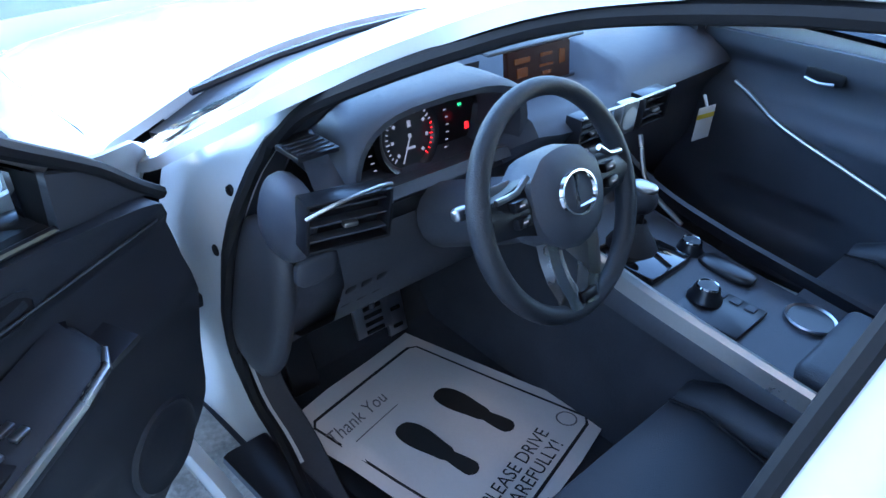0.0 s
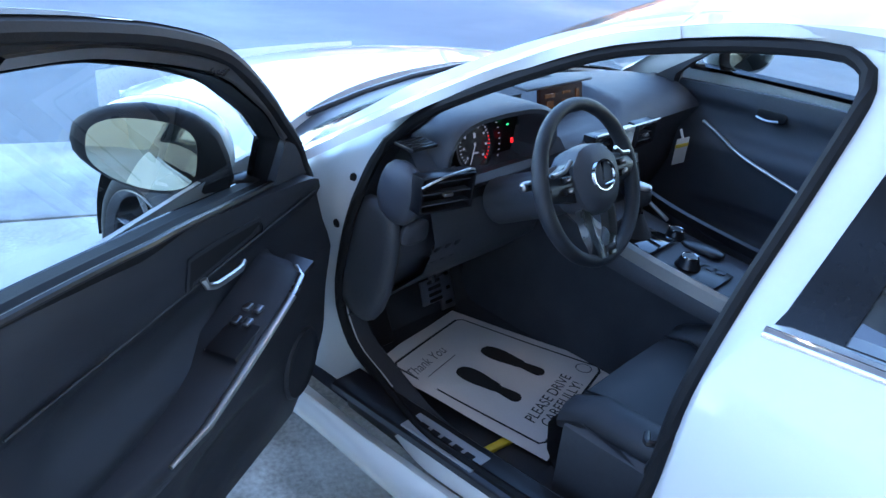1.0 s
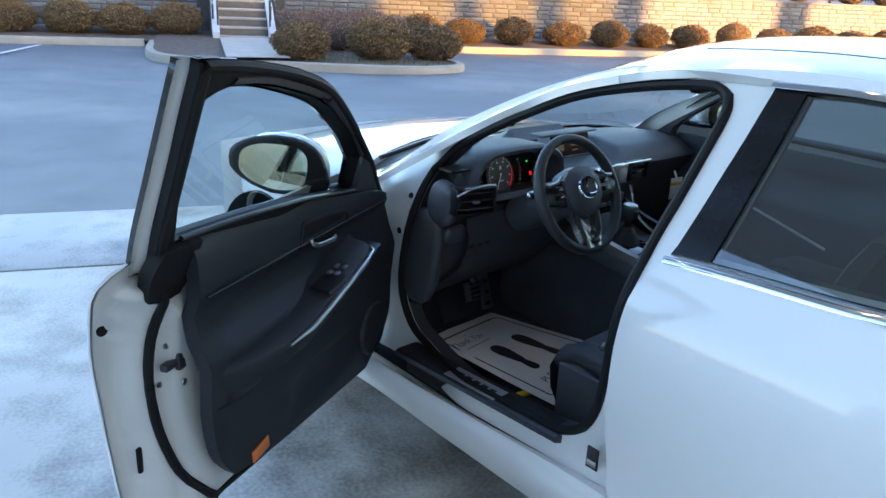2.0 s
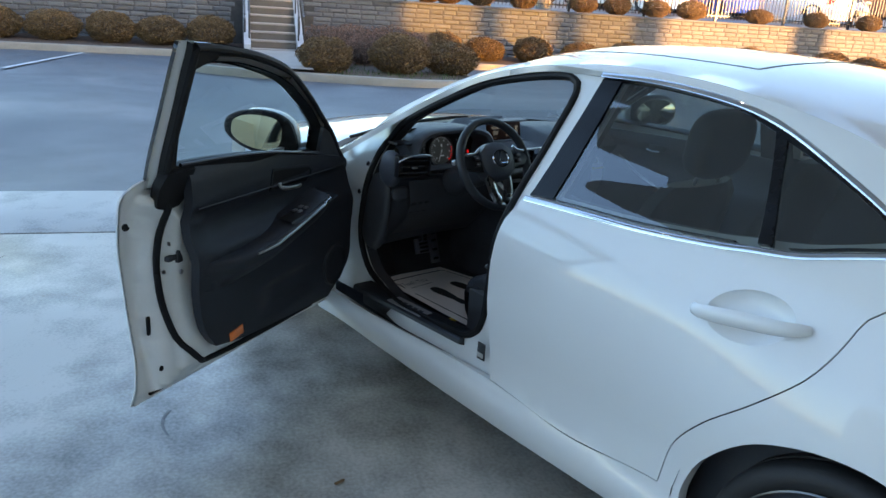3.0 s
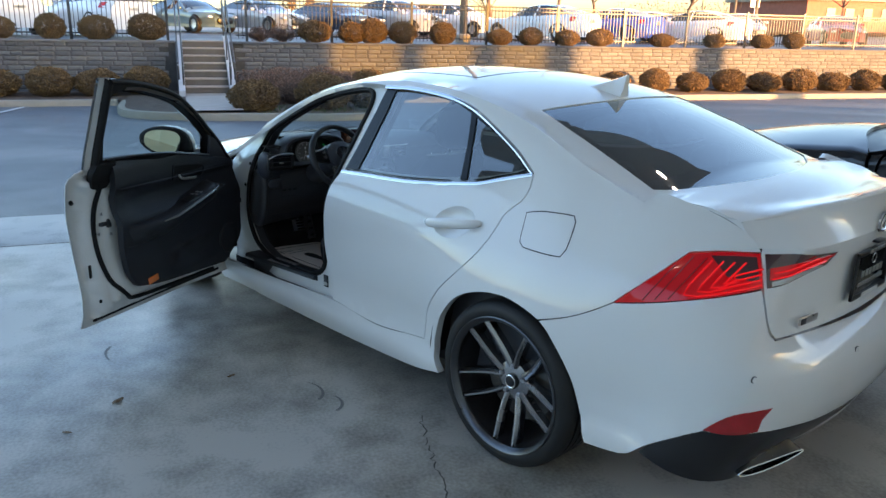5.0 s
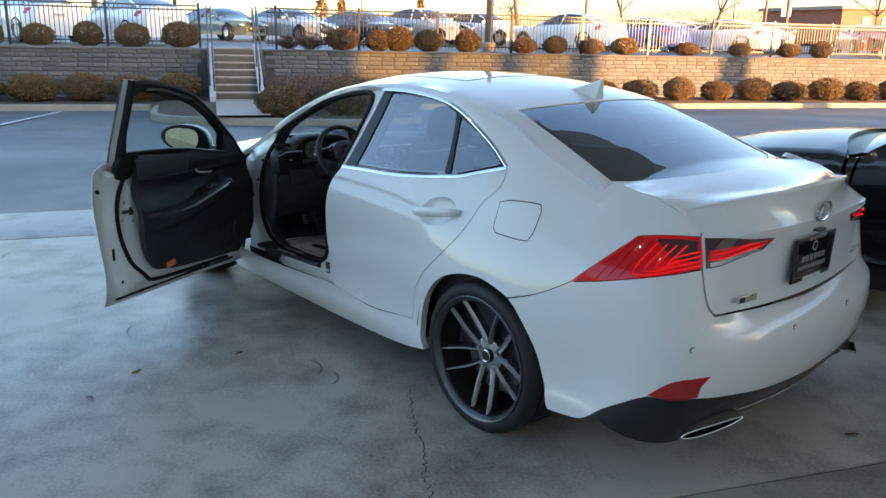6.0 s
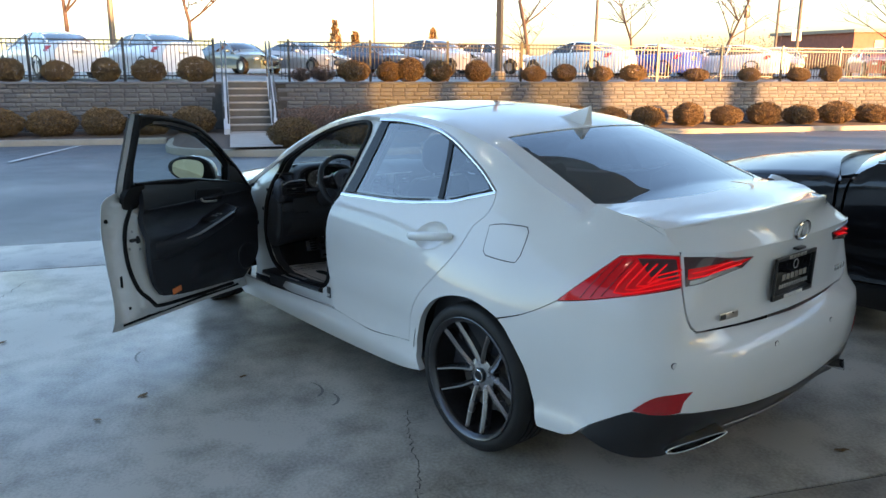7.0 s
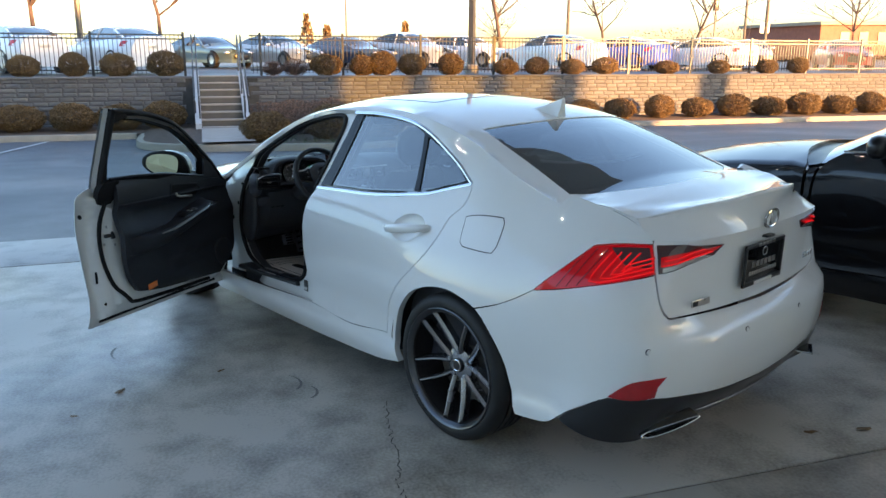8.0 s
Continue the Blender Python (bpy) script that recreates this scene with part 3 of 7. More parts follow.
# wheels
def wheel(name):
    w = new(name)
    prof = [(.245, -.095), (.257, -.111), (.275, -.118), (.297, -.114), (.312, -.100), (.318, -.08), (.3185, -.03)]
    grooves = []
    for g in (-.055, -.018, .018, .055):
        grooves += [(.318, g - .006), (.311, g - .005), (.311, g + .005), (.318, g + .006)]
    prof = prof[:6] + grooves + [(r, -h) for r, h in prof[:6][::-1]]
    part("tyre", lathe(prof, 64), TYRE, w, "low-profile black tyre")
    rim_prof = [(.240, -.10), (.250, -.114), (.260, -.119), (.2635, -.117), (.262, -.109), (.254, -.100), (.247, -.085), (.240, -.03), (.232, .03), (.236, .085), (.245, .10)]
    part("rim", lathe([(r, -h) for r, h in rim_prof], 64), RIM_DARK, w, "dark graphite alloy rim")
    part("barrel", lathe([(.2385, .09), (.232, .03), (.228, -.05), (.222, -.09)], 48), BARREL, w)
    part("brake_disc", lathe([(.06, .0), (.165, .0), (.165, -.024), (.06, -.024)], 40), BRAKE, w)
    part("caliper", turned(box(-.05, .05, -.045, .03, .11, .185, .012), Matrix.Rotation(radians(60), 4, "Y")), BARREL, w)
    for k in range(5):
        a = 2 * math.pi * k / 5 - math.pi / 2
        for s in (-1, 1):
            # a spoke: ridge-backed bar from the hub out to the rim
            rows = []
            for t in (0, .12, .24, .4, .6, .8, 1):
                r = .052 + (.257 - .052) * t
                off = s * (.036 + .012 * t - .010 * max(0.0, 1 - 3 * t))
                wd, hi = .0165 - .0035 * t, .056 + .046 * t
                c, sn = math.cos(a), math.sin(a)
                sec = []
                for dx, dy in ((-wd, -.012), (-wd * .8, .016), (-wd * .25, .027), (wd * .25, .027), (wd * .8, .016), (wd, -.012)):
                    q = off + dx
                    sec.append(Vector((r * c - q * sn, hi - .03 + dy, r * sn + q * c)))
                rows.append(sec)
            part("spoke", loft(rows, closed=True, caps=True), ALLOY, w, angle=25)
        b = a + math.pi / 5
        part("wheel_nut", turned(lathe([(.0, .052), (.009, .052), (.0095, .03), (.012, .028)], 6), Matrix.Translation((.057 * math.cos(b), 0, .057 * math.sin(b)))), STEEL, w)
    part("hub", lathe([(0, .048), (.05, .046), (.074, .040), (.080, .02), (.078, -.02)], 32), ALLOY, w)
    part("hub_cap", lathe([(0, .060), (.024, .059), (.031, .055), (.032, .045)], 28), SATIN, w)
    part("cap_mark", turned(lathe([(.021, .060), (.024, .0615), (.027, .060)], 24), Matrix.Identity(4)), CHROME, w)
    return w


first = wheel("wheel")
first.parent = car
first["label"] = "dark five-spoke alloy wheel with low-profile tyre"
first.matrix_world = pose(0, .763, .318, 0, 1.5, 0)
for x, y, rz, ry in ((0, -.763, 180, 0), (2.8, .755, 0, 40), (2.8, -.755, 180, 25)):
    w = copy_thing(first, pose(x, y, .318, 0, ry, rz))
# dark wheel housings
for x in (0.03, 2.8):
    for s in (1, -1):
        pts = [(x + .405 * math.cos(a), .31 + .375 * math.sin(a)) for a in [math.pi * (-.02 + 1.04 * k / 20) for k in range(21)]]
        part("wheel_housing", loft([[Vector((px, s * y, pz)) for px, pz in pts] for y in (.835, .50)]), RUBBER, car)
        part("wheel_housing", bm_of([Vector((px, s * .50, pz)) for px, pz in pts], [tuple(range(21))]), RUBBER, car)

# top panels
roof_out = ring([(x, edge_y(x) - .0) for x in (.205, .4, .6, .8, 1.0, 1.2, 1.46)], [(1.46, edge_y(1.46)), (1.46, .52), (1.50, .3), (1.52, 0), (1.50, -.3), (1.46, -.52), (1.46, -edge_y(1.46))],
                [(x, -edge_y(x)) for x in (1.46, 1.2, 1.0, .8, .6, .4, .205)], [(.205, -edge_y(.205)), (.197, -.485), (.157, -.26), (.14, 0), (.157, .26), (.197, .485), (.205, edge_y(.205))])
roof = panel("roof", roof_out, top, PAINT, car, thick=.02, step=.06, out=OUT_UP)
panel("sunroof", ring([(.70, .33), (1.05, .345), (1.36, .33)], [(1.36, .33), (1.385, 0), (1.36, -.33)], [(1.36, -.33), (1.05, -.345), (.70, -.33)], [(.70, -.33), (.68, 0), (.70, .33)]), lift(top, .001), PAINT, roof, thick=.006, step=.05, out=OUT_UP)
seam = ring([(.69, .34), (1.05, .355), (1.37, .34)], [(1.37, .34), (1.395, 0), (1.37, -.34)], [(1.37, -.34), (1.05, -.355), (.69, -.34)], [(.69, -.34), (.67, 0), (.69, .34)])
panel("sunroof_seal", seam, lift(top, .0004), RUBBER, roof, thick=.003, step=.03, out=OUT_UP, holes=[shrink(seam, .009)])
rear_glass = ring([(.195, .482), (.155, .26), (.138, 0), (.155, -.26), (.195, -.482)], [(.195, -.482), (.05, -.512), (-.15, -.537), (-.30, -.557), (-.375, -.568)],
                  [(-.375, -.568), (-.470, -.382), (-.535, -.15), (-.54, 0), (-.535, .15), (-.470, .382), (-.375, .568)], [(-.375, .568), (-.30, .557), (-.15, .537), (.05, .512), (.195, .482)])
g = panel("rear_glass", rear_glass, lift(top, -.004), TINT_BACK, car, thick=.004, step=.04, out=OUT_UP, label="dark tinted rear window")
g.visible_shadow = False
panel("rear_glass_border", rear_glass, lift(top, -.009), GLOSS, car, thick=.004, step=.04, out=OUT_UP, holes=[shrink(rear_glass, .035)], label="black border of the rear glass")
screen = ring([(1.47, .50), (1.51, .3), (1.53, 0), (1.51, -.3), (1.47, -.50)], [(1.47, -.50), (1.7, -(edge_y(1.7) - .045)), (1.95, -(edge_y(1.95) - .043)), (2.2, -(edge_y(2.2) - .043)), (2.31, -(edge_y(2.31) - .048))],
              [(2.31, -(edge_y(2.31) - .048)), (2.39, -.3), (2.41, 0), (2.39, .3), (2.31, edge_y(2.31) - .048)], [(2.31, edge_y(2.31) - .048), (2.2, edge_y(2.2) - .043), (1.95, edge_y(1.95) - .043), (1.7, edge_y(1.7) - .045), (1.47, .50)])
g = panel("windscreen", screen, lift(top, -.006), GLASS, car, thick=.005, step=.06, out=OUT_UP)
g.visible_shadow = False
panel("windscreen_border", screen, lift(top, -.012), GLOSS, car, thick=.004, step=.04, out=OUT_UP, holes=[shrink(screen, .03)])
cowl = ring([(2.325, .69), (2.40, .35), (2.42, 0), (2.40, -.35), (2.325, -.69)], [(2.325, -.69), (2.40, -.70)], [(2.40, -.70), (2.54, -.36), (2.58, 0), (2.54, .36), (2.40, .70)], [(2.40, .70), (2.325, .69)])
panel("cowl", cowl, lift(top, -.022), SATIN, car, thick=.02, step=.05, out=OUT_UP, label="black windscreen cowl")
bonnet = ring([(x / 50, edge_y(x / 50) - .002) for x in range(119, 181, 6)], [(3.58, edge_y(3.58)), (3.62, .3), (3.63, 0), (3.62, -.3), (3.58, -edge_y(3.58))], [(x / 50, -edge_y(x / 50) + .002) for x in range(179, 118, -6)],
              [(2.38, -edge_y(2.38)), (2.41, -.70), (2.53, -.36), (2.57, 0), (2.53, .36), (2.41, .70), (2.38, edge_y(2.38))])
panel("bonnet", bonnet, top, PAINT, car, thick=.02, step=.07, out=OUT_UP)
part("nose", loft([[Vector((3.6 + .12 * (1 - (y / .8) ** 2), y, z)) for y in (-.6, -.4, -.2, 0, .2, .4, .6)] for z in (.2, .35, .5, .62, .70)]), PAINT, car)
# wiper
part("wiper", tube([top(x_, y_) + Vector((0, 0, .010)) for x_, y_ in ((2.42, .60), (2.44, .40), (2.46, .2), (2.47, 0), (2.46, -.1))], .008, 6), SATIN, car)

# boot lid
def lip_x(y):
    """Where the spoiler's trailing edge lies."""
    q = math.sqrt((y / .565) ** 2 + .006)
    return -.955 + .26 * q ** 1.35


def deck(x, y):
    """The lid's upper skin, which turns up into the spoiler."""
    t = max(0.0, min(1.0, 1 - (x - lip_x(y)) / .15))
    q = min(1, abs(y) / .565)
    shoulder = max(0.0, min(1.0, (-.41 - x) / .08)) * max(0.0, min(1.0, (x + .69) / .09))
    return top(x, y) + Vector((0, 0, .027 * shoulder * (abs(y) / .6) ** 4 + (.026 - .010 * q * q) * t * t * (3 - 2 * t) * (1 - q ** 6 * .6)))


def face_x(y, z):
    """How far back the tail's skin stands at that y and z."""
    lo, hi = -1.5, -.4
    for _ in range(24):
        u = (lo + hi) / 2
        if shell(u, z).y > abs(y):
            hi = u
        else:
            lo = u
    return shell(lo, z).x


lid_edge = [(p.x, p.y - .003) for p in (shell(u, z) for u, z in LID[:4])] + [(lip_x(.565), .568)]
lip_line = [(lip_x(.565 * k / 12), .565 * k / 12) for k in range(-12, 13)]
deck_ring = ring([(-.377, .572), (-.472, .384), (-.537, .15), (-.542, 0), (-.537, -.15), (-.472, -.384), (-.377, -.572)], [(-.377, -.572)] + [(x, -y) for x, y in lid_edge],
                 [(lid_edge[-1][0], -lid_edge[-1][1])] + lip_line[1:-1] + [lid_edge[-1]], lid_edge[::-1] + [(-.377, .572)])
lid = panel("boot_lid", deck_ring, deck, PAINT, car, thick=.01, step=.035, out=OUT_UP)
# spoiler: from its trailing edge down to the lid's face
rows = []
for k in range(-20, 21):
    s_ = k / 20
    y0, y1 = .567 * s_, .607 * s_
    p0, p3 = deck(lip_x(y0), y0), Vector((face_x(y1, .955) - .001, y1, .955))
    e = abs(s_) ** 8
    p1 = p0 + Vector((-.003, 0, -.003))
    p2 = p0 + Vector((.001, 0, -.013 * (1 - e)))
    mid = p2.lerp(p3, .45) + Vector((.016 * (1 - s_ * s_), 0, 0))
    rows.append([p0 + Vector((.006, 0, .0006)), p0 + Vector((0, 0, .0004)), p1, p2, p2.lerp(mid, .5), mid, mid.lerp(p3, .55) + Vector((.004 * (1 - s_ * s_), 0, 0)), p3])
part("spoiler", loft(rows), PAINT, lid, "painted lip spoiler", angle=70)
# the spoiler's ends, rounded into the cut line of the lid
for side, end in ((1, rows[-1]), (-1, rows[0])):
    cut_line = [shell(u, z) - Vector((0, .003, 0)) for u, z in ((-.655, 1.027), (-.665, 1.023), (-.685, 1.015), (-.71, 1.004), (-.737, .992), (-.757, .982), (-.78, .963), (-.80, .945))]
    cut_line = [Vector((p.x, side * p.y, p.z)) for p in cut_line]
    part("spoiler_end", loft([[a.lerp(b, t) + Vector((0, 0, .004 * math.sin(math.pi * t))) for a, b in zip(end, cut_line)] for t in (0, .33, .66, 1)]), PAINT, lid, angle=70)
face_half = [(-1.5, .664), (-1.16, .670), (-1.019, .680), (-.99, .703), (-.93, .765), (-.868, .842), (-.803, .943), (-.80, .955)]
face_top = [(-.80, .955), (-1.0, .957), (-1.5, .957)]
face = ring(face_half, face_top, [(-3 - u, z) for u, z in face_top[::-1]], [(-3 - u, z) for u, z in face_half[::-1]])
panel("lid_face", face, shell, PAINT, lid, thick=.02, step=.04, out=OUT_REAR)
for side in (1, -1):
    F = (lambda f: f) if side == 1 else flip
    lamp_t = ring([(-.812, .941), (-1.026, .943), (-1.246, .921)], [(-1.246, .921), (-1.21, .884)], [(-1.21, .884), (-1.05, .862), (-.874, .845)], [(-.874, .845), (-.812, .941)])
    inner = panel("inner_lamp", lamp_t, (lambda f: lambda u, z: f(u, z) + Vector((-.004, 0, 0)))(F(shell)), RED_DARK, lid, thick=.02, step=.03, out=OUT_REAR, label="inner half of the tail lamp, smoked red over clear")
    shift = (lambda f: lambda u, z: f(u, z) + Vector((-.006, 0, 0)))(F(shell))
    panel("lamp_red", ring([(-.85, .902), (-.98, .915), (-1.235, .918)], [(-1.235, .918), (-1.20, .902)], [(-1.20, .902), (-1.05, .888), (-.868, .868)], [(-.868, .868), (-.85, .902)]), shift, RED, inner, thick=.003, step=.03, out=OUT_REAR, label="bright red strip")
    panel("lamp_clear", ring([(-.880, .864), (-1.03, .882), (-1.17, .893)], [(-1.17, .893), (-1.20, .885)], [(-1.20, .885), (-1.05, .866), (-.888, .850)], [(-.888, .850), (-.880, .864)]), shift, CLEAR, inner, thick=.003, step=.03, out=OUT_REAR, label="clear reversing light")
    for k in range(2):
        bar = [Vector(F(shell)(-.87 - .32 * t * (1 - .15 * k), .872 + .017 * k + .032 * t)) + Vector((-.011, 0, 0)) for t in (0, .25, .5, .75, 1)]
        part("light_bar", tube(bar, .0026, 6), LIGHT_RED, inner, "lit red light bar")

# bumper, skirt, badges
half = [(-.424, .747), (-.54, .771), (-.643, .796), (-.75, .818), (-.862, .839)]
half2 = [(-.862, .839), (-.925, .760), (-.984, .697), (-1.017, .673), (-1.16, .663), (-1.5, .657)]
low = [(-1.5, .345), (-1.25, .362), (-1.03, .396), (-.955, .411)]
low2 = [(-.775, .417), (-.68, .372), (-.6, .322), (-.53, .262), (-.50, .25), (-.434, .243), (-.372, .240)]
arch2 = [(-.372, .240), (-.333, .353), (-.282, .484), (-.205, .596), (-.170, .624)]
seam2 = [(-.170, .624), (-.278, .664), (-.363, .708), (-.424, .747)]
mir = lambda c: [(-3 - u, z) for u, z in c[::-1]]
bumper_ring = ring(half, half2, mir(half2), mir(half), mir(seam2), mir(arch2), mir(low2), mir([(-.955, .411), (-.775, .417)]), mir(low), low, [(-.955, .411), (-.775, .417)], low2, arch2, seam2)
bumper = panel("rear_bumper", bumper_ring, shell, PAINT, car, thick=.025, step=.045, out=OUT_WRAP)
skirt_top = [(-.57, .285), (-.6, .318), (-.68, .368), (-.775, .413), (-.955, .407), (-1.03, .392), (-1.25, .358), (-1.5, .341)]
skirt_bot = [(-1.5, .232), (-1.2, .226), (-1.0, .230), (-.8, .238), (-.66, .262), (-.57, .285)]
skirt = panel("rear_skirt", ring(skirt_top, mir(skirt_top), mir(skirt_bot), skirt_bot), inset(0), SATIN, car, thick=.04, step=.045, out=OUT_WRAP, label="black lower bumper skirt")
for s in (1, -1):
    near_end, far_end, n_out = Vector((-.815, s * .67, .262)), Vector((-.912, s * .45, .306)), Vector((-.9, s * .42, -.1))
    mouth = []
    for k in range(29):
        a_ = 2 * math.pi * k / 28
        t = .5 + .5 * math.copysign(abs(math.cos(a_)) ** .8, math.cos(a_))
        mouth.append(near_end.lerp(far_end, t) + Vector((0, 0, (.017 - .006 * t) * math.sin(a_) - .006 * math.sin(math.pi * t))) + n_out * .020)
    tip = part("exhaust_tip", joined(tube(mouth, .0032, 6), loft([mouth, [q - n_out * .10 for q in mouth]])), CHROME, car, "polished slim exhaust tip")
    part("exhaust_bore", bm_of([q - n_out * .025 for q in mouth[:-1]], [tuple(range(28))]), GLOSS, tip)
part("skirt_fin", loft([[Vector((-.872 - .012 * t + .03 * (y / .42) ** 2, y, .262 + .02 * t + .02 * (y / .42) ** 2)) for y in (-.34, -.2, 0, .2, .34)] for t in (0, 1)] + [[Vector((-.83 + .03 * (y / .42) ** 2, y, .25 + .015 * (y / .42) ** 2)) for y in (-.34, -.2, 0, .2, .34)]]), SATIN, car)
part("skirt_trim", tube([(-.868 + .03 * (y / .42) ** 2, y, .252 + .018 * (y / .42) ** 2) for y in (-.34, -.2, -.1, 0, .1, .2, .34)], .003, 6), SILVER, car, "thin bright trim line")
for u in (-.905, -1.32, -1.68, -2.095):
    p = shell(u, .59)
    n = Vector((-1, p.y * .35, 0)).normalized()
    part("parking_sensor", turned(lathe([(0, .0015), (.0085, .0015), (.0095, .0), (.0095, -.004)], 20, "Z"), Matrix.Translation(p) @ n.to_track_quat("Z", "Y").to_matrix().to_4x4()), PAINT, bumper)
    part("sensor_ring", turned(lathe([(.0095, .0006), (.0112, .0006), (.0112, -.003)], 20, "Z"), Matrix.Translation(p) @ n.to_track_quat("Z", "Y").to_matrix().to_4x4()), BLACK, bumper)

# number plate holder with a dealer's card, its writing as bars
tilt = Matrix.Translation((-.893, .014, .808)) @ Matrix.Scale(.95, 4) @ Matrix.Rotation(radians(-2), 4, "Y")
plate = part("plate_frame", turned(joined(box(-.012, 0, -.158, .158, .072, .088, .003), box(-.012, 0, -.158, .158, -.088, -.068, .003), box(-.012, 0, -.158, -.148, -.088, .088, .003), box(-.012, 0, .148, .158, -.088, .088, .003)), tilt), SATIN, car, "black plate frame")
part("dealer_card", turned(box(-.007, -.001, -.15, .15, -.07, .074, .001), tilt), GLOSS, plate, "black dealer card")
for z, w, h in ((.000, .20, .024), (-.036, .23, .016)):
    n = 6 if z == 0 else 12
    for k in range(n):
        y = w / 2 - (k + .5) * w / n
        part("letter_bar", turned(box(-.0085, -.006, y - w / n * .36, y + w / n * .36, z - h / 2, z + h / 2, .001), tilt), SILVER, plate, "silver letter bar")
for z, w, n, m in ((.080, .14, 5, SILVER), (-.078, .15, 9, WHITE_TAG)):
    for k in range(n):
        y = w / 2 - (k + .5) * w / n
        part("letter_bar", turned(box(-.0145, -.011, y - w / n * .36, y + w / n * .36, z - .007, z + .007, .001), tilt), m, plate, "letter bar on the frame")
part("card_mark", turned(joined(turned(lathe([(.016, .0), (.018, .0015), (.020, 0)], 24, "X"), Matrix.Translation((-.0085, 0, .045)))), tilt), SILVER, plate)
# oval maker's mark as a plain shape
oval = turned(lathe([(.042, -.001), (.045, -.005), (.050, -.007), (.055, -.005), (.057, .002)], 36, "X"), Matrix.Translation((-.913, .012, .982)) @ Matrix.Rotation(radians(-8), 4, "Y") @ Matrix.Diagonal((.8, .95, .72, 1)))
part("oval_mark", oval, CHROME, lid, "chrome oval mark")
part("oval_bar", tube([(-.920, .020, 1.010), (-.917, .028, .964), (-.917, -.016, .964)], .005, 6, flat=.7), CHROME, lid)
for y0, n, w in ((-.475, 2, .016), (-.515, 3, .022)):
    for k in range(n):
        y = y0 - k * (w + .006)
        p = Vector((REAR_X(.735) + .035 + .10 * (abs(y) - .46), y, .735))
        part("badge_bar", turned(box(-.004, .004, -w / 2, w / 2, -.012, .012, .002), Matrix.Translation(p) @ Matrix.Rotation(radians(18), 4, "Z")), CHROME, lid, "small chrome badge bar")
part("badge_plate", turned(box(-.003, .003, -.052, .052, -.013, .013, .003), Matrix.Translation((-.862, .395, .713)) @ Matrix.Rotation(radians(-6), 4, "Z")), SILVER, lid, "small silver badge")
part("badge_square", turned(box(-.004, .003, .018, .048, -.010, .010, .002), Matrix.Translation((-.863, .395, .713)) @ Matrix.Rotation(radians(-6), 4, "Z")), SATIN, lid)
part("release_button", box(-.915, -.88, -.03, .03, .905, .915, .003), SATIN, lid)

# roof fin
fin = []
for t in (0, .15, .35, .6, .8, .95, 1):
    x = .33 - .17 * t
    zb = TOP_Z(x) - .002
    h = .092 * t ** 1.15
    w = .038 * (1 - .2 * t)
    fin.append([Vector((x, w, zb)), Vector((x - .008, w * .55, zb + h * .45)), Vector((x - .012 * t, .010, zb + h * .95)), Vector((x - .012 * t, 0, zb + h)), Vector((x - .012 * t, -.010, zb + h * .95)), Vector((x - .008, -w * .55, zb + h * .45)), Vector((x, -w, zb))])
part("roof_fin", loft(fin, caps=True), PAINT, car, angle=50)

# fuel flap: the raised lid in its joint
flap = ring([(.008, .952), (-.06, .967), (-.185, .972), (-.198, .955), (-.202, .87), (-.19, .845), (-.03, .846), (-.010, .86), (.008, .952)])
flap_gap = panel("fuel_flap_joint", shrink(flap, -.003), inset(-.0006), RUBBER, car, thick=.002, step=.03, holes=[shrink(flap, .0005)])
panel("fuel_flap", shrink(flap, .0005), inset(-.0012), PAINT, car, thick=.003, step=.03)
# badge on the sill behind the driver's door
part("sill_badge", turned(box(-.018, .018, -.001, .004, -.03, .03, .002), Matrix.Translation(shell(1.215, .40))), SATIN, car, "small black badge")
part("badge_line", turned(box(-.014, .014, .003, .006, -.022, -.006, .001), Matrix.Translation(shell(1.215, .40))), SILVER, car)

# ---- the driver's door, built shut and swung open on its hinge ----
HINGE = Vector((2.224, .80, 0))
SWING = Matrix.Translation(HINGE) @ Matrix.Rotation(radians(-60.7), 4, "Z") @ Matrix.Translation(-HINGE)
SKIN = ring([(1.092, .265), (1.106, .45), (1.106, .65), (1.085, .82), (1.046, .93), (1.050, .955), (1.078, .975), (1.12, .987)], [(1.12, .987), (1.5, .967), (2.0, .947), (2.2, .925)],
            [(2.2, .925), (2.27, .86), (2.29, .7), (2.29, .4), (2.24, .205)], [(2.24, .205), (1.7, .235), (1.092, .265)])
FRAME_OUT = [(1.078, 1.371), (1.184, 1.362), (1.306, 1.341), (1.391, 1.321), (1.483, 1.291), (1.59, 1.239), (1.72, 1.164), (1.805, 1.110), (1.96, 1.012), (2.07, .930), (2.16, .868)]
FRAME_REAR = [(1.118, .960), (1.104, 1.05), (1.096, 1.15), (1.085, 1.28), (1.078, 1.371)]
GLASS_TOP = [(1.18, 1.314), (1.284, 1.304), (1.42, 1.270), (1.50, 1.243), (1.565, 1.216), (1.62, 1.187), (1.73, 1.127), (1.80, 1.081), (1.866, 1.036)]
GLASS_RING = ring([(1.165, 1.024), (1.137, 1.134), (1.118, 1.25), (1.128, 1.298), (1.18, 1.314)], GLASS_TOP, [(1.866, 1.036), (1.915, .932)], [(1.915, .932), (1.74, .963), (1.55, .998), (1.35, 1.017), (1.165, 1.024)])


def door_frame(d):
    """The plane of the window frame, leaning in towards the roof, set d inboard."""
    return lambda u, z: Vector((u, .748 - .43 * (z - .97) - .04 * min(1, max(0, (u - 1.1) / .4)) - d, z))


def near_edge(u, z, loop):
    return min(math.hypot(q[0] - u, q[1] - z) for q in loop)


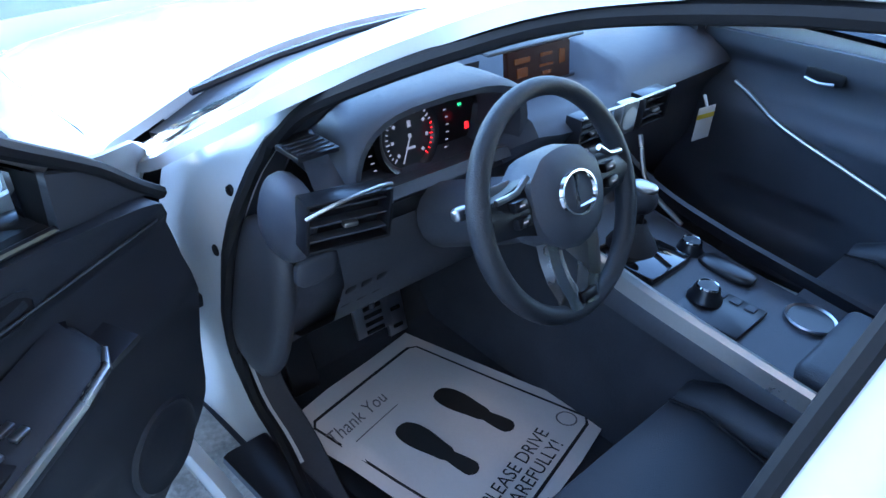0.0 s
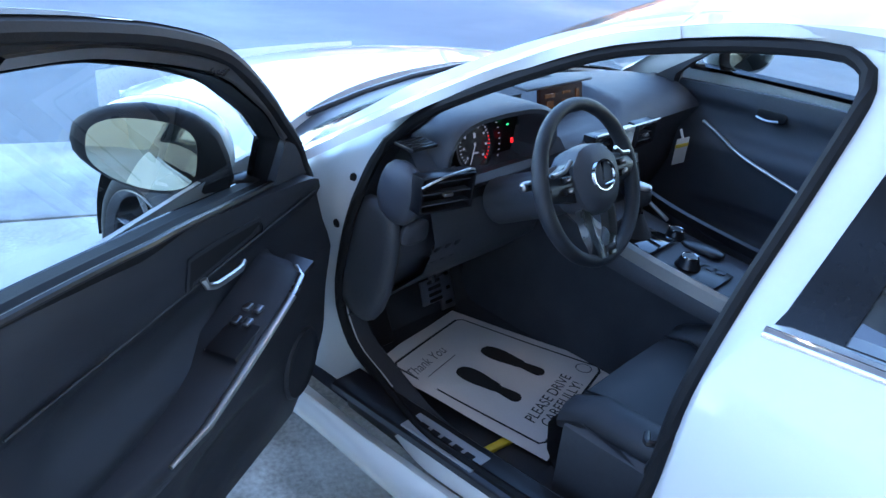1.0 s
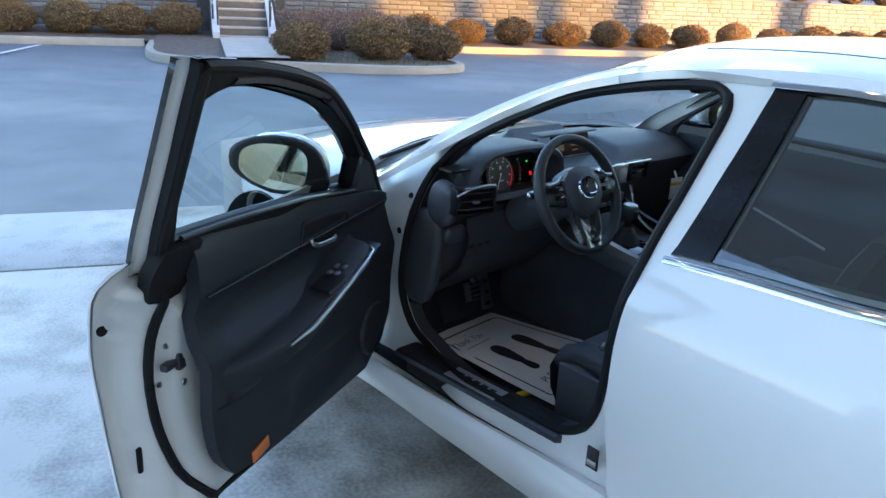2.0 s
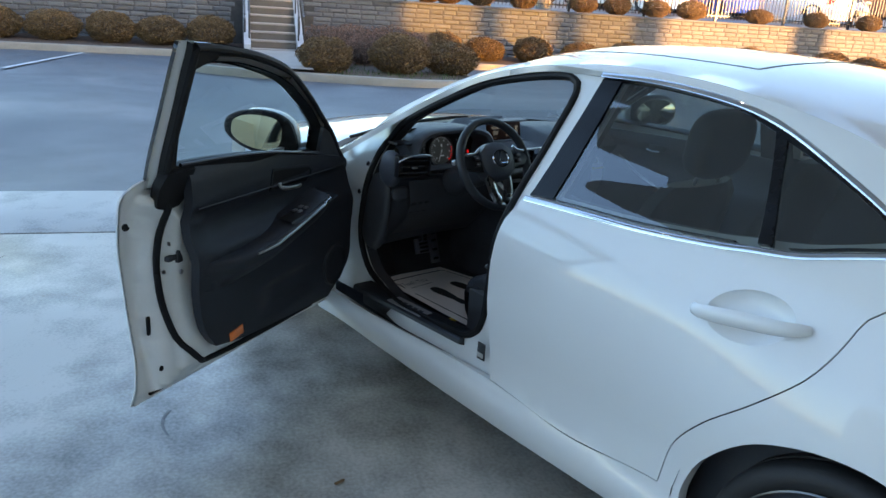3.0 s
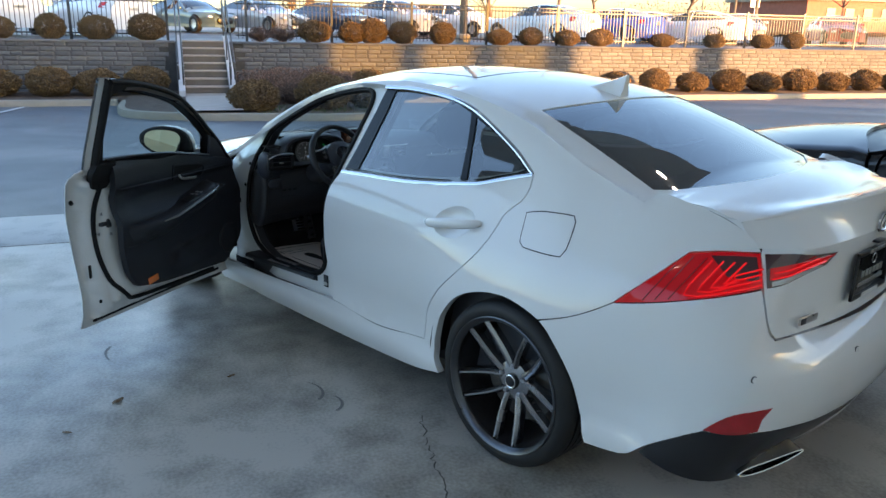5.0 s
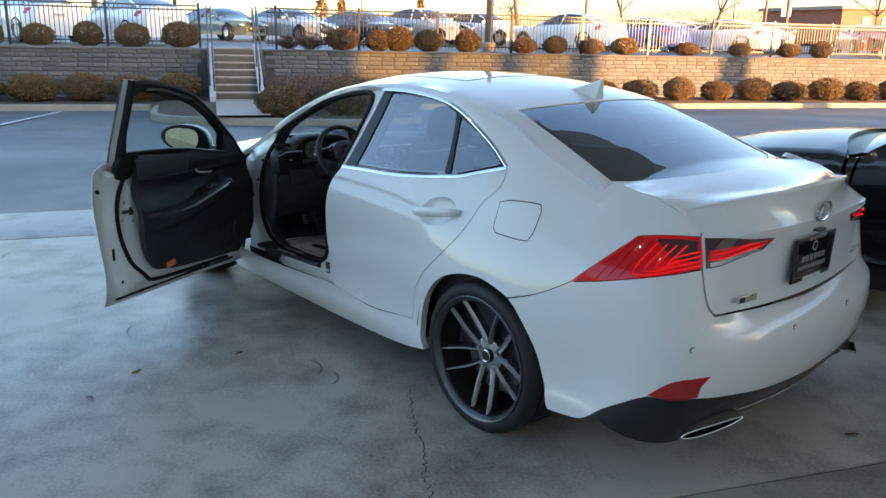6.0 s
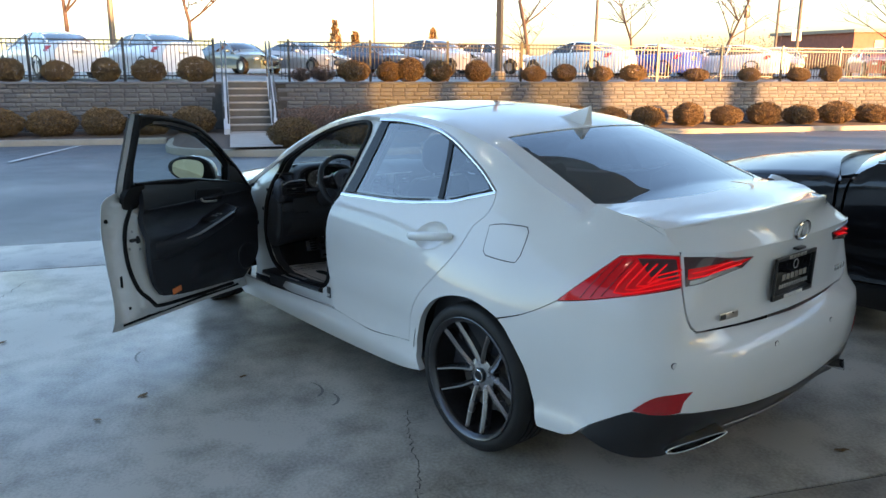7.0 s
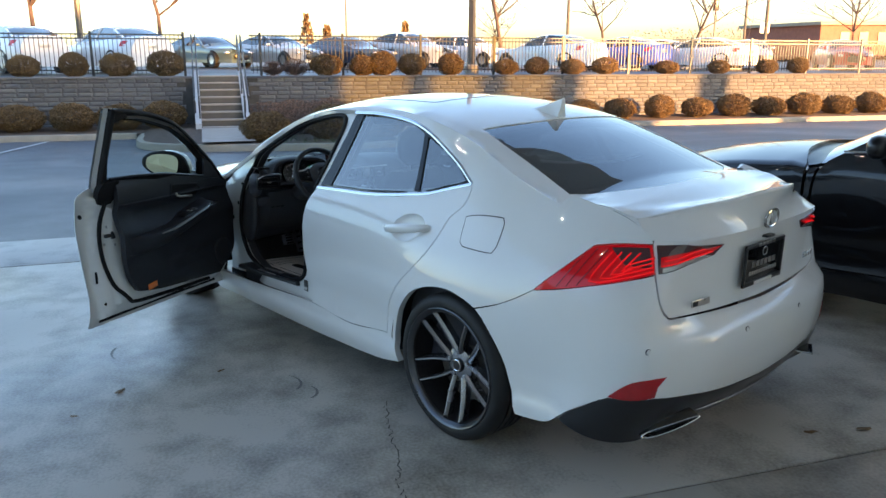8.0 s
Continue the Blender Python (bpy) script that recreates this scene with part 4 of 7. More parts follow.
DEPTH = curve((0, .012), (.035, .016), (.055, .06), (.075, .075), (.10, .085), (.125, .112), (.16, .118), (.3, .12))


def door_inner(u, z):
    d = near_edge(u, z, INNER)
    return shell(u, z) - Vector((0, DEPTH(d), 0))


INNER = ring([(1.092, .265), (1.106, .45), (1.106, .65), (1.085, .82), (1.046, .93), (1.050, .955), (1.078, .975), (1.12, .987)], [(1.12, .987), (1.5, .967), (2.0, .947), (2.10, .938)],
             [(2.10, .938), (2.15, .87), (2.18, .7), (2.18, .4), (2.15, .215)], [(2.15, .215), (1.7, .235), (1.092, .265)])
door = panel("front_door", SKIN, shell, PAINT, car, thick=.006, label="driver's door standing wide open")
door.matrix_world = SWING
OUT_IN = lambda p: Vector((0, -1, 0))
panel("inner_shell", INNER, door_inner, JAMB, door, thick=0, step=.022, out=OUT_IN, label="white painted inner shell")
frame_loop = ring(FRAME_REAR, FRAME_OUT, [(2.16, .868), (2.05, .865), (1.6, .93), (1.118, .960)])
panel("window_frame", frame_loop, door_frame(0), GLOSS, door, thick=.012, step=.03, holes=[GLASS_RING])
panel("window_channel", shrink(frame_loop, .012), door_frame(.052), RUBBER, door, thick=.02, step=.03, holes=[shrink(GLASS_RING, -.004)], out=lambda p: Vector((0, -1, 0)), label="black inner window frame")
part("frame_edge", loft([[door_frame(d)(q[0], q[1]) for q in spline(FRAME_OUT, .03)] for d in (.004, .05)]), RUBBER, door)
part("frame_rear_edge", loft([[door_frame(d)(q[0] + (.030 if d > .03 else 0), q[1]) for q in spline(FRAME_REAR, .03)] for d in (.002, .034)]), JAMB, door, "pale painted rear edge of the window frame")
part("glass_channel", loft([[door_frame(d)(q[0], q[1]) for q in GLASS_RING + GLASS_RING[:1]] for d in (.004, .05)]), RUBBER, door)
part("top_seal", tube([door_frame(.052)(q[0] + .024, q[1]) for q in spline(FRAME_REAR, .03)[:-1]] + [door_frame(.052)(q[0], q[1] - .012) for q in spline(FRAME_OUT, .03)[1:]], .011, 8), RUBBER, door, "black rubber seal")
top_line = spline(GLASS_TOP, .03)
part("glass_trim", loft([[door_frame(.053 + w)(q[0] + .5 * o, q[1] + o) for q in top_line] for o, w in ((.003, -.004), (.004, .003), (.014, .006), (.016, -.004))]), SILVER, door, "bright edge of the window channel")
g = panel("door_glass", shrink(GLASS_RING, -.01), door_frame(.022), GLASS, door, thick=.004, step=.022, label="clear door glass")
g.visible_shadow = False
part("glass_strip", tube([door_frame(.055)(q[0], q[1] + .004) for q in spline([(1.175, 1.022), (1.35, 1.015), (1.55, .996), (1.74, .961), (1.91, .931)], .05)], .006, 8), SATIN, door)
sail = ring([(1.862, 1.040), (1.914, .928)], [(1.914, .928), (2.06, .896), (2.12, .880)], [(2.12, .880), (2.06, .925), (1.955, 1.000)], [(1.955, 1.000), (1.862, 1.040)])
panel("sail_panel", sail, door_frame(.060), BLACK, door, thick=.03, step=.03, out=OUT_IN)
foot = ring([(1.128, 1.01), (1.108, .965), (1.122, .905)], [(1.122, .905), (1.16, .892), (1.205, .898)], [(1.205, .898), (1.222, .94), (1.222, 1.01)], [(1.222, 1.01), (1.128, 1.01)])
panel("frame_foot", foot, door_frame(.070), RUBBER, door, thick=.03, step=.03, out=OUT_IN, label="black foot of the window frame")
# seals round the inner shell
path = [Vector(q) for q in spline([(1.163, .925), (1.168, .80), (1.172, .66), (1.185, .54), (1.212, .45), (1.262, .385), (1.34, .350), (1.6, .322), (2.0, .292)], .03)]
part("door_seal", tube([door_inner(q[0], q[1]) + Vector((0, -.006, 0)) for q in path], .0105, 8), RUBBER, door, "black rubber door seal")
path = [Vector((x, z)) for x, z in ((1.15, .29), (1.5, .275), (1.9, .255), (2.13, .245))]
part("lower_seal", tube([door_inner(q[0], q[1]) + Vector((0, -.005, 0)) for q in spline(path, .05)], .009, 8), RUBBER, door)
for u, z, r in ((1.10, .845, .014), (1.155, .385, .008)):
    p = door_inner(u, z)
    part("grommet", turned(lathe([(0, -.004), (r, -.003), (r * 1.1, .0)], 18, "Y"), Matrix.Translation(p)), RUBBER, door)
part("edge_slot", turned(box(-.006, .006, -.006, .002, -.03, .03, .002), Matrix.Translation(door_inner(1.150, .52) + Vector((0, -.002, 0)))), RUBBER, door)
part("latch", turned(joined(box(-.03, .03, -.008, .01, -.008, .008, .003), box(.005, .035, -.012, .01, -.02, .02, .004)), Matrix.Translation(door_inner(1.215, .73))), BLACK, door, "black door latch")
for dx, dz in ((-.012, .045), (.018, -.05), (-.02, -.045)):
    p = door_inner(1.215 + dx, .73 + dz)
    part("latch_screw", turned(lathe([(0, -.004), (.007, -.003), (.008, .001)], 10, "Y"), Matrix.Translation(p)), STEEL, door)
# trim
TRIM = ring([(1.205, 1.014), (1.35, 1.012), (1.55, .993), (1.74, .958), (1.915, .926), (2.05, .897), (2.095, .88)], [(2.095, .88), (2.125, .80), (2.145, .58), (2.135, .45), (2.0, .338)], [(2.0, .338), (1.7, .365), (1.45, .39), (1.30, .42)],
            [(1.30, .42), (1.245, .50), (1.215, .65), (1.205, .85), (1.205, 1.014)])
WAIST = curve((.3, .675), (.45, .662), (.6, .655), (.68, .645), (.73, .640), (.80, .650), (.86, .656), (.92, .650), (.96, .650), (1.0, .660), (1.03, .675))


def trim_y(u, z):
    y = WAIST(z)
    # the recess over the armrest and the pocket under it
    y += .028 * math.exp(-((z - .80) / .05) ** 4) * (1 / (1 + math.exp(-(u - 1.30) / .03))) * (1 / (1 + math.exp((u - 1.85) / .05)))
    y += .025 * math.exp(-((z - .475) / .055) ** 4) * math.exp(-((u - 1.72) / .16) ** 4)
    # the padded upper band overhangs the recess
    t = .885 - .03 * (u - 1.2) - z
    y += .013 * ease(0, .014, t) * (1 - ease(.08, .15, t))
    return y


trim = panel("door_trim", TRIM, lambda u, z: Vector((u, trim_y(u, z), z)), DOOR_TRIM, door, thick=.03, step=.022, out=OUT_IN, label="black door trim")
ARM = [(1.235, .650, .722), (1.27, .628, .714), (1.34, .600, .708), (1.42, .585, .711), (1.51, .579, .717), (1.60, .579, .735), (1.70, .579, .757), (1.80, .580, .780), (1.855, .586, .792), (1.885, .610, .794), (1.90, .650, .790)]
part("armrest", loft([[Vector((u, yy, zz)) for yy, zz in ((.675, z + .018), (y + .05, z + .010), (y + .012, z + .004), (y + .003, z - .003), (y, z - .014), (y + .006, z - .036), (y + .022, z - .060), (.650, z - .095), (.680, z - .11))] for u, y, z in ARM], caps=True), DOOR_TRIM, door, "padded black armrest")
part("pull_trim", tube([Vector((u, y - .001, z - .004)) for u, y, z in ARM[3:10]], [.004, .0075, .0085, .0085, .0085, .0075, .004], 8, flat=.8), SILVER, door, "satin silver trim strip")
part("stitch_line", tube([Vector((u, trim_y(u, .887 - .03 * (u - 1.2)) - .001, .887 - .03 * (u - 1.2))) for u in [1.23 + .05 * k for k in range(18)]], .0022, 6), LEATHER, door)
cup = ring([(1.60, .927), (1.70, .918), (1.815, .902)], [(1.815, .902), (1.838, .885), (1.835, .842)], [(1.835, .842), (1.72, .852), (1.615, .862)], [(1.615, .862), (1.598, .885), (1.60, .927)], step=.015)
panel("handle_cup_rim", shrink(cup, -.008), lambda u, z: Vector((u, trim_y(u, z) - .003, z)), DOOR_TRIM, door, thick=.004, step=.02, out=OUT_IN, holes=[cup])
panel("handle_cup", cup, lambda u, z: Vector((u, trim_y(u, z) - .0012, z)), RUBBER, door, thick=0, step=.03, out=OUT_IN)
part("inner_handle", tube(spline([(1.768, .652, .846), (1.745, .644, .848), (1.70, .642, .853), (1.66, .643, .858), (1.640, .646, .866), (1.636, .650, .880)], .02), .005, 8, flat=1.3), SILVER, door, "satin silver door handle")
part("switch_panel", loft([[Vector((u, .59 + dy, .757 + .085 * (u - 1.70) + dz)) for u in (1.62, 1.7, 1.8, 1.88, 1.93)] for dy, dz in ((.0, .0), (.003, .006), (.055, .012), (.06, .004))]), SATIN, door, "black switch panel")
for u, y in ((1.70, .612), (1.70, .632), (1.74, .612), (1.74, .632)):
    part("window_switch", turned(box(-.011, .011, -.006, .006, 0, .007, .002), Matrix.Translation((u, y, .770 + .085 * (u - 1.70)))), STEEL, door)
part("mirror_switch", turned(lathe([(0, .006), (.012, .006), (.014, .003), (.020, .002), (.022, 0)], 20, "Z"), Matrix.Translation((1.80, .622, .777))), STEEL, door)
part("speaker_grille", turned(lathe([(0, -.006), (.05, -.005), (.07, -.004), (.078, -.008), (.085, 0)], 32, "Y"), Matrix.Translation((2.02, trim_y(2.02, .47) - .001, .47))), DOOR_TRIM, door)
part("orange_reflector", turned(box(-.035, .035, -.003, .003, -.016, .016, .003), Matrix.Translation((1.40, trim_y(1.40, .42) - .003, .425)) @ Matrix.Rotation(radians(-6), 4, "Y")), ORANGE, door, "orange safety reflector")
# mirror on the door's outside
def blob(c, hx, hy, hz, p=2.6, nu=20, nv=11):
    rows = []
    sg = lambda v, e: math.copysign(abs(v) ** e, v)
    for i in range(nv):
        t = -math.pi / 2 + math.pi * i / (nv - 1)
        rows.append([Vector((c[0] + hx * sg(math.sin(t), 2 / p), c[1] + hy * sg(math.cos(t), 2 / p) * sg(math.cos(a), 2 / p), c[2] + hz * sg(math.cos(t), 2 / p) * sg(math.sin(a), 2 / p))) for a in [2 * math.pi * k / nu for k in range(nu)]])
    return loft(rows, closed=True)


def narrowed(bm, neck=0.0):
    """The mirror runs to a rounded point at its outer end and down into its neck at the inner one."""
    for v in bm.verts:
        t = max(0.0, v.co.y + .02) / .15
        v.co.z = v.co.z * (1 - .42 * t ** 1.5) + .010 * t
        if neck:
            v.co.y -= neck * ease(.06, .13, -v.co.y) * (.5 - v.co.z / .16)
    return bm


yaw = Matrix.Translation((1.797, .852, 1.006)) @ Matrix.Rotation(radians(20), 4, "Z") @ Matrix.Rotation(radians(4), 4, "X")
yaw = yaw @ Matrix.Diagonal((1, .84, 1.0, 1))
part("mirror_shell", turned(narrowed(blob((.060, -.012, 0), .066, .134, .076, 2.6), .05), yaw), MIRROR_BACK, door, "white door mirror shell")
part("mirror_rim", turned(narrowed(blob((.004, 0, 0), .034, .140, .080, 3.0), .065), yaw), RUBBER, door, "black mirror rim")
sq = lambda v: math.copysign(abs(v) ** .62, v)
lens_ = [Vector((-.031, .106 * sq(math.cos(t)) - .006, .059 * sq(math.sin(t)))) for t in [2 * math.pi * k / 48 for k in range(48)]]
glass_ = narrowed(bm_of([Vector((-.0325, 0, 0))] + lens_, [(0, k + 1, (k + 1) % 48 + 1) for k in range(48)]))
part("mirror_glass", turned(glass_, yaw @ Matrix.Translation((-.007, -.004, 0)) @ Matrix.Rotation(radians(9), 4, "Y")), MIRROR, door, "mirror glass")
part("mirror_foot", tube(spline([(1.95, .70, .935), (1.90, .73, .93), (1.85, .765, .94), (1.83, .80, .96)], .02), .026, 10, flat=.6), SATIN, door)

# ---- the passenger's front door, shut, and its mirror ----
pdoor_ring = ring([(1.185, .325), (1.195, .6), (1.19, .76), (1.182, .87), (1.14, .944)], [(1.14, .944), (1.5, .945), (2.0, .935), (2.2, .925)], [(2.2, .925), (2.29, .85), (2.32, .7), (2.32, .4), (2.29, .277)], [(2.29, .277), (1.7, .30), (1.185, .325)])
pdoor = panel("passenger_door", pdoor_ring, flip(shell), PAINT, car, thick=.02)
pring = ring([(1.14, .944), (1.075, 1.318)], A_LINE[:1] + A_LINE[1:], [(2.2, .93), (1.6, .945), (1.14, .944)])
panel("window_frame", pring, flip(inset(.004)), GLOSS, pdoor, thick=.02, step=.04, holes=[OPENING_P := ring([(1.21, .965), (1.14, 1.29)], [(1.14, 1.29), (1.3, 1.285), (1.5, 1.25), (1.72, 1.165), (1.95, 1.04), (2.08, .945)], [(2.08, .945), (1.6, .96), (1.21, .965)])])
g = panel("door_glass", shrink(OPENING_P, -.008), flip(inset(.012)), GLASS, pdoor, thick=.004, step=.06)
g.visible_shadow = False
PTRIM = ring([(1.10, .93), (1.6, .93), (2.1, .90)], [(2.1, .90), (2.12, .6), (2.05, .30)], [(2.05, .30), (1.2, .30)], [(1.2, .30), (1.10, .6), (1.10, .93)])
panel("door_trim", PTRIM, lambda u, z: Vector((u, -trim_y(u, z) - .01, z)), DASH, pdoor, thick=.02, step=.03, out=lambda p: Vector((0, 1, 0)), label="black door trim")
part("pull_trim", tube([Vector((u, -trim_y(u, z) + .004, z)) for u, z in spline([(1.35, .60), (1.55, .66), (1.75, .72), (1.92, .79)], .05)], .006, 8), SILVER, pdoor)
part("inner_handle", tube(spline([(1.745, -.640, .857), (1.71, -.634, .853), (1.675, -.640, .857)], .02), .004, 8), STEEL, pdoor)
part("handle_cup", turned(blob((0, 0, 0), .048, .006, .020, 4.5), Matrix.Translation((1.71, -trim_y(1.71, .862) - .008, .862))), SATIN, pdoor)
yaw = Matrix.Translation((1.93, -.89, .995)) @ Matrix.Rotation(radians(-14), 4, "Z")
part("mirror_shell", turned(blob((.045, 0, 0), .065, .14, .08, 2.5), yaw), MIRROR_BACK, pdoor, "white door mirror shell")
part("mirror_rim", turned(blob((-.008, 0, 0), .022, .142, .082, 2.5), yaw), SATIN, pdoor)
part("mirror_glass", turned(lathe([(0, -.0315), (.98, -.0305), (1.0, -.029)], 40, "X"), yaw @ Matrix.Diagonal((1, .12, .064, 1))), MIRROR, pdoor)
part("mirror_foot", tube([(2.03, -.72, .945), (1.98, -.78, .935), (1.95, -.85, .955)], .022, 8, flat=.6), SATIN, pdoor)

# ---- inside the car ----
for s in (1, -1):
    F = (lambda f: f) if s == 1 else flip
    band = OPENING + OPENING[:1]
    part("opening_wall", loft([[F(jamb(d))(q[0], q[1]) for q in band] for d in (.001, .065)]), BLACK, car)
    if s == 1:
        part("opening_seal", tube([jamb(-.001)(q[0], q[1]) for q in shrink(OPENING, .004)], .0125, 8, closed=True), RUBBER, car, "black rubber seal round the door opening")
    inner = ring([(x / 50, edge_z(x / 50) - .03) for x in range(108, -11, -6)], [(-.3, edge_z(-.3) - .05), (-.3, .3)], [(-.3, .3), (2.16, .24)], [(2.16, .24), (2.16, edge_z(2.16) - .03)])
    panel("side_lining", inner, F(jamb(.065)), BLACK, car, thick=.0, step=.06, holes=[shrink(OPENING, .004), shrink(REAR_DLO, -.01)], out=lambda p, s=s: Vector((0, -s, 0)), label="black inner lining")
part("cabin_floor", box(-.3, 2.34, -.70, .70, .20, .262, .01), CARPET, car)
part("bulkhead", loft([[Vector((x, y, z)) for y in (-.60, 0, .60)] for x, z in ((2.12, .25), (2.27, .42), (2.28, .86))]), CARPET, car)
part("rear_bulkhead", loft([[Vector((x, y, z)) for y in (-.66, 0, .66)] for x, z in ((-.25, .25), (-.32, 1.03))]), CARPET, car)
part("parcel_shelf", loft([[Vector((x, y, z)) for y in (-.60, 0, .60)] for x, z in ((-.08, 1.0), (-.46, 1.045))]), CARPET, car)
headliner = ring([(x, edge_y(x) - .05) for x in (.1, .4, .8, 1.2, 1.45)], [(1.45, edge_y(1.45) - .05), (1.5, 0), (1.45, .05 - edge_y(1.45))], [(x, .05 - edge_y(x)) for x in (1.45, 1.2, .8, .4, .1)], [(.1, .05 - edge_y(.1)), (.12, 0), (.1, edge_y(.1) - .05)])
panel("headliner", headliner, lift(top, -.045), BLACK, car, thick=.01, step=.08, out=lambda p: Vector((0, 0, -1)))
part("rear_view_mirror", turned(blob((0, 0, 0), .02, .11, .033, 3), Matrix.Translation((1.55, 0, 1.22)) @ Matrix.Rotation(radians(12), 4, "Z")), SATIN, car)
part("mirror_stem", tube([(1.55, 0, 1.23), (1.60, 0, 1.29)], .010, 8), SATIN, car)
for s in (1, -1):
    part("sun_visor", turned(box(-.08, .08, -.20, .20, -.01, .01, .008), Matrix.Translation((1.42, s * .30, 1.285)) @ Matrix.Rotation(radians(14), 4, "Y")), BLACK, car)

# sill tread
part("sill_cover", box(1.24, 2.02, .70, .76, .262, .330, .012), BLACK, car, "black sill cover")
def tread_z(x):
    return .385 - .050 * (x - 1.30)


tread = part("sill_tread", loft([[Vector((x, y, tread_z(x) + dz)) for y, dz in ((.71, -.05), (.712, .004), (.718, .009), (.795, .008), (.803, .002), (.804, -.012))] for x in (1.34, 1.36, 1.5, 1.7, 1.9, 2.0, 2.02)], caps=True), SATIN, car, "black sill tread")
part("tread_plate", loft([[Vector((x, y, tread_z(x) + dz)) for y, dz in ((.732, .008), (.734, .0105), (.794, .0105), (.796, .007))] for x in (1.58, 1.595, 1.69, 1.775, 1.79)], caps=True), PLATE, tread, "brushed steel tread plate")
for k in range(5):
    x = 1.603 + .034 * k
    part("tread_mark", loft([[Vector((x_, y, tread_z(x_) + .0112)) for y in (.754, .774)] for x_ in (x, x + .024)]), SATIN, tread)
part("door_striker", joined(tube(spline([(1.215, .775, .690), (1.235, .80, .688), (1.25, .775, .686)], .01), .006, 8), box(1.205, 1.222, .755, .79, .66, .715, .004)), SATIN, car, "dark door striker")
part("buffer", turned(blob((0, 0, 0), .012, .016, .018, 2.5), Matrix.Translation((1.222, .785, .635))), RUBBER, car)
for x_, z_ in ((2.107, .829), (2.137, .711)):
    part("pillar_plug", turned(lathe([(0, .003), (.010, .002), (.0115, -.003)], 16, "Y"), Matrix.Translation((shell(x_, z_).x, jamb(0)(x_, z_).y, z_ + .008))), RUBBER, car)
part("door_check", box(2.10, 2.22, .765, .80, .625, .65, .004), SATIN, car)

# dashboard
def dash_row(y):
    q = min(1, abs(y) / .70)
    lift_ = .010 * (1 - q * q)
    # centre stack comes forward, the passenger's side bulges
    fwd = .035 * math.exp(-((y + .02) / .17) ** 4)
    pts = [(2.34, .915), (2.20, .945 + lift_), (2.06, .945 + lift_), (1.96, .925 + lift_), (1.915, .895), (1.905 - fwd, .87), (1.925 - fwd, .835), (1.95 - fwd, .80), (1.955 - fwd * 1.5, .74), (1.965 - fwd, .66), (2.01, .57), (2.10, .48), (2.25, .44)]
    if -.17 < y < .16:
        pts[1:4] = [(2.20, .985), (2.06, .895), (1.97, .905)]
    if .165 < y < .585:
        pts[2:7] = [(2.075, .945), (2.05, .90), (2.045, .835), (1.95, .825), (1.93, .815)]
    return [Vector((x + .035 * q ** 3 - .20 * q ** 3 * max(0, x - 2.0) / .34, y * (1 - .07 * q ** 3 * ease(.84, .92, z)), z - .014 * q ** 4)) for x, z in pts]


dash = part("dashboard", loft([dash_row(-.76 + 1.445 * k / 30) for k in range(31)]), DASH, car, "black padded dashboard")
hood = []
for x, k, w in ((1.935, .94, .215), (1.945, 1.0, .225), (2.00, 1.0, .225), (2.08, .97, .215), (2.16, .88, .20), (2.22, .78, .19)):
    row = []
    for i in range(17):
        a = math.pi * i / 16
        row.append(Vector((x - .012 * abs(math.cos(a)), .375 + w * math.copysign(abs(math.cos(a)) ** .55, math.cos(a)), .86 + (.135 * k) * math.sin(a) ** .6)))
    hood.append(row)
hood_in = [[Vector((p.x + .004, .375 + (p.y - .375) * .93, .86 + (p.z - .86) * .90)) for p in hood[0]]] + [[Vector((p.x + .10, .375 + (p.y - .375) * .86, .86 + (p.z - .86) * .80)) for p in hood[0]]]
part("cluster_hood", loft(hood_in[::-1] + hood), DASH, dash, "padded instrument hood", angle=50)
part("instrument_backing", bm_of([Vector((2.035, y, z)) for y, z in ((.19, .80), (.56, .80), (.56, .985), (.19, .985))], [(0, 1, 2, 3)]), DIAL, dash)
part("cluster_sill", loft([[Vector((x, y, z)) for y in (.17, .28, .47, .58)] for x, z in ((1.925, .83), (1.94, .845), (2.03, .815))]), DASH, dash)
dm = Matrix.Translation((2.018, .385, .885)) @ Matrix.Rotation(radians(14), 4, "Y")
dial = part("main_dial", turned(lathe([(0, .004), (.060, .004), (.066, -.004), (.074, -.006), (.078, .006)], 44, "X"), dm), DIAL, dash, "round instrument dial")
for k in range(29):
    a = radians(-135 + 270 * k / 28)
    long_ = k % 4 == 0
    part("dial_mark", turned(box(-.0055, -.0035, -.0011, .0011, .050 if long_ else .0535, .0585, .0003, 1), dm @ Matrix.Rotation(a, 4, "X")), LIGHT_WARN if k > 21 else LIGHT_DIAL, dash)
for k in range(8):
    a = radians(-135 + 270 * k / 7)
    part("dial_figure", turned(box(-.0055, -.0035, -.003, .003, .040, .046, .0005, 1), dm @ Matrix.Rotation(a, 4, "X")), LIGHT_DIAL, dash)
part("dial_needle", turned(box(-.007, -.005, -.0012, .0012, .0, .052, .0004, 1), dm @ Matrix.Rotation(radians(-155), 4, "X")), LIGHT_DIAL, dash)
for dy, dz, w, h in ((0, .022, .008, .012), (0, .000, .007, .008), (.0, -.022, .022, .005)):
    part("dial_readout", turned(box(-.0058, -.0036, dy - w / 2, dy + w / 2, dz - h / 2, dz + h / 2, .0005, 1), dm), LIGHT_DIAL, dash)
for sy in (1, -1):
    part("side_gauge", turned(joined(*[box(-.0055, -.0035, sy * (.088 + .010 * math.cos((k - 3) * .5)) - .003, sy * (.088 + .010 * math.cos((k - 3) * .5)) + .003, (k - 3) * .014 - .001, (k - 3) * .014 + .001) for k in range(7)]), dm), LIGHT_DIAL, dash)
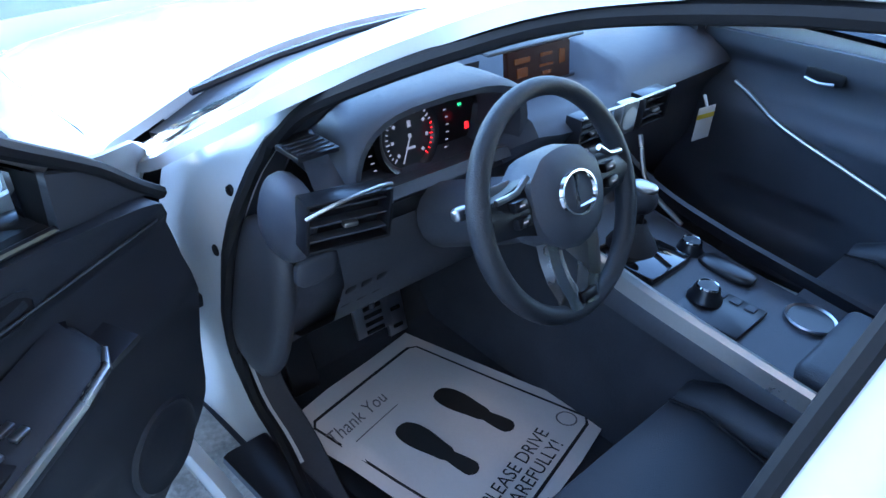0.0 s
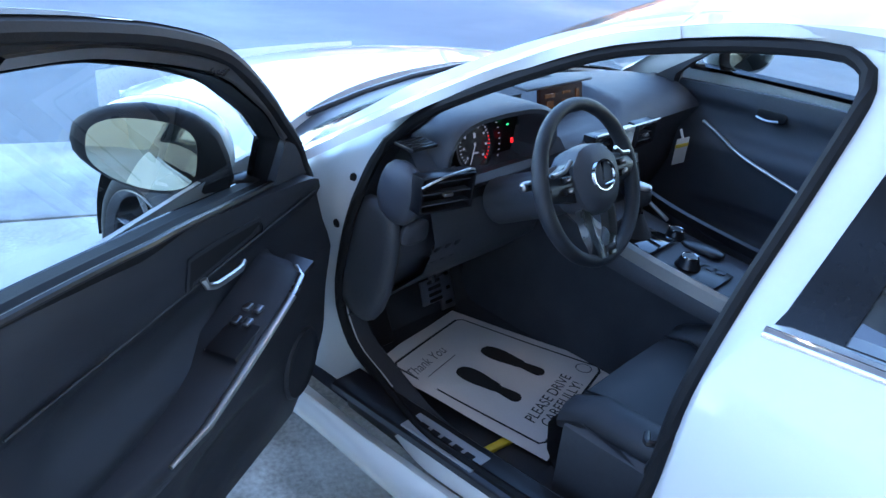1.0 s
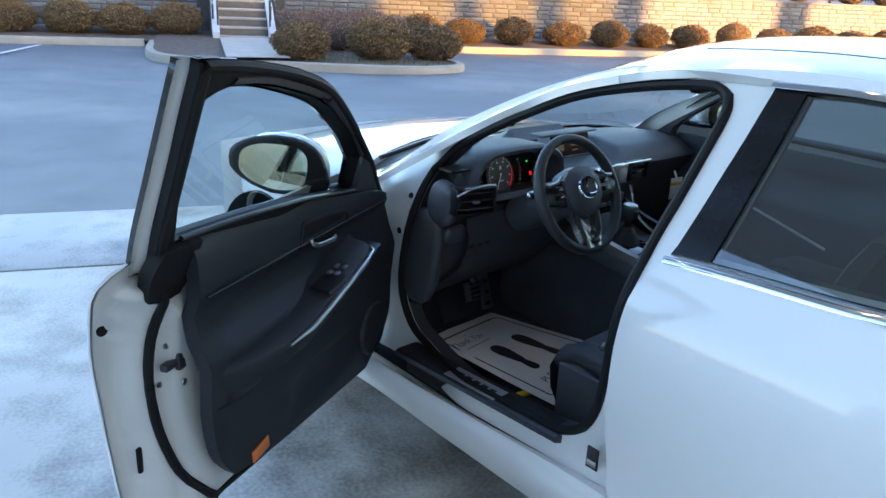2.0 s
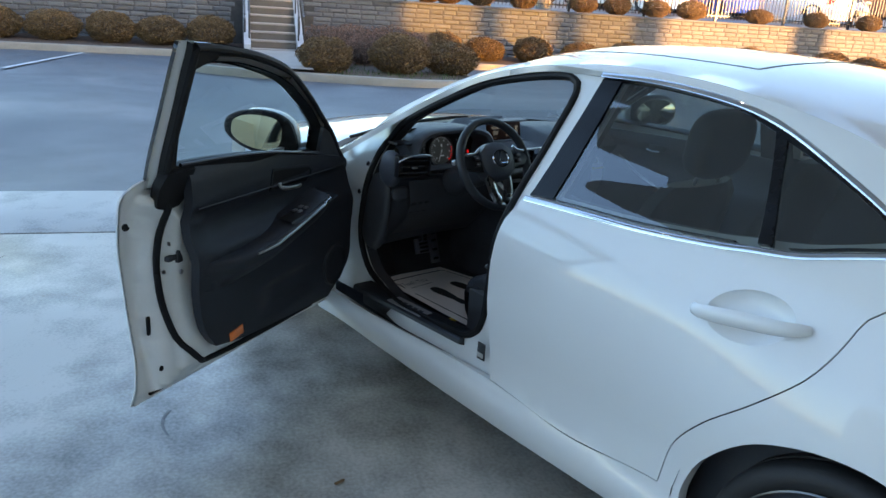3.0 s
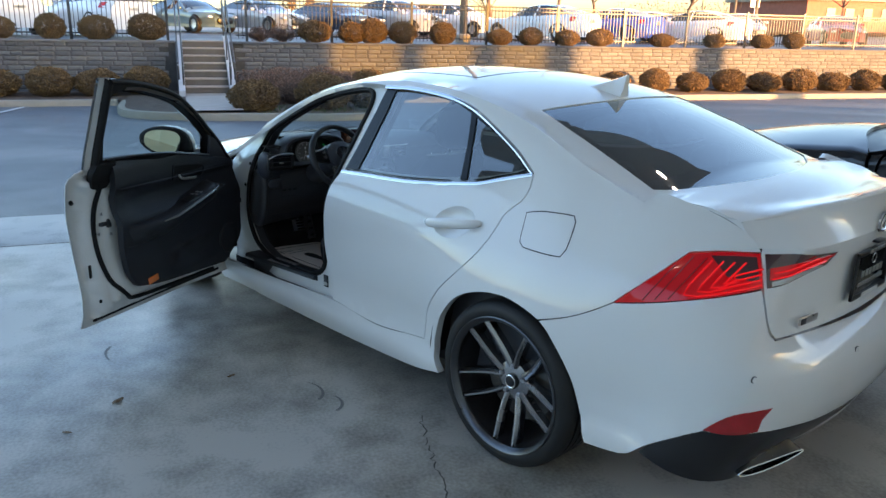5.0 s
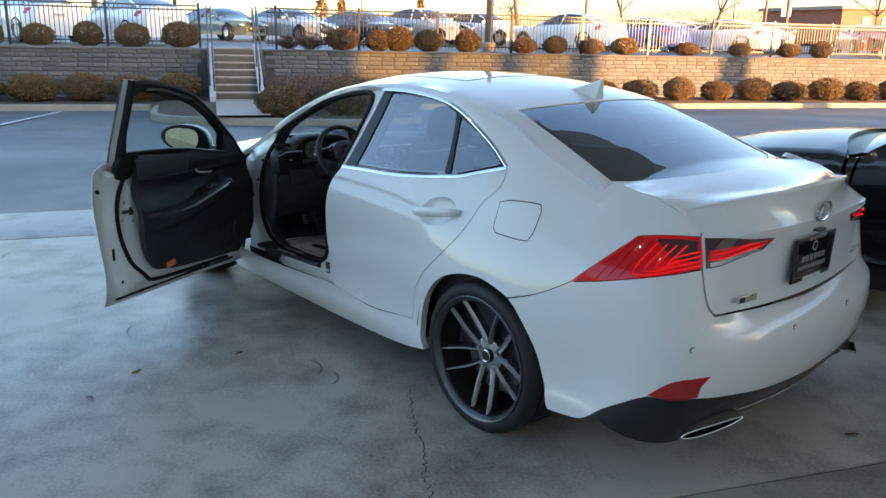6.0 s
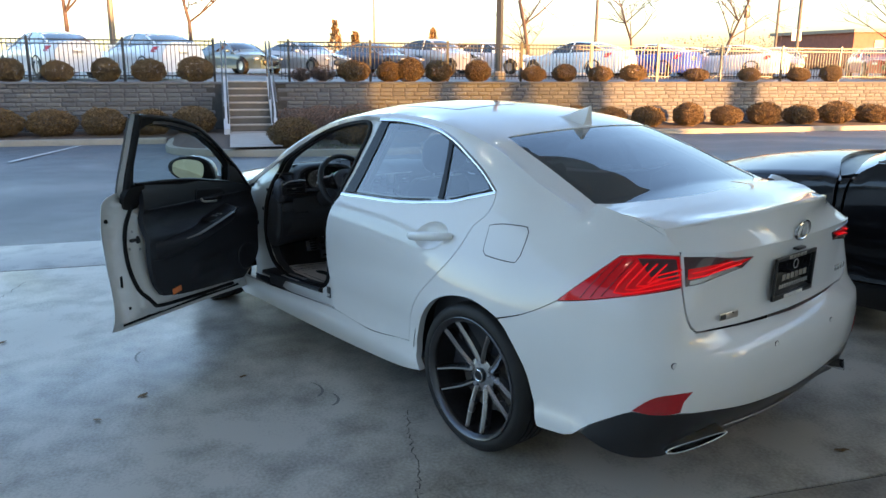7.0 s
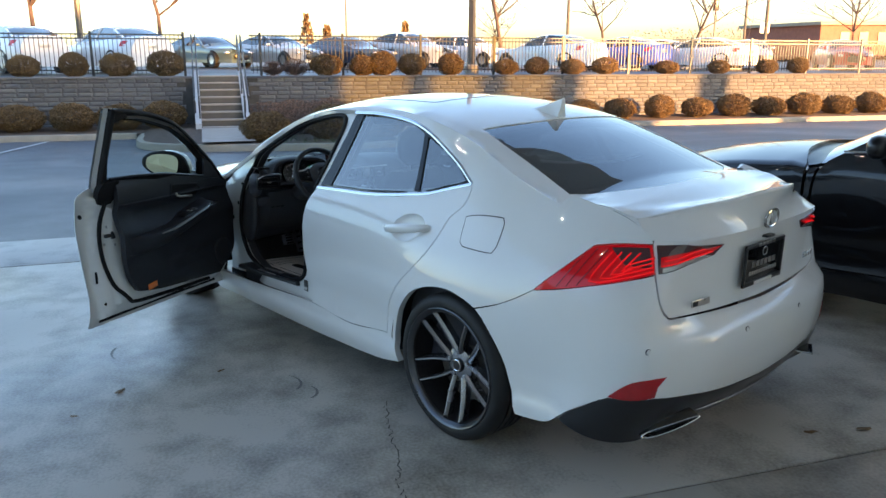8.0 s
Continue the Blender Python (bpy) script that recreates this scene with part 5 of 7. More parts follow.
part("warning_light", turned(box(-.006, -.003, -.155, -.145, -.02, -.006, .001), dm), LIGHT_WARN, dash, "lit red warning light")
part("tell_tale", turned(box(-.006, -.003, -.138, -.130, .028, .033, .001), dm), LIGHT_GO, dash)


def vent(name, m, w, h, n):
    """An air outlet: bright upper trim, housing and slats. Faces -x, wide along y."""
    v = part(name, turned(joined(box(-.008, .03, -w / 2, w / 2, h / 2 - .006, h / 2, .002), box(-.008, .03, -w / 2, w / 2, -h / 2, -h / 2 + .006, .002), box(-.008, .03, -w / 2, -w / 2 + .006, -h / 2, h / 2, .002), box(-.008, .03, w / 2 - .006, w / 2, -h / 2, h / 2, .002), box(.028, .03, -w / 2, w / 2, -h / 2, h / 2)), m), SATIN, dash, "black air vent")
    for k in range(n):
        z = -h / 2 + .006 + (k + .5) * (h - .012) / n
        part("vent_slat", turned(box(.0, .022, -w / 2 + .006, w / 2 - .006, z - .0018, z + .0018, .001), m @ Matrix.Rotation(radians(4), 4, "Y")), BLACK, dash)
    part("vent_tab", turned(box(-.012, .0, -.012, .012, -.006, .002, .002), m), SILVER, dash)
    return v


vent("air_vent", Matrix.Translation((1.872, .645, .866)) @ Matrix.Rotation(radians(-12), 4, "Z"), .145, .085, 3)
part("vent_trim", tube(spline([(1.875, .722, .890), (1.855, .68, .913), (1.856, .60, .916), (1.866, .565, .906)], .02), .003, 8), SILVER, dash, "satin silver vent trim")
part("end_cap", turned(blob((0, 0, 0), .062, .030, .075, 2.4), Matrix.Translation((1.965, .690, .842)) @ Matrix.Rotation(radians(-14), 4, "Y")), DASH, dash, "padded end of the dashboard")
part("kick_panel", turned(blob((0, 0, 0), .085, .030, .17, 2.6), Matrix.Translation((2.045, .690, .64)) @ Matrix.Rotation(radians(-8), 4, "Y")), BLACK, dash, "moulded side panel under the dashboard")
part("defroster", box(1.95, 2.01, .60, .68, .9365, .945, .002), SATIN, dash)
for k in range(4):
    part("defroster_slat", box(1.957 + .013 * k, 1.960 + .013 * k, .605, .675, .9445, .9475, .0005), BLACK, dash)
for y in (.02, -.215):
    vent("air_vent", Matrix.Translation((1.865, y, .862)), .105, .070, 3)
part("vent_trim", tube([(1.856, .075, .902), (1.85, -.10, .905), (1.856, -.275, .902)], .003, 8), SILVER, dash)
clock = part("dash_clock", turned(joined(box(-.004, .02, -.03, .03, -.036, .036, .005)), Matrix.Translation((1.856, -.10, .866))), SILVER, dash, "silver-framed analogue clock")
part("clock_face", turned(lathe([(0, -.0065), (.022, -.006), (.025, -.004)], 28, "X"), Matrix.Translation((1.856, -.10, .866))), WHITE_TAG, dash)
# display in its hooded recess
part("display_recess", joined(box(2.03, 2.09, -.16, .17, .897, .905, .003), box(2.035, 2.095, -.155, .165, .985, .993, .004)), DASH, dash)
scr = part("display", turned(box(-.006, .008, -.105, .105, -.036, .042, .004), Matrix.Translation((2.030, .005, .945)) @ Matrix.Rotation(radians(12), 4, "Y")), SCREEN, dash, "lit infotainment display")
sm = Matrix.Translation((2.030, .005, .945)) @ Matrix.Rotation(radians(12), 4, "Y")
for y, z, w, h in ((.06, .02, .05, .012), (.06, -.004, .035, .02), (-.02, .022, .04, .008), (-.02, .0, .045, .006), (-.02, -.016, .03, .008), (-.075, .01, .02, .03), (.07, -.026, .03, .005)):
    part("display_mark", turned(box(-.0075, -.0055, y - w / 2, y + w / 2, z - h / 2, z + h / 2, .0005, 1), sm), LIGHT_AMBER, dash)
# centre stack, glove side, knee panel
part("stack_panel", loft([[Vector((x, y, z)) for y in (-.125, -.12, .12, .125)] for x, z in ((1.875, .815), (1.86, .79), (1.87, .72), (1.80, .66), (1.74, .645))]), SATIN, dash)
for y in (-.06, 0, .06):
    part("stack_button", box(1.848, 1.862, y - .022, y + .022, .755, .768, .002), STEEL, dash)
part("stack_rail", tube(spline([(1.845, -.150, .82), (1.80, -.150, .72), (1.70, -.148, .665)], .03), .006, 8), SILVER, dash)
part("stack_knob", turned(lathe([(0, -.02), (.016, -.02), (.018, 0)], 20, "X"), Matrix.Translation((1.855, -.095, .785))), SILVER, dash)
part("knee_panel", loft([[Vector((x, y, z)) for y in (.18, .3, .45, .62)] for x, z in ((1.93, .79), (1.905, .72), (1.93, .63), (2.02, .54), (2.12, .50))]), BLACK, dash)
for k in range(6):
    part("switch", turned(box(-.006, .004, -.012, .012, -.007, .007, .002), Matrix.Translation((1.915 + .012 * (k // 3), .60 - .035 * (k % 3), .70 - .035 * (k // 3)))), SATIN, dash)
part("fuse_cover", turned(blob((0, 0, 0), .012, .045, .030, 3), Matrix.Translation((1.955, .64, .735))), DASH, dash)

# steering wheel
SW = Matrix.Translation((1.678, .388, .903)) @ Matrix.Rotation(radians(27), 4, "Y")
rim_pts = [Vector((0, .178 * math.cos(a), .178 * math.sin(a) * .985)) for a in [2 * math.pi * k / 56 for k in range(56)]]
wheel_ = part("steering_wheel", turned(tube(rim_pts, [.0165 + .002 * math.cos(2 * (2 * math.pi * k / 56)) for k in range(56)], 12, closed=True, up=(1, 0, 0)), SW), LEATHER, car, "black leather steering wheel")
boss_out = ring([(-.085, .05), (-.05, .078), (0, .086), (.05, .078), (.085, .05)], [(.085, .05), (.088, .0), (.06, -.055), (.0, -.075), (-.06, -.055), (-.088, 0), (-.085, .05)])
rows = [[Vector((x, q[0] * k, q[1] * k)) for q in boss_out] for x, k in ((.045, .9), (.01, 1.0), (-.022, .96), (-.034, .80), (-.039, .5), (-.040, .02))]
part("airbag_cover", turned(loft(rows, closed=True), SW), DASH, wheel_, "black airbag cover")
part("wheel_mark", turned(turned(lathe([(.030, -.040), (.032, -.044), (.035, -.044), (.037, -.038)], 32, "X"), Matrix.Diagonal((1, 1.22, .98, 1)) @ Matrix.Translation((0, 0, .012))), SW), CHROME, wheel_, "chrome oval mark")
part("mark_bar", turned(tube([(-.044, .003, .040), (-.044, .012, -.008), (-.044, -.026, -.008)], .0042, 6), SW), CHROME, wheel_)
for s in (1, -1):
    part("spoke", turned(loft([[Vector((x, s * y, z)) for x, z in ((.012, zc - zh), (-.008, zc - zh), (-.018, zc), (-.008, zc + zh), (.012, zc + zh))] for y, zc, zh in ((.07, .012, .045), (.11, .012, .034), (.168, .012, .026))], closed=True, caps=True), SW), SATIN, wheel_)
    part("spoke_trim", turned(tube(spline([(-.018, s * .155, .040), (-.024, s * .115, .044), (-.026, s * .09, .060)], .02), .005, 8), SW), SILVER, wheel_)
    for dy, dz in ((.0, .012), (.0, -.012)):
        part("wheel_button", turned(box(-.026, -.012, s * .112 - .015, s * .112 + .015, .012 + dz - .008, .012 + dz + .008, .003), SW), SATIN, wheel_)
        part("button_mark", turned(box(-.0268, -.0255, s * .112 - .005, s * .112 + .005, .012 + dz - .0012, .012 + dz + .0012), SW), LIGHT_DIAL, wheel_)
    part("shift_paddle", turned(box(.022, .028, s * .10 - .03, s * .10 + .045, .015, .055, .004), SW), SILVER, wheel_)
for s in (1, -1):
    part("lower_spoke", turned(loft([[Vector((x, s * yc + w * dy, z)) for dy, x in ((-1, .010), (-1, -.012), (0, -.018), (1, -.012), (1, .010))] for z, yc, w in ((-.040, .046, .016), (-.08, .047, .015), (-.115, .040, .016), (-.145, .026, .017), (-.168, .020, .018))], closed=True, caps=True), SW), SILVER, wheel_, "satin silver lower spoke")
part("spoke_badge", turned(box(-.024, -.016, -.018, .018, -.158, -.142, .003), SW), SATIN, wheel_)
part("steering_column", turned(loft([[Vector((x, r * math.cos(a), r * .85 * math.sin(a) - .01)) for a in [2 * math.pi * k / 16 for k in range(16)]] for x, r in ((.03, .055), (.10, .065), (.26, .07))], closed=True), SW), BLACK, car)
for s in (1, -1):
    part("stalk", turned(tube(spline([(.06, s * .05, .02), (.055, s * .11, .025), (.050, s * .165, .03)], .02), .011, 8), SW), SATIN, car)
part("stalk_end", turned(blob((.050, .160, .03), .010, .016, .011, 3), SW), STEEL, car, "grey stalk end")

# console between the seats
def con(y0, y1, rows_):
    return loft([[Vector((x, y0, z - .045)), Vector((x, y0, z - .02)), Vector((x, y0 + .015, z)), Vector((x, y1 - .015, z)), Vector((x, y1, z - .02)), Vector((x, y1, z - .045))] for x, z in rows_], caps=True)


console = part("console", con(-.155, .165, ((1.88, .70), (1.75, .665), (1.6, .648), (1.45, .635), (1.36, .632), (1.0, .632), (.85, .60))), BLACK, car, "black centre console")
part("tunnel", loft([[Vector((x, y, z)) for y, z in ((-.15, .25), (-.14, zt), (.15, zt), (.16, .25))] for x, zt in ((.3, .50), (1.0, .60), (1.5, .60), (1.9, .66), (2.2, .60))], caps=True), CARPET, car)
for s in (1, -1):
    ys = .17 if s == 1 else -.16
    part("console_rail", loft([[Vector((x, ys + s * dy, z + dz)) for x, z in spline([(1.90, .78), (1.78, .722), (1.62, .690), (1.42, .668), (1.22, .650)], .04)] for dy, dz in ((-.012, .004), (.0, .008), (.008, 0), (.010, -.03))]), SILVER if s == 1 else SATIN, console, "satin grey console rail")
part("shifter_gaiter", lathe([(.058, .0), (.050, .02), (.032, .045), (.018, .07)], 14, "Z"), LEATHER, console).matrix_world = Matrix.Translation((1.72, .02, .655))
part("shift_lever", tube([(1.72, .02, .70), (1.722, .02, .745)], .013, 10), SATIN, console)
part("shift_knob", turned(blob((0, 0, 0), .032, .024, .030, 2.6), Matrix.Translation((1.724, .02, .772))), LEATHER, console)
part("knob_cap", turned(blob((0, 0, 0), .028, .020, .010, 2.6), Matrix.Translation((1.724, .02, .797))), SILVER, console, "silver shift knob cap")
part("shift_plate", box(1.62, 1.80, -.05, .10, .652, .667, .004), GLOSS, console)
for x, y, r in ((1.540, .04, .026), (1.645, -.09, .024)):
    part("control_knob", lathe([(0, .028), (r * .8, .027), (r * .95, .022), (r, .012), (r * 1.25, .004), (r * 1.3, 0)], 28, "Z"), SATIN, console).matrix_world = Matrix.Translation((x, y, .648))
    part("knob_ring", lathe([(r * .72, .0275), (r * .80, .029), (r * .88, .026)], 28, "Z"), CHROME, console).matrix_world = Matrix.Translation((x, y, .648))
part("control_pad", turned(blob((0, 0, 0), .06, .03, .012, 3), Matrix.Translation((1.56, -.09, .648))), SATIN, console)
part("knob_plate", box(1.44, 1.62, -.02, .11, .636, .645, .004), SATIN, console)
for k in range(3):
    part("console_switch", box(1.455 + .03 * k, 1.475 + .03 * k, -.012, .01, .643, .648, .002), BLACK, console)
part("cup_holder", lathe([(.036, -.05), (.042, -.0), (.046, .003), (.048, 0)], 32, "Z"), STEEL, console, "steel-ringed cup holder").matrix_world = Matrix.Translation((1.38, -.075, .640))
part("cup_hole", lathe([(0, .0015), (.041, .0015)], 32, "Z"), SATIN, console).matrix_world = Matrix.Translation((1.38, -.075, .638))
part("armrest", box(1.02, 1.335, -.12, .135, .63, .678, .02, 3), LEATHER, console, "padded leather armrest")

# pedals and foot rest
part("foot_rest", turned(box(-.004, .004, -.035, .035, -.10, .10, .006), Matrix.Translation((2.14, .55, .40)) @ Matrix.Rotation(radians(28), 4, "Y")), SATIN, car)
for y, w, h, x, z in ((.27, .028, .085, 2.145, .40), (.38, .05, .035, 2.09, .43)):
    pm = Matrix.Translation((x, y, z)) @ Matrix.Rotation(radians(22), 4, "Y")
    ped = part("pedal", turned(box(-.005, .005, -w, w, -h, h, .004), pm), STEEL, car, "drilled aluminium pedal")
    for k in range(4):
        part("pedal_stud", turned(box(-.008, -.004, -w * .5, w * .5, -h * .75 + k * h * .5 - .005, -h * .75 + k * h * .5 + .005, .002), pm), RUBBER, ped)
    part("pedal_arm", tube([(x + .006, y, z + h * .6), (x + .10, y, z + .22)], .010, 8), BLACK, ped)

# seats
def seat(name, s):
    root = part(name, loft([[Vector((x, y * w, z + b * (1 - (y / .26) ** 2))) for y in (-.26, -.24, -.20, -.12, 0, .12, .20, .24, .26)] for x, z, w, b in ((.98, .42, .96, .0), (1.05, .46, .98, .005), (1.2, .475, 1, .012), (1.35, .505, 1, .015), (1.46, .525, 1, .015), (1.52, .515, .98, .012), (1.545, .47, .95, .0), (1.54, .40, .93, 0), (1.50, .34, .92, 0))]), LEATHER, None, "black leather front seat")
    for t in (1, -1):
        part("side_bolster", loft([[Vector((x, t * (.215 + .045 * math.cos(a)), z + .036 * math.sin(a))) for a in [2 * math.pi * k / 12 for k in range(12)]] for x, z in ((.98, .46), (1.1, .515), (1.3, .535), (1.45, .535), (1.52, .50))], closed=True, caps=True), LEATHER, root)
        part("seat_side", loft([[Vector((x, t * .262, z)) for x in (.95, 1.2, 1.5)] for z in (.28, .50)] + [[Vector((x, t * .24, .52)) for x in (.97, 1.2, 1.49)]]), BLACK, root)
        part("cushion_seam", tube([(x, t * .165, z) for x, z in ((1.0, .455), (1.2, .492), (1.35, .520), (1.46, .540), (1.522, .526))], .0025, 6), RUBBER, root)
    part("seat_base", box(.98, 1.44, -.22, .22, .262, .40, .02), BLACK, root)
    bk = []
    for h, w, d in ((.0, .22, .055), (.10, .235, .065), (.25, .245, .062), (.42, .24, .055), (.55, .205, .048), (.60, .15, .035)):
        x, z = 1.0 - .30 * h - .02, .47 + .94 * h
        bk.append([Vector((x + d * (1 - abs(a) ** 3) * (1 if side_ > 0 else -1) + (.03 * a * a if side_ > 0 else 0), w * a, z)) for side_, rng in ((1, (-1, -.85, -.6, -.2, .2, .6, .85, 1)), (-1, (.95, .5, 0, -.5, -.95))) for a in rng])
    part("backrest", loft(bk, closed=True, caps=True), LEATHER, root)
    part("headrest", turned(blob((0, 0, 0), .048, .135, .10, 3.2), Matrix.Translation((.765, 0, 1.155)) @ Matrix.Rotation(radians(-8), 4, "Y")), LEATHER, root)
    for t in (1, -1):
        part("headrest_post", tube([(.80, t * .06, 1.0), (.77, t * .06, 1.10)], .006, 8), STEEL, root)
    root.parent = car
    root.matrix_basis = Matrix.Translation((-.03, s, -.01))
    return root


drive = seat("driver_seat", .385)
side_seat = copy_thing(drive, Matrix.Translation((-.03, -.385, -.01)))
side_seat.name = "passenger_seat"
bench = part("rear_bench", loft([[Vector((x, y, z)) for y in (-.62, -.58, -.3, 0, .3, .58, .62)] for x, z in ((.60, .36), (.62, .47), (.55, .50), (.25, .46), (.16, .50), (.02, .80), (-.04, .97), (-.10, 1.0))]), LEATHER, car)
for y in (.36, -.36):
    part("rear_headrest", turned(blob((0, 0, 0), .05, .13, .07, 3), Matrix.Translation((-.06, y, 1.03))), LEATHER, bench)

# the fittings are drawn on a plan of their own; this lays them into the cabin
CABIN = Matrix(((.981, -.023, -.023, .050), (.011, .955, -.022, .0315), (.0077, .019, .971, .001), (0, 0, 0, 1)))
for ob in (dash, wheel_, console):
    for o in (ob, *ob.children_recursive):
        o.data.transform(o.matrix_basis.inverted() @ CABIN @ o.matrix_basis)
for ob in list(car.children):
    if ob.name.split(".")[0] in ("steering_column", "stalk", "stalk_end", "pedal", "foot_rest"):
        for o in (ob, *ob.children_recursive):
            o.data.transform(CABIN)
drive.matrix_basis = Matrix.Translation((-.03, .395, 0))
side_seat.matrix_basis = Matrix.Translation((-.03, -.36, 0))

# yellow strip under the seat's edge, hanging card on the dash
part("seat_rail_tab", turned(box(-.05, .05, -.010, .010, -.006, .006, .003), Matrix.Translation((1.662, .595, .285)) @ Matrix.Rotation(radians(83), 4, "Z")), YELLOW, car, "yellow plastic tab")
card = tagged(part("hanging_card", turned(box(-.001, .001, -.032, .032, -.055, .03, .0005), Matrix.Translation((1.885, -.47, .745)) @ Matrix.Rotation(radians(-8), 4, "Z")), WHITE_TAG, None), "white card with a yellow stripe hanging on the dashboard", "card")
part("card_stripe", turned(box(-.0016, .0016, -.032, .032, .0, .012, .0004), Matrix.Translation((1.885, -.47, .745)) @ Matrix.Rotation(radians(-8), 4, "Z")), YELLOW, card)
part("card_hook", tube([(1.885, -.47, .77), (1.90, -.47, .80)], .004, 6), WHITE_TAG, card)

# paper mat on the driver's floor
MAT = [Vector((2.012, .684, .335)), Vector((2.131, .264, .304)), Vector((1.652, .110, .304)), Vector((1.555, .550, .304))]


def mat_at(a, b, up=0.0):
    """a runs from the toe edge to the heel edge, b across from the sill to the tunnel."""
    p = (MAT[0].lerp(MAT[1], b)).lerp(MAT[3].lerp(MAT[2], b), a)
    p.z += up + .010 * math.sin(3.1 * a + 1) * math.cos(2.2 * b) + .012 * (1 - b) * (1 - a) ** 2 - .012 * a
    return p


def mat_shape(name, outline, mat, up, parent):
    return panel(name, outline, lambda a, b: mat_at(a, b, up), mat, parent, thick=.0008, step=.06, out=OUT_UP)


part("floor_mat", loft([[Vector((x, y, z)) for y in (.12, .3, .5, .64)] for x, z in ((1.55, .264), (1.6, .278), (1.95, .280), (2.15, .290), (2.24, .34))]), CARPET, car, "black carpet mat")
sheet = mat_shape("paper_floor_mat", [Vector(q) for q in ((0, 0), (.33, .01), (.66, 0), (1, 0), (1, .33), (1.01, .66), (1, 1), (.66, .99), (.33, 1), (0, 1), (0, .66), (-.01, .33))], PAPER, .0, None)
tagged(sheet, "printed off-white paper floor mat lying on the driver's carpet", "floor mat")
border = [Vector(q) for q in ((.10, .08), (.5, .07), (.92, .08), (.95, .12), (.95, .5), (.95, .88), (.92, .93), (.5, .93), (.10, .93), (.07, .88), (.07, .5), (.07, .12))]
panel("printed_border", border, lambda a, b: mat_at(a, b, .0012), INK, sheet, thick=0, step=.05, holes=[shrink(border, .014)], out=OUT_UP)
for b0 in (.34, .66):
    up_ = [(.34, .0), (.35, .045), (.39, .070), (.45, .072), (.52, .056), (.58, .038)]
    sole = [Vector((a, b0 + w)) for a, w in up_] + [Vector((a, b0 - w * .9)) for a, w in up_[:0:-1]]
    heel_ = [(.53, .0), (.55, .030), (.59, .034), (.64, .042), (.69, .040), (.71, .0)]
    heel = [Vector((a, b0 + w)) for a, w in heel_] + [Vector((a, b0 - w)) for a, w in heel_[-2:0:-1]]
    mat_shape("printed_sole", ring([tuple(q) for q in sole + sole[:1]], step=.02), INK, .0014, sheet)
    mat_shape("printed_heel", ring([tuple(q) for q in heel + heel[:1]], step=.02), INK, .0014, sheet)


def mat_text(name, body, size, a, b, mat, squeeze=1.0, slant=0.0):
    bm = text_bm(body, size, .0)
    for v in bm.verts:
        v.co = mat_at(a - (v.co.y) / .45, b + (v.co.x * squeeze + slant * v.co.y) / .43, .0016)
    bmesh.ops.recalc_face_normals(bm, faces=bm.faces[:])
    part(name, bm, mat, sheet, angle=0)


mat_text("printed_line", "PLEASE DRIVE", .037, .815, .47, INK)
mat_text("printed_line", "CAREFULLY!", .037, .890, .47, INK)
mat_text("printed_line", "Thank You", .040, .19, .27, GREY_INK, slant=.35)
part("printed_rule", tube([mat_at(.265, b, .0014) for b in (.14, .25, .36, .46)], .0012, 4), GREY_INK, sheet)
circle = [Vector((.86 + .045 * math.cos(k * math.pi / 12), .86 + .047 * math.sin(k * math.pi / 12))) for k in range(24)]
panel("printed_ring", circle, lambda a, b: mat_at(a, b, .0014), GREY_INK, sheet, thick=0, step=.03, holes=[shrink(circle, .007)], out=OUT_UP)

# ---- the site: a frame turned so that x runs out from the canopy to the bank and y along it ----
SITE = Matrix.Rotation(math.atan2(-.41, .912), 4, "Z")
EDGE_D, KERB_D, WALL_D, FALL = 4.35, 17.25, 19.5, .031
UPPER, LEAN = 1.05, .0095
FAR = SITE @ Matrix.Rotation(LEAN, 4, "X")


def lot_z(d):
    return -max(0.0, d - EDGE_D) * FALL


def site_part(name, bm, mat, label="", category="", kind="structure", parent=None, angle=40, at=None):
    ob = part(name, bm, mat, parent, "", angle)
    if parent is None:
        ob.matrix_basis = at or SITE
        tagged(ob, label, category, "", kind)
    elif label:
        ob["label"] = label
    return ob


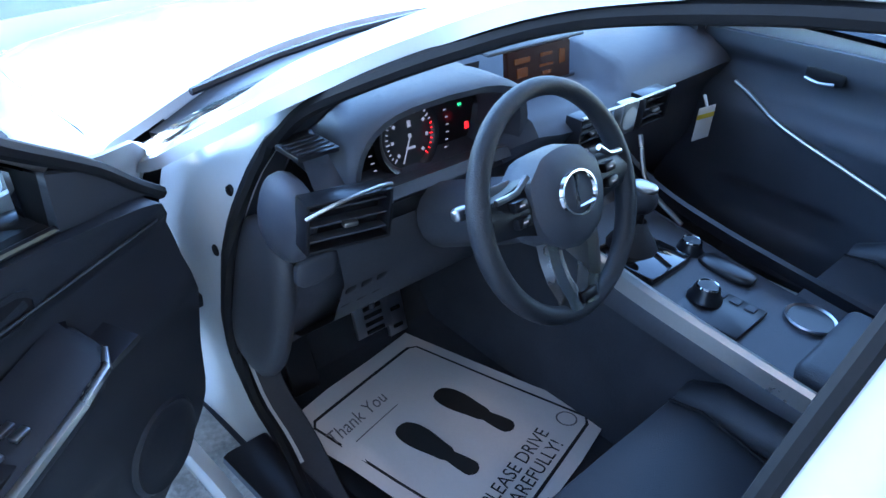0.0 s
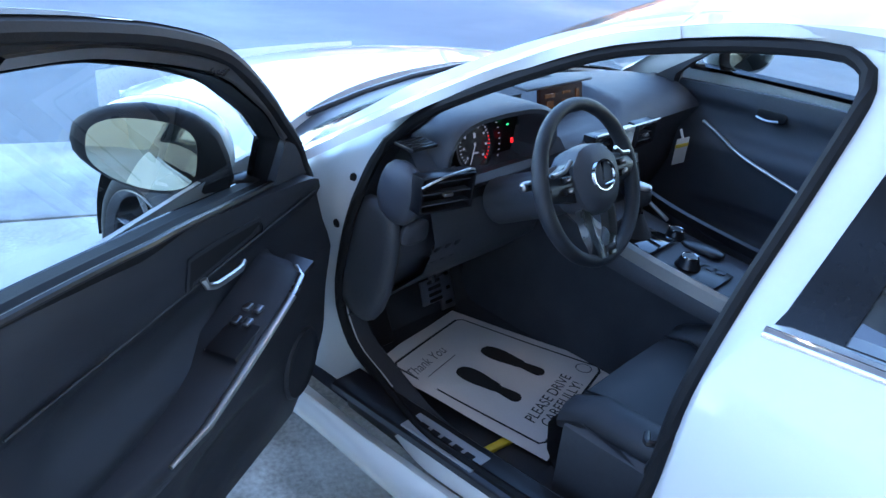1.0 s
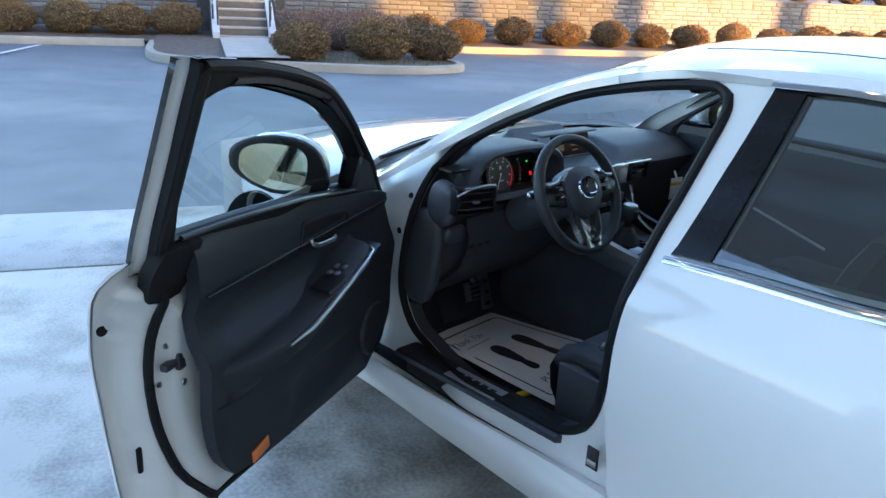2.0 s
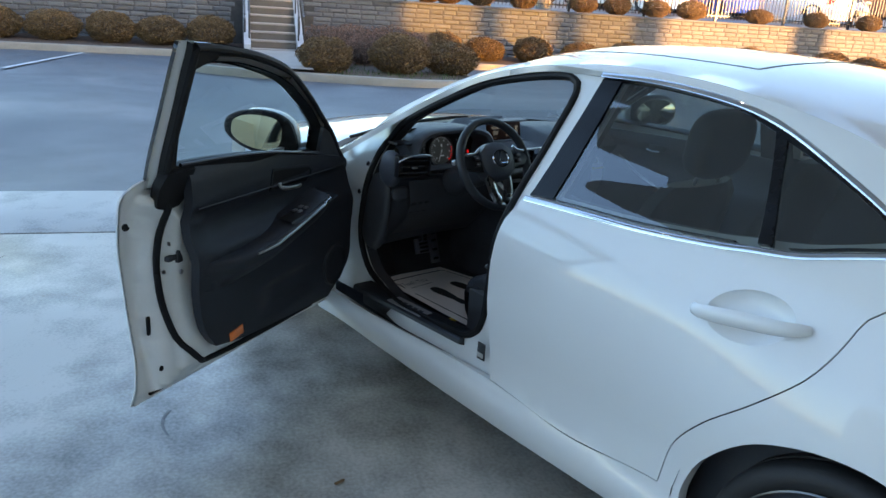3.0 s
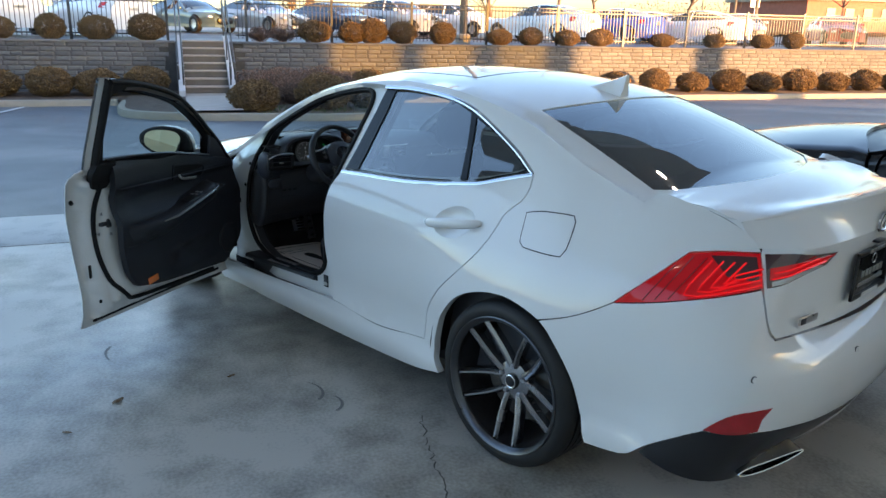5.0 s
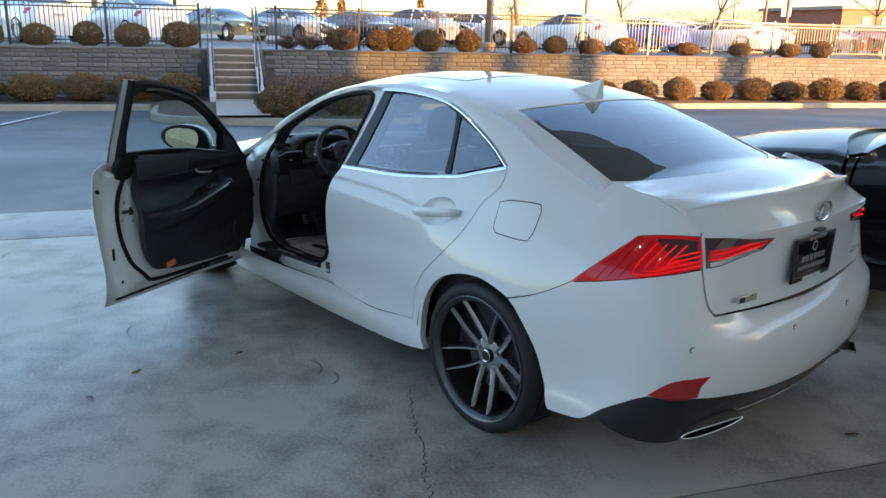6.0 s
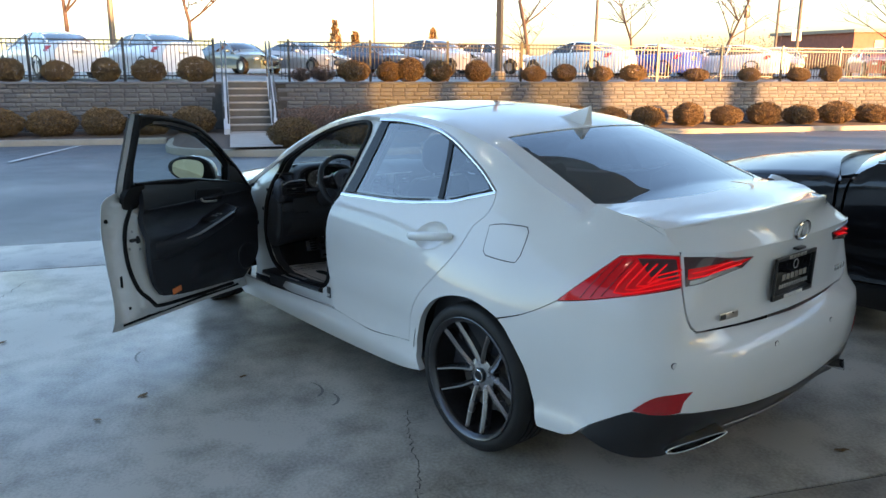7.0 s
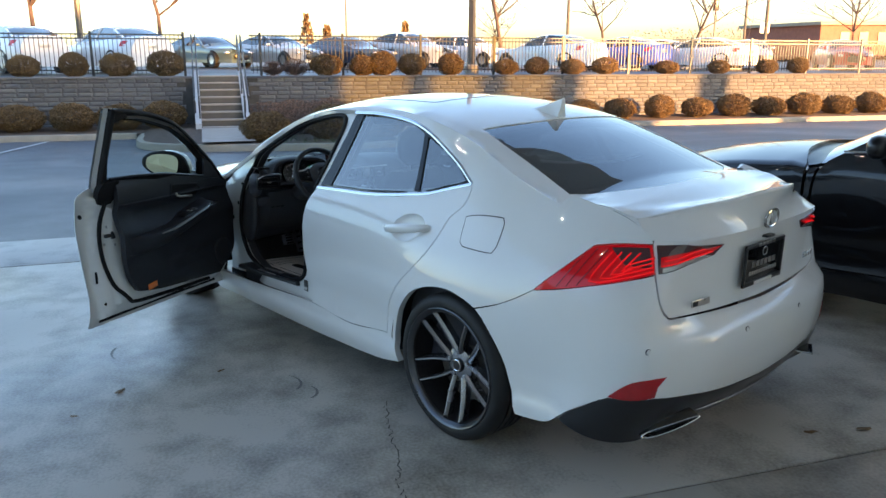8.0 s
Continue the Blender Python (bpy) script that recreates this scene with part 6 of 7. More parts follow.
ASPHALT = material("asphalt", (.060, .064, .072), .62, vary=.28, scale=.9, fine=45, bump=.55, bump_scale=160, rough_vary=.10)
CONCRETE = material("worn concrete floor", (.30, .295, .28), .48, vary=.20, scale=1.1, fine=16, bump=.12, bump_scale=60, rough_vary=.16)
def mottled(mat, dark, light, scale, gloss):
    """Adds broad pale and dark patches and fine speckle to a floor, with the gloss following them."""
    n, l = mat.node_tree.nodes, mat.node_tree.links
    b = n["Principled BSDF"]
    co = n.new("ShaderNodeTexCoord")
    t1, t2, t3 = (n.new("ShaderNodeTexNoise") for _ in range(3))
    for t, s_, d_, w_ in ((t1, scale, 8, .6), (t2, scale * 6, 10, .25), (t3, 70, 4, 0)):
        t.inputs["Scale"].default_value, t.inputs["Detail"].default_value, t.inputs["Distortion"].default_value = s_, d_, w_
        l.new(co.outputs["Object"], t.inputs["Vector"])
    m1, m2 = n.new("ShaderNodeMath"), n.new("ShaderNodeMath")
    m1.operation = m2.operation = "MULTIPLY_ADD"
    l.new(t2.outputs["Fac"], m1.inputs[0])
    m1.inputs[1].default_value = .55
    l.new(t1.outputs["Fac"], m1.inputs[2])
    l.new(t3.outputs["Fac"], m2.inputs[0])
    m2.inputs[1].default_value = .30
    l.new(m1.outputs[0], m2.inputs[2])
    r = n.new("ShaderNodeValToRGB")
    r.color_ramp.elements[0].position, r.color_ramp.elements[1].position = .70, 1.14
    r.color_ramp.elements[0].color, r.color_ramp.elements[1].color = (*dark, 1), (*light, 1)
    l.new(m2.outputs[0], r.inputs[0])
    l.new(r.outputs[0], b.inputs["Base Color"])
    g = n.new("ShaderNodeMapRange")
    g.inputs["From Min"].default_value, g.inputs["From Max"].default_value = .35, .65
    g.inputs["To Min"].default_value, g.inputs["To Max"].default_value = gloss
    l.new(t1.outputs["Fac"], g.inputs["Value"])
    l.new(g.outputs[0], b.inputs["Roughness"])


mottled(CONCRETE, (.13, .118, .10), (.46, .435, .39), .75, (.28, .62))
mottled(ASPHALT, (.040, .042, .047), (.088, .092, .100), .35, (.40, .62))
KERB = material("kerb concrete", (.27, .24, .19), .85, vary=.14, scale=3, fine=50, bump=.3, bump_scale=120)
BLOCK = material("split-face block", (.112, .114, .117), .9, vary=.16, scale=7, fine=70, bump=.9, bump_scale=60, random_obj=.5)
BLOCK_FAR = material("split-face block run", (.112, .114, .117), .9, vary=.16, scale=7, fine=70, bump=.9, bump_scale=60, island=.5)
JOINT = material("dark joints", (.06, .055, .05), .95, vary=.3)
MULCH = material("bark mulch", (.085, .055, .038), .95, vary=.5, scale=9, fine=70, bump=1.0, bump_scale=50)
WHITE_LINE = material("worn road paint", (.55, .56, .56), .7, vary=.22, scale=5, fine=60)
# treads pale, risers dark: the sky's light on the steps is in the colour
TREAD = material("stair tread concrete", (.36, .31, .26), .85, vary=.14, scale=4, fine=60, bump=.3)
STEP = material("stair concrete", (.13, .11, .09), .85, vary=.14, scale=4, fine=60, bump=.3)
CHEEK = material("painted concrete", (.42, .42, .42), .7, vary=.10, scale=4, fine=50, bump=.1)
METAL_BLACK = material("black painted metal", (.045, .043, .04), .38, vary=.2, fine=80, coat=.2)
BARK = material("tree bark", (.075, .052, .042), .9, vary=.3, scale=12, fine=60, bump=.6)
LEAF = material("clipped shrub leaves", (.135, .082, .030), .75, vary=.35, scale=5, fine=40, island=.4)
LEAF_DRY = material("bare twiggy shrub", (.15, .088, .062), .85, vary=.35, scale=5, fine=40, island=.6)
GRASS = material("green ground cover", (.06, .10, .03), .85, vary=.4, scale=8, fine=60, island=.6)
CEILING = material("white canopy soffit", (.78, .78, .76), .8, vary=.05, scale=1, fine=20)
BEIGE = material("beige render", (.66, .58, .46), .85, vary=.08, scale=1.5, fine=40, bump=.15)
POLE = material("bronze lamp pole", (.10, .085, .065), .5, vary=.2, scale=4)
FAR_WOOD = material("bare far woods", (.20, .10, .06), .95, vary=.4, scale=.4, fine=4, island=.7)
FIELD = material("dry grass field", (.24, .19, .10), .95, vary=.25, scale=.05, fine=2)
BRICK_FAR = material("red brick", (.26, .10, .07), .9, vary=.2, scale=2, fine=20)

# ground: one sheet to the horizon, with the fall of the lot and the raised upper lot
prof = [(-400, -.02), (EDGE_D - .02, -.02), (EDGE_D, -.001), (10, lot_z(10)), (KERB_D, lot_z(KERB_D)), (WALL_D + .15, lot_z(KERB_D)), (WALL_D + .2, UPPER - .02), (24, UPPER), (32, UPPER + .08), (60, UPPER + .1), (160, .8), (900, -6), (3000, -30)]
site_part("ground", loft([[Vector((d, a, z + LEAN * a * max(0, min(1, (d - EDGE_D) / (KERB_D - EDGE_D))) * (1 if abs(a) < 100 else 0))) for d, z in prof] for a in (-3000, -300, -60, -20, -5, 5, 20, 60, 300, 3000)]), ASPHALT, "dark grey asphalt lot falling gently to a kerb", "asphalt")
site_part("far_field", loft([[Vector((d, a, z)) for d, z in ((70, 1.16), (160, .84), (900, -5.9))] for a in (-600, 0, 600)]), FIELD, "dry winter grass field", "field")
floor = site_part("concrete_floor", box(-22, -5.404, -16, 18, -.12, 0, .004, 1), CONCRETE, "worn grey concrete floor with saw-cut joints", "floor")
for d0, d1 in ((-5.396, -1.006), (-.994, 3.37), (3.39, EDGE_D)):
    site_part("floor_slab", box(d0, d1, -16, 18, -.12, 0, .006, 2), CONCRETE, parent=floor)
site_part("joint_filler", joined(box(-5.404, -5.396, -16, 18, -.1, -.008), box(-1.004, -.996, -16, 18, -.1, -.008), box(3.37, 3.39, -16, 18, -.1, -.010)), JOINT, parent=floor)

# cracks in the slab
rng = random.Random(4)


def crack(points, name="floor_crack"):
    pts = []
    for i in range(len(points) - 1):
        a, b = Vector(points[i]), Vector(points[i + 1])
        for k in range(12):
            p = a.lerp(b, k / 12)
            pts.append(Vector((p.x + rng.uniform(-.012, .012), p.y + rng.uniform(-.012, .012), .0012)))
    w = [rng.uniform(.0012, .003) for _ in pts]
    rows = [[p + Vector((s * w[i], s * w[i] * .5, 0)) for i, p in enumerate(pts)] for s in (-1, 1)]
    part(name, loft(rows), JOINT, floor_cracks, angle=0)


floor_cracks = thing("floor_cracks", "hairline cracks in the concrete floor", "crack", kind="structure")
crack([(.47, .86), (.25, 1.0), (.02, 1.13), (-.10, 1.22), (-.24, 1.31), (-.6, 1.62)])
crack([(4.05, 1.75), (3.7, 2.0), (3.3, 2.1), (2.9, 2.6), (2.75, 2.95)])
crack([(-1.15, -1.0), (-1.7, -1.3), (-2.1, -1.9)])

# tyre scuffs and leaf litter on the floor
SCUFF = material("faint tyre scuff", (.16, .155, .15), .7, vary=.3, scale=9)
DRY_LEAF = material("dry leaf", (.16, .10, .05), .8, vary=.4)
for x, y, r, a0, a1 in ((.98, 1.12, .12, 3.4, 5.2), (.83, 1.10, .10, 3.2, 4.9), (1.9, 1.5, .16, .5, 1.7)):
    arc = [Vector((x + r * math.cos(a0 + (a1 - a0) * k / 10), y + r * .8 * math.sin(a0 + (a1 - a0) * k / 10), .0012)) for k in range(11)]
    part("scuff_mark", loft([[p for p in arc], [p + Vector((.012, .008, 0)) for p in arc]]), SCUFF, floor_cracks, angle=0)
for x, y, s in ((1.422, 1.764, .03), (1.28, 2.02, .02), (1.326, 1.28, .018), (-1.02, -.32, .03), (-1.16, -.52, .035), (.95, 2.5, .028), (2.0, 2.3, .03), (.35, 2.35, .02), (2.7, 2.15, .03)):
    pts = [Vector((s * math.cos(a) * (1 + .3 * rng.random()), s * .35 * math.sin(a) * (1 + .4 * rng.random()), .004 + .006 * rng.random())) for a in [2 * math.pi * k / 9 for k in range(9)]]
    lf = part("dry_leaf", turned(bm_of([Vector((0, 0, .012))] + pts, [(0, k + 1, (k + 1) % 9 + 1) for k in range(9)]), Matrix.Translation((x, y, .001)) @ Matrix.Rotation(rng.uniform(0, 6), 4, "Z")), DRY_LEAF)
    tagged(lf, "small dry brown leaf on the concrete floor", "leaf", "leaves on the floor")

# road paint
for a, da in ((4.9, .75),):
    p0, p1 = (12.9, 5.75), (17.0, 5.25)
    site_part("bay_line", bm_of([Vector((d, a_ + s * .05, lot_z(d) + .012)) for d, a_, s in ((p0[0], p0[1], -1), (p1[0], p1[1], -1), (p1[0], p1[1], 1), (p0[0], p0[1], 1))], [(0, 1, 2, 3)]), WHITE_LINE, "worn white parking bay line", "road marking", at=FAR)
for a in (-9.2, -12.0, -14.8, -17.6, -20.4):
    site_part("bay_line", bm_of([Vector((d, a_, lot_z(d) + .012)) for d, a_ in ((11.5, a + .35), (17.1, a - .05), (17.1, a + .05), (11.5, a + .45))], [(0, 1, 2, 3)]), WHITE_LINE, "worn white parking bay line", "road marking", at=FAR)

# kerbs: one along the bank and one round the island before the stairs
def kerb(name, pts, closed=False):
    path = [Vector(p) for p in pts]
    rows = []
    n = len(path)
    for i, p in enumerate(path):
        t = (path[min(i + 1, n - 1)] - path[max(i - 1, 0)]).normalized()
        nrm = Vector((-t.y, t.x))
        z = lot_z(p.x)
        rows.append([Vector((p.x + nrm.x * o, p.y + nrm.y * o, z + h)) for o, h in ((0, -.1), (0, .10), (.02, .14), (.15, .145), (.16, -.1))])
    return site_part(name, loft(rows), KERB, "pale concrete kerb", "kerb", angle=30, at=FAR)


ISLE = [Vector(q) for q in spline([(17.25, 3.2), (15.0, 3.15), (13.75, 2.85), (13.0, 2.0), (12.55, .6), (12.15, -.9), (12.35, -1.9), (12.95, -2.4), (14.4, -2.5), (17.25, -2.8)], .25)]
kerb("kerb_island", [tuple(q) for q in ISLE])
kerb("kerb_left", [(KERB_D, 60), (KERB_D, 20), (KERB_D, 3.3)])
kerb("kerb_right", [(KERB_D, -2.9), (KERB_D, -8), (KERB_D, -14), (KERB_D, -60)])
bed = [(KERB_D + .1, 60), (KERB_D + .1, 3.2)] + [(q.x + .1, q.y * .97) for q in ISLE[1:-1]] + [(KERB_D + .1, -2.8), (KERB_D + .1, -60)]
rows = [[Vector((d, a, lot_z(min(d, KERB_D)) + .11)) for d, a in bed], [Vector((max(d, WALL_D + .1), a, lot_z(KERB_D) + .16)) for d, a in bed]]
site_part("planting_bed", loft(rows), MULCH, "brown bark mulch bed along the wall", "mulch", at=FAR)
site_part("stair_walk", loft([[Vector((d, a, lot_z(min(d, KERB_D)) + .20)) for d in (12.78, 14, 16, 17.7)] for a in (.72, 1.76)]), TREAD, "concrete walk to the stairs", "path", at=FAR)

# stairs: eight risers between painted cheek walls, with black handrails
z0, z1, n = lot_z(KERB_D) + .04, UPPER + .02, 8
rise, run = (z1 - z0) / n, .27
stairs = thing("stairs", "concrete stairs up the bank between pale cheek walls", "stairs", kind="structure", at=FAR)
# the paler tread colour holds the light that falls from above
for k in range(n):
    part("stair_riser", box(17.63 + run * k, 20.3, .69, 1.75, z0 + rise * k - .02, z0 + rise * (k + 1) - .035, .004), STEP, stairs)
    part("stair_tread", box(17.59 + run * k, 17.64 + run * (k + 1), .70, 1.74, z0 + rise * (k + 1) - .038, z0 + rise * (k + 1), .010), TREAD, stairs, "concrete tread, coloured paler than its riser for the sky's light")
for a in (.54, 1.75):
    prof_ = [(17.45, z0), (17.45, z0 + .28), (19.95, z1 + .12), (20.3, z1 + .12), (20.3, z0)]
    part("cheek_wall", loft([[Vector((d, a + o, z)) for d, z in prof_] for o in (0, .15)], closed=True, caps=True), CHEEK, stairs, "pale painted cheek wall")
for a in (.66, 1.78):
    for off in (0, -.10 if a < 1 else .10):
        rail = spline([(17.5, a + off, z0 + .55), (17.42, a + off, z0 + .95), (17.6, a + off, z0 + 1.0), (19.9, a + off, z1 + .98), (20.15, a + off, z1 + .98), (20.25, a + off, z1 + .6)], .15)
        part("handrail", tube(rail, .022, 8), METAL_BLACK, stairs, "black tube handrail")
    for d in (17.7, 18.8, 19.95):
        t = (d - 17.6) / (19.9 - 17.6)
        zz = z0 + (z1 - z0) * max(0, min(1, t))
        part("rail_post", tube([(d, a, zz), (d, a, zz + 1.0)], .02, 8), METAL_BLACK, stairs)

# retaining wall: courses of split-face blocks over a dark core
wall = site_part("retaining_wall", joined(box(WALL_D + .03, WALL_D + .3, 1.91, 60, -.8, UPPER - .06), box(WALL_D + .03, WALL_D + .3, -60, .53, -.8, UPPER - .06)), JOINT, "grey split-face block retaining wall, sunlit along one end", "wall", at=FAR)
site_part("wall_cap", joined(box(WALL_D - .05, WALL_D + .32, 1.93, 60, UPPER - .06, UPPER, .012), box(WALL_D - .05, WALL_D + .32, -60, .52, UPPER - .06, UPPER, .012)), BLOCK_FAR, parent=wall)
site_part("wall_end", joined(box(WALL_D, 20.4, 1.905, 1.93, -.6, UPPER - .02), box(WALL_D, 20.4, .515, .535, -.6, UPPER - .02)), BLOCK_FAR, parent=wall)


def block_mesh(name, w, h, seed):
    r = random.Random(seed)
    j = lambda: r.uniform(-.012, .012)
    v = [Vector((0.05, -w / 2, -h / 2)), Vector((.05, w / 2, -h / 2)), Vector((.05, w / 2, h / 2)), Vector((.05, -w / 2, h / 2)),
         Vector((.012, -w / 2, -h / 2)), Vector((.012, w / 2, -h / 2)), Vector((.012, w / 2, h / 2)), Vector((.012, -w / 2, h / 2)),
         Vector((-.006 + j() * .4, -w * .38, -h * .3)), Vector((-.006 + j() * .4, w * .36, -h * .32)), Vector((-.006 + j() * .4, w * .39, h * .3)), Vector((-.006 + j() * .4, -w * .36, h * .33)), Vector((-.010 + j() * .4, w * .05, 0))]
    f = [(0, 1, 5, 4), (1, 2, 6, 5), (2, 3, 7, 6), (3, 0, 4, 7), (4, 5, 9, 8), (5, 6, 10, 9), (6, 7, 11, 10), (7, 4, 8, 11), (8, 9, 12), (9, 10, 12), (10, 11, 12), (11, 8, 12)]
    return v, f


COURSE, BLOCK_W = .118, .38
kinds = []
for i in range(6):
    v, f = block_mesh("block", BLOCK_W * (.94, .97, .72, .97, 1.2, .97)[i] - .012, COURSE - .012, i)
    me = bpy.data.meshes.new("block")
    me.from_pydata(v, [], f)
    me.materials.append(BLOCK)
    kinds.append((me, v, f, BLOCK_W * (.94, .97, .72, .97, 1.2, .97)[i]))
far_v, far_f = [], []
rb = random.Random(9)
for c in range(14):
    z = lot_z(KERB_D) - .02 + COURSE * (c + .5)
    if z > UPPER - .07:
        continue
    for lo, hi in ((1.94, 34.0), (-38.0, .51)):
        a = lo - rb.random() * .3
        while a < hi:
            me, v, f, w = kinds[rb.randrange(6)]
            mid = a + w / 2
            if mid - w / 2 >= lo - .001 and mid + w / 2 <= hi:
                if 1.9 < mid < 4.2 or -2.4 < mid < .6 or (-15.0 < mid < -12.8):
                    ob = new("block", me)
                    ob.parent = wall
                    ob.location = (WALL_D, mid, z)
                else:
                    k = len(far_v)
                    far_v += [q + Vector((WALL_D, mid, z)) for q in v]
                    far_f += [tuple(i + k for i in g) for g in f]
            a += w
me = bpy.data.meshes.new("block_courses")
me.from_pydata(far_v, [], far_f)
ob = part("block_courses", me, BLOCK_FAR, wall)
ob["kind"] = "stuff"

# fence on the wall
fence = thing("fence", "black metal picket fence on top of the retaining wall", "fence", at=FAR)
for lo, hi in ((2.1, 31.0), (-36.0, .30)):
    for zr in (UPPER + .13, UPPER + .98, UPPER + 1.09):
        part("fence_rail", box(20.42, 20.45, lo, hi, zr, zr + .035, .004, 1), METAL_BLACK, fence)
    a = lo
    while a < hi + .01:
        part("fence_post", box(20.40, 20.47, a - .035, a + .035, UPPER - .02, UPPER + 1.19, .006, 1), METAL_BLACK, fence)
        a += 2.4
    bars = []
    a = lo + .115
    while a < hi:
        bars.append(box(20.425, 20.445, a - .009, a + .009, UPPER + .06, UPPER + 1.14))
        a += .115
    pk = part("picket", joined(*bars), METAL_BLACK, fence)
    pk["kind"] = "stuff"


# shrubs
def shrub_mesh(name, mat, seed, leaves=9000, size=.020, twigs=30, flat=.85):
    r = random.Random(seed)
    verts, faces = [], []
    for _ in range(leaves):
        while True:
            p = Vector((r.uniform(-1, 1), r.uniform(-1, 1), r.uniform(-1, 1)))
            if .35 < p.length < 1:
                break
        p = p.normalized() * (p.length ** .35)
        p *= 1 + .15 * noise.noise(p * 2.6 + Vector((seed, 0, 0)))
        p = Vector((p.x * .5, p.y * .5, p.z * .5 * flat + .42))
        n = Vector((r.gauss(0, 1), r.gauss(0, 1), r.gauss(0, 1))).normalized()
        u = n.orthogonal().normalized()
        w = n.cross(u)
        s = size * r.uniform(.6, 1.5)
        k = len(verts)
        verts += [p - u * s, p + w * s * .6, p + u * s, p - w * s * .6 + n * s * .3]
        faces.append((k, k + 1, k + 2, k + 3))
    me = bpy.data.meshes.new(name)
    me.from_pydata(verts, [], faces)
    me.materials.append(mat)
    tw = []
    for _ in range(twigs):
        a, e = r.uniform(0, 6.28), r.uniform(.5, 1.45)
        d = Vector((math.cos(a) * math.cos(e), math.sin(a) * math.cos(e), math.sin(e)))
        tw.append(tube([Vector((0, 0, 0)), d * .3 + Vector((r.uniform(-.04, .04), 0, .02)), d * r.uniform(.55, .85)], [.012, .008, .004], 4))
    return me, joined(*tw)


def shrub(name, label, mat, seed, **kw):
    me, tw = shrub_mesh("leaves", mat, seed, **kw)
    root = thing(name, label, "shrub", "shrubs along the wall")
    part("foliage", me, mat, root)
    part("twig_mass", tw, BARK, root)
    return root


protos = [shrub("shrub", "clipped round brown-green winter shrub in the mulch bed", LEAF, s) for s in (1, 2, 3)]
bare = [shrub("bare_shrub", "loose twiggy winter shrub with few leaves", LEAF_DRY, 7, leaves=2600, size=.016, twigs=260, flat=.9)]
spots = []
for a in (8.5, 7.3, 6.1, 4.88, 3.77, 2.66, -10.68, -12.07, -13.45, -14.85, -16.2, -17.6, -19.0, -20.4, -21.8):
    spots.append((18.5, a, lot_z(KERB_D) + .11, 1.08 if a > 0 else 1.05))
for a in (7.3, 6.13, 4.93, 3.83, 2.60, -1.84, -2.9, -3.5, -4.41, -5.64, -7.46, -8.51, -9.75, -10.9, -13.2, -15.23, -17.19, -18.5):
    spots.append((20.0, a, UPPER - .02, (.88 if a > -6 else .74) + .08 * math.sin(a * 5)))
for a, d in ((.46, 13.4), (-.96, 13.6), (-2.05, 13.9), (-2.99, 18.3), (-4.14, 18.4), (-5.47, 18.4), (-6.85, 18.4), (-8.16, 18.4), (-9.4, 18.4)):
    spots.append((d, a, lot_z(min(d, KERB_D)) + .11, 1.08 if d < 17 else 1.0))
for i, (d, a, z, s) in enumerate(spots):
    src = protos[i % 3]
    up = .86 if z > .5 and a > -6 else .76
    m = FAR @ Matrix.Translation((d, a, z)) @ Matrix.Rotation(i * 2.4, 4, "Z") @ Matrix.Diagonal((s * (1 + .1 * math.sin(i * 7)), s * (1 + .1 * math.cos(i * 5)), s * (up + .06 * math.sin(i * 3)), 1))
    c = copy_thing(src, Matrix.Identity(4))
    c.matrix_basis = m
for d, a, s in ((14.6, .25, 1.0), (15.2, -.5, 1.2), (15.3, -1.4, 1.25), (16.0, .1, 1.25), (16.4, -.9, 1.35), (16.6, -1.8, 1.35), (17.5, -.3, 1.4), (17.7, -1.2, 1.4), (18.3, .1, 1.3), (18.5, -1.7, 1.45), (18.5, -.7, 1.4), (18.5, -2.5, 1.2), (20.1, -.3, .8), (20.1, -.95, .95)):
    c = copy_thing(bare[0], Matrix.Identity(4))
    c.matrix_basis = FAR @ Matrix.Translation((d, a, (lot_z(min(d, KERB_D)) + .11) if d < 19 else UPPER - .02)) @ Matrix.Rotation(a * 3, 4, "Z") @ Matrix.Diagonal((s * .78, s * .78, s * .62, 1))
for p in protos + bare:
    for o in (*p.children_recursive, p):
        bpy.data.objects.remove(o)
# green tufts in the island
vt, ft = [], []
for _ in range(900):
    d, a = rng.uniform(12.7, 15.0), rng.uniform(-2.1, .5)
    z = lot_z(d) + .11
    u = Vector((rng.uniform(-.03, .03), rng.uniform(-.03, .03), 0))
    k = len(vt)
    vt += [Vector((d, a, z)), Vector((d, a, z)) + u * .5, Vector((d, a, z)) + u + Vector((0, 0, rng.uniform(.04, .12)))]
    ft.append((k, k + 1, k + 2))
me = bpy.data.meshes.new("ground_cover")
me.from_pydata(vt, [], ft)
g = part("ground_cover", me, GRASS)
g.matrix_basis = FAR
tagged(g, "sparse green ground cover in the island bed", "ground cover", kind="stuff")


# parked cars: closed sedans and tall wagons, by the same skin at other sizes
LAMP_FAR = material("tail lamp red", (.55, .006, .008), .15, vary=.1, coat=1)
HEAD = material("headlamp", (.6, .6, .6), .1, vary=.1, coat=1, metal=.5)
WINDOW = material("dark car window", (.012, .014, .016), .03, vary=.2, coat=1)


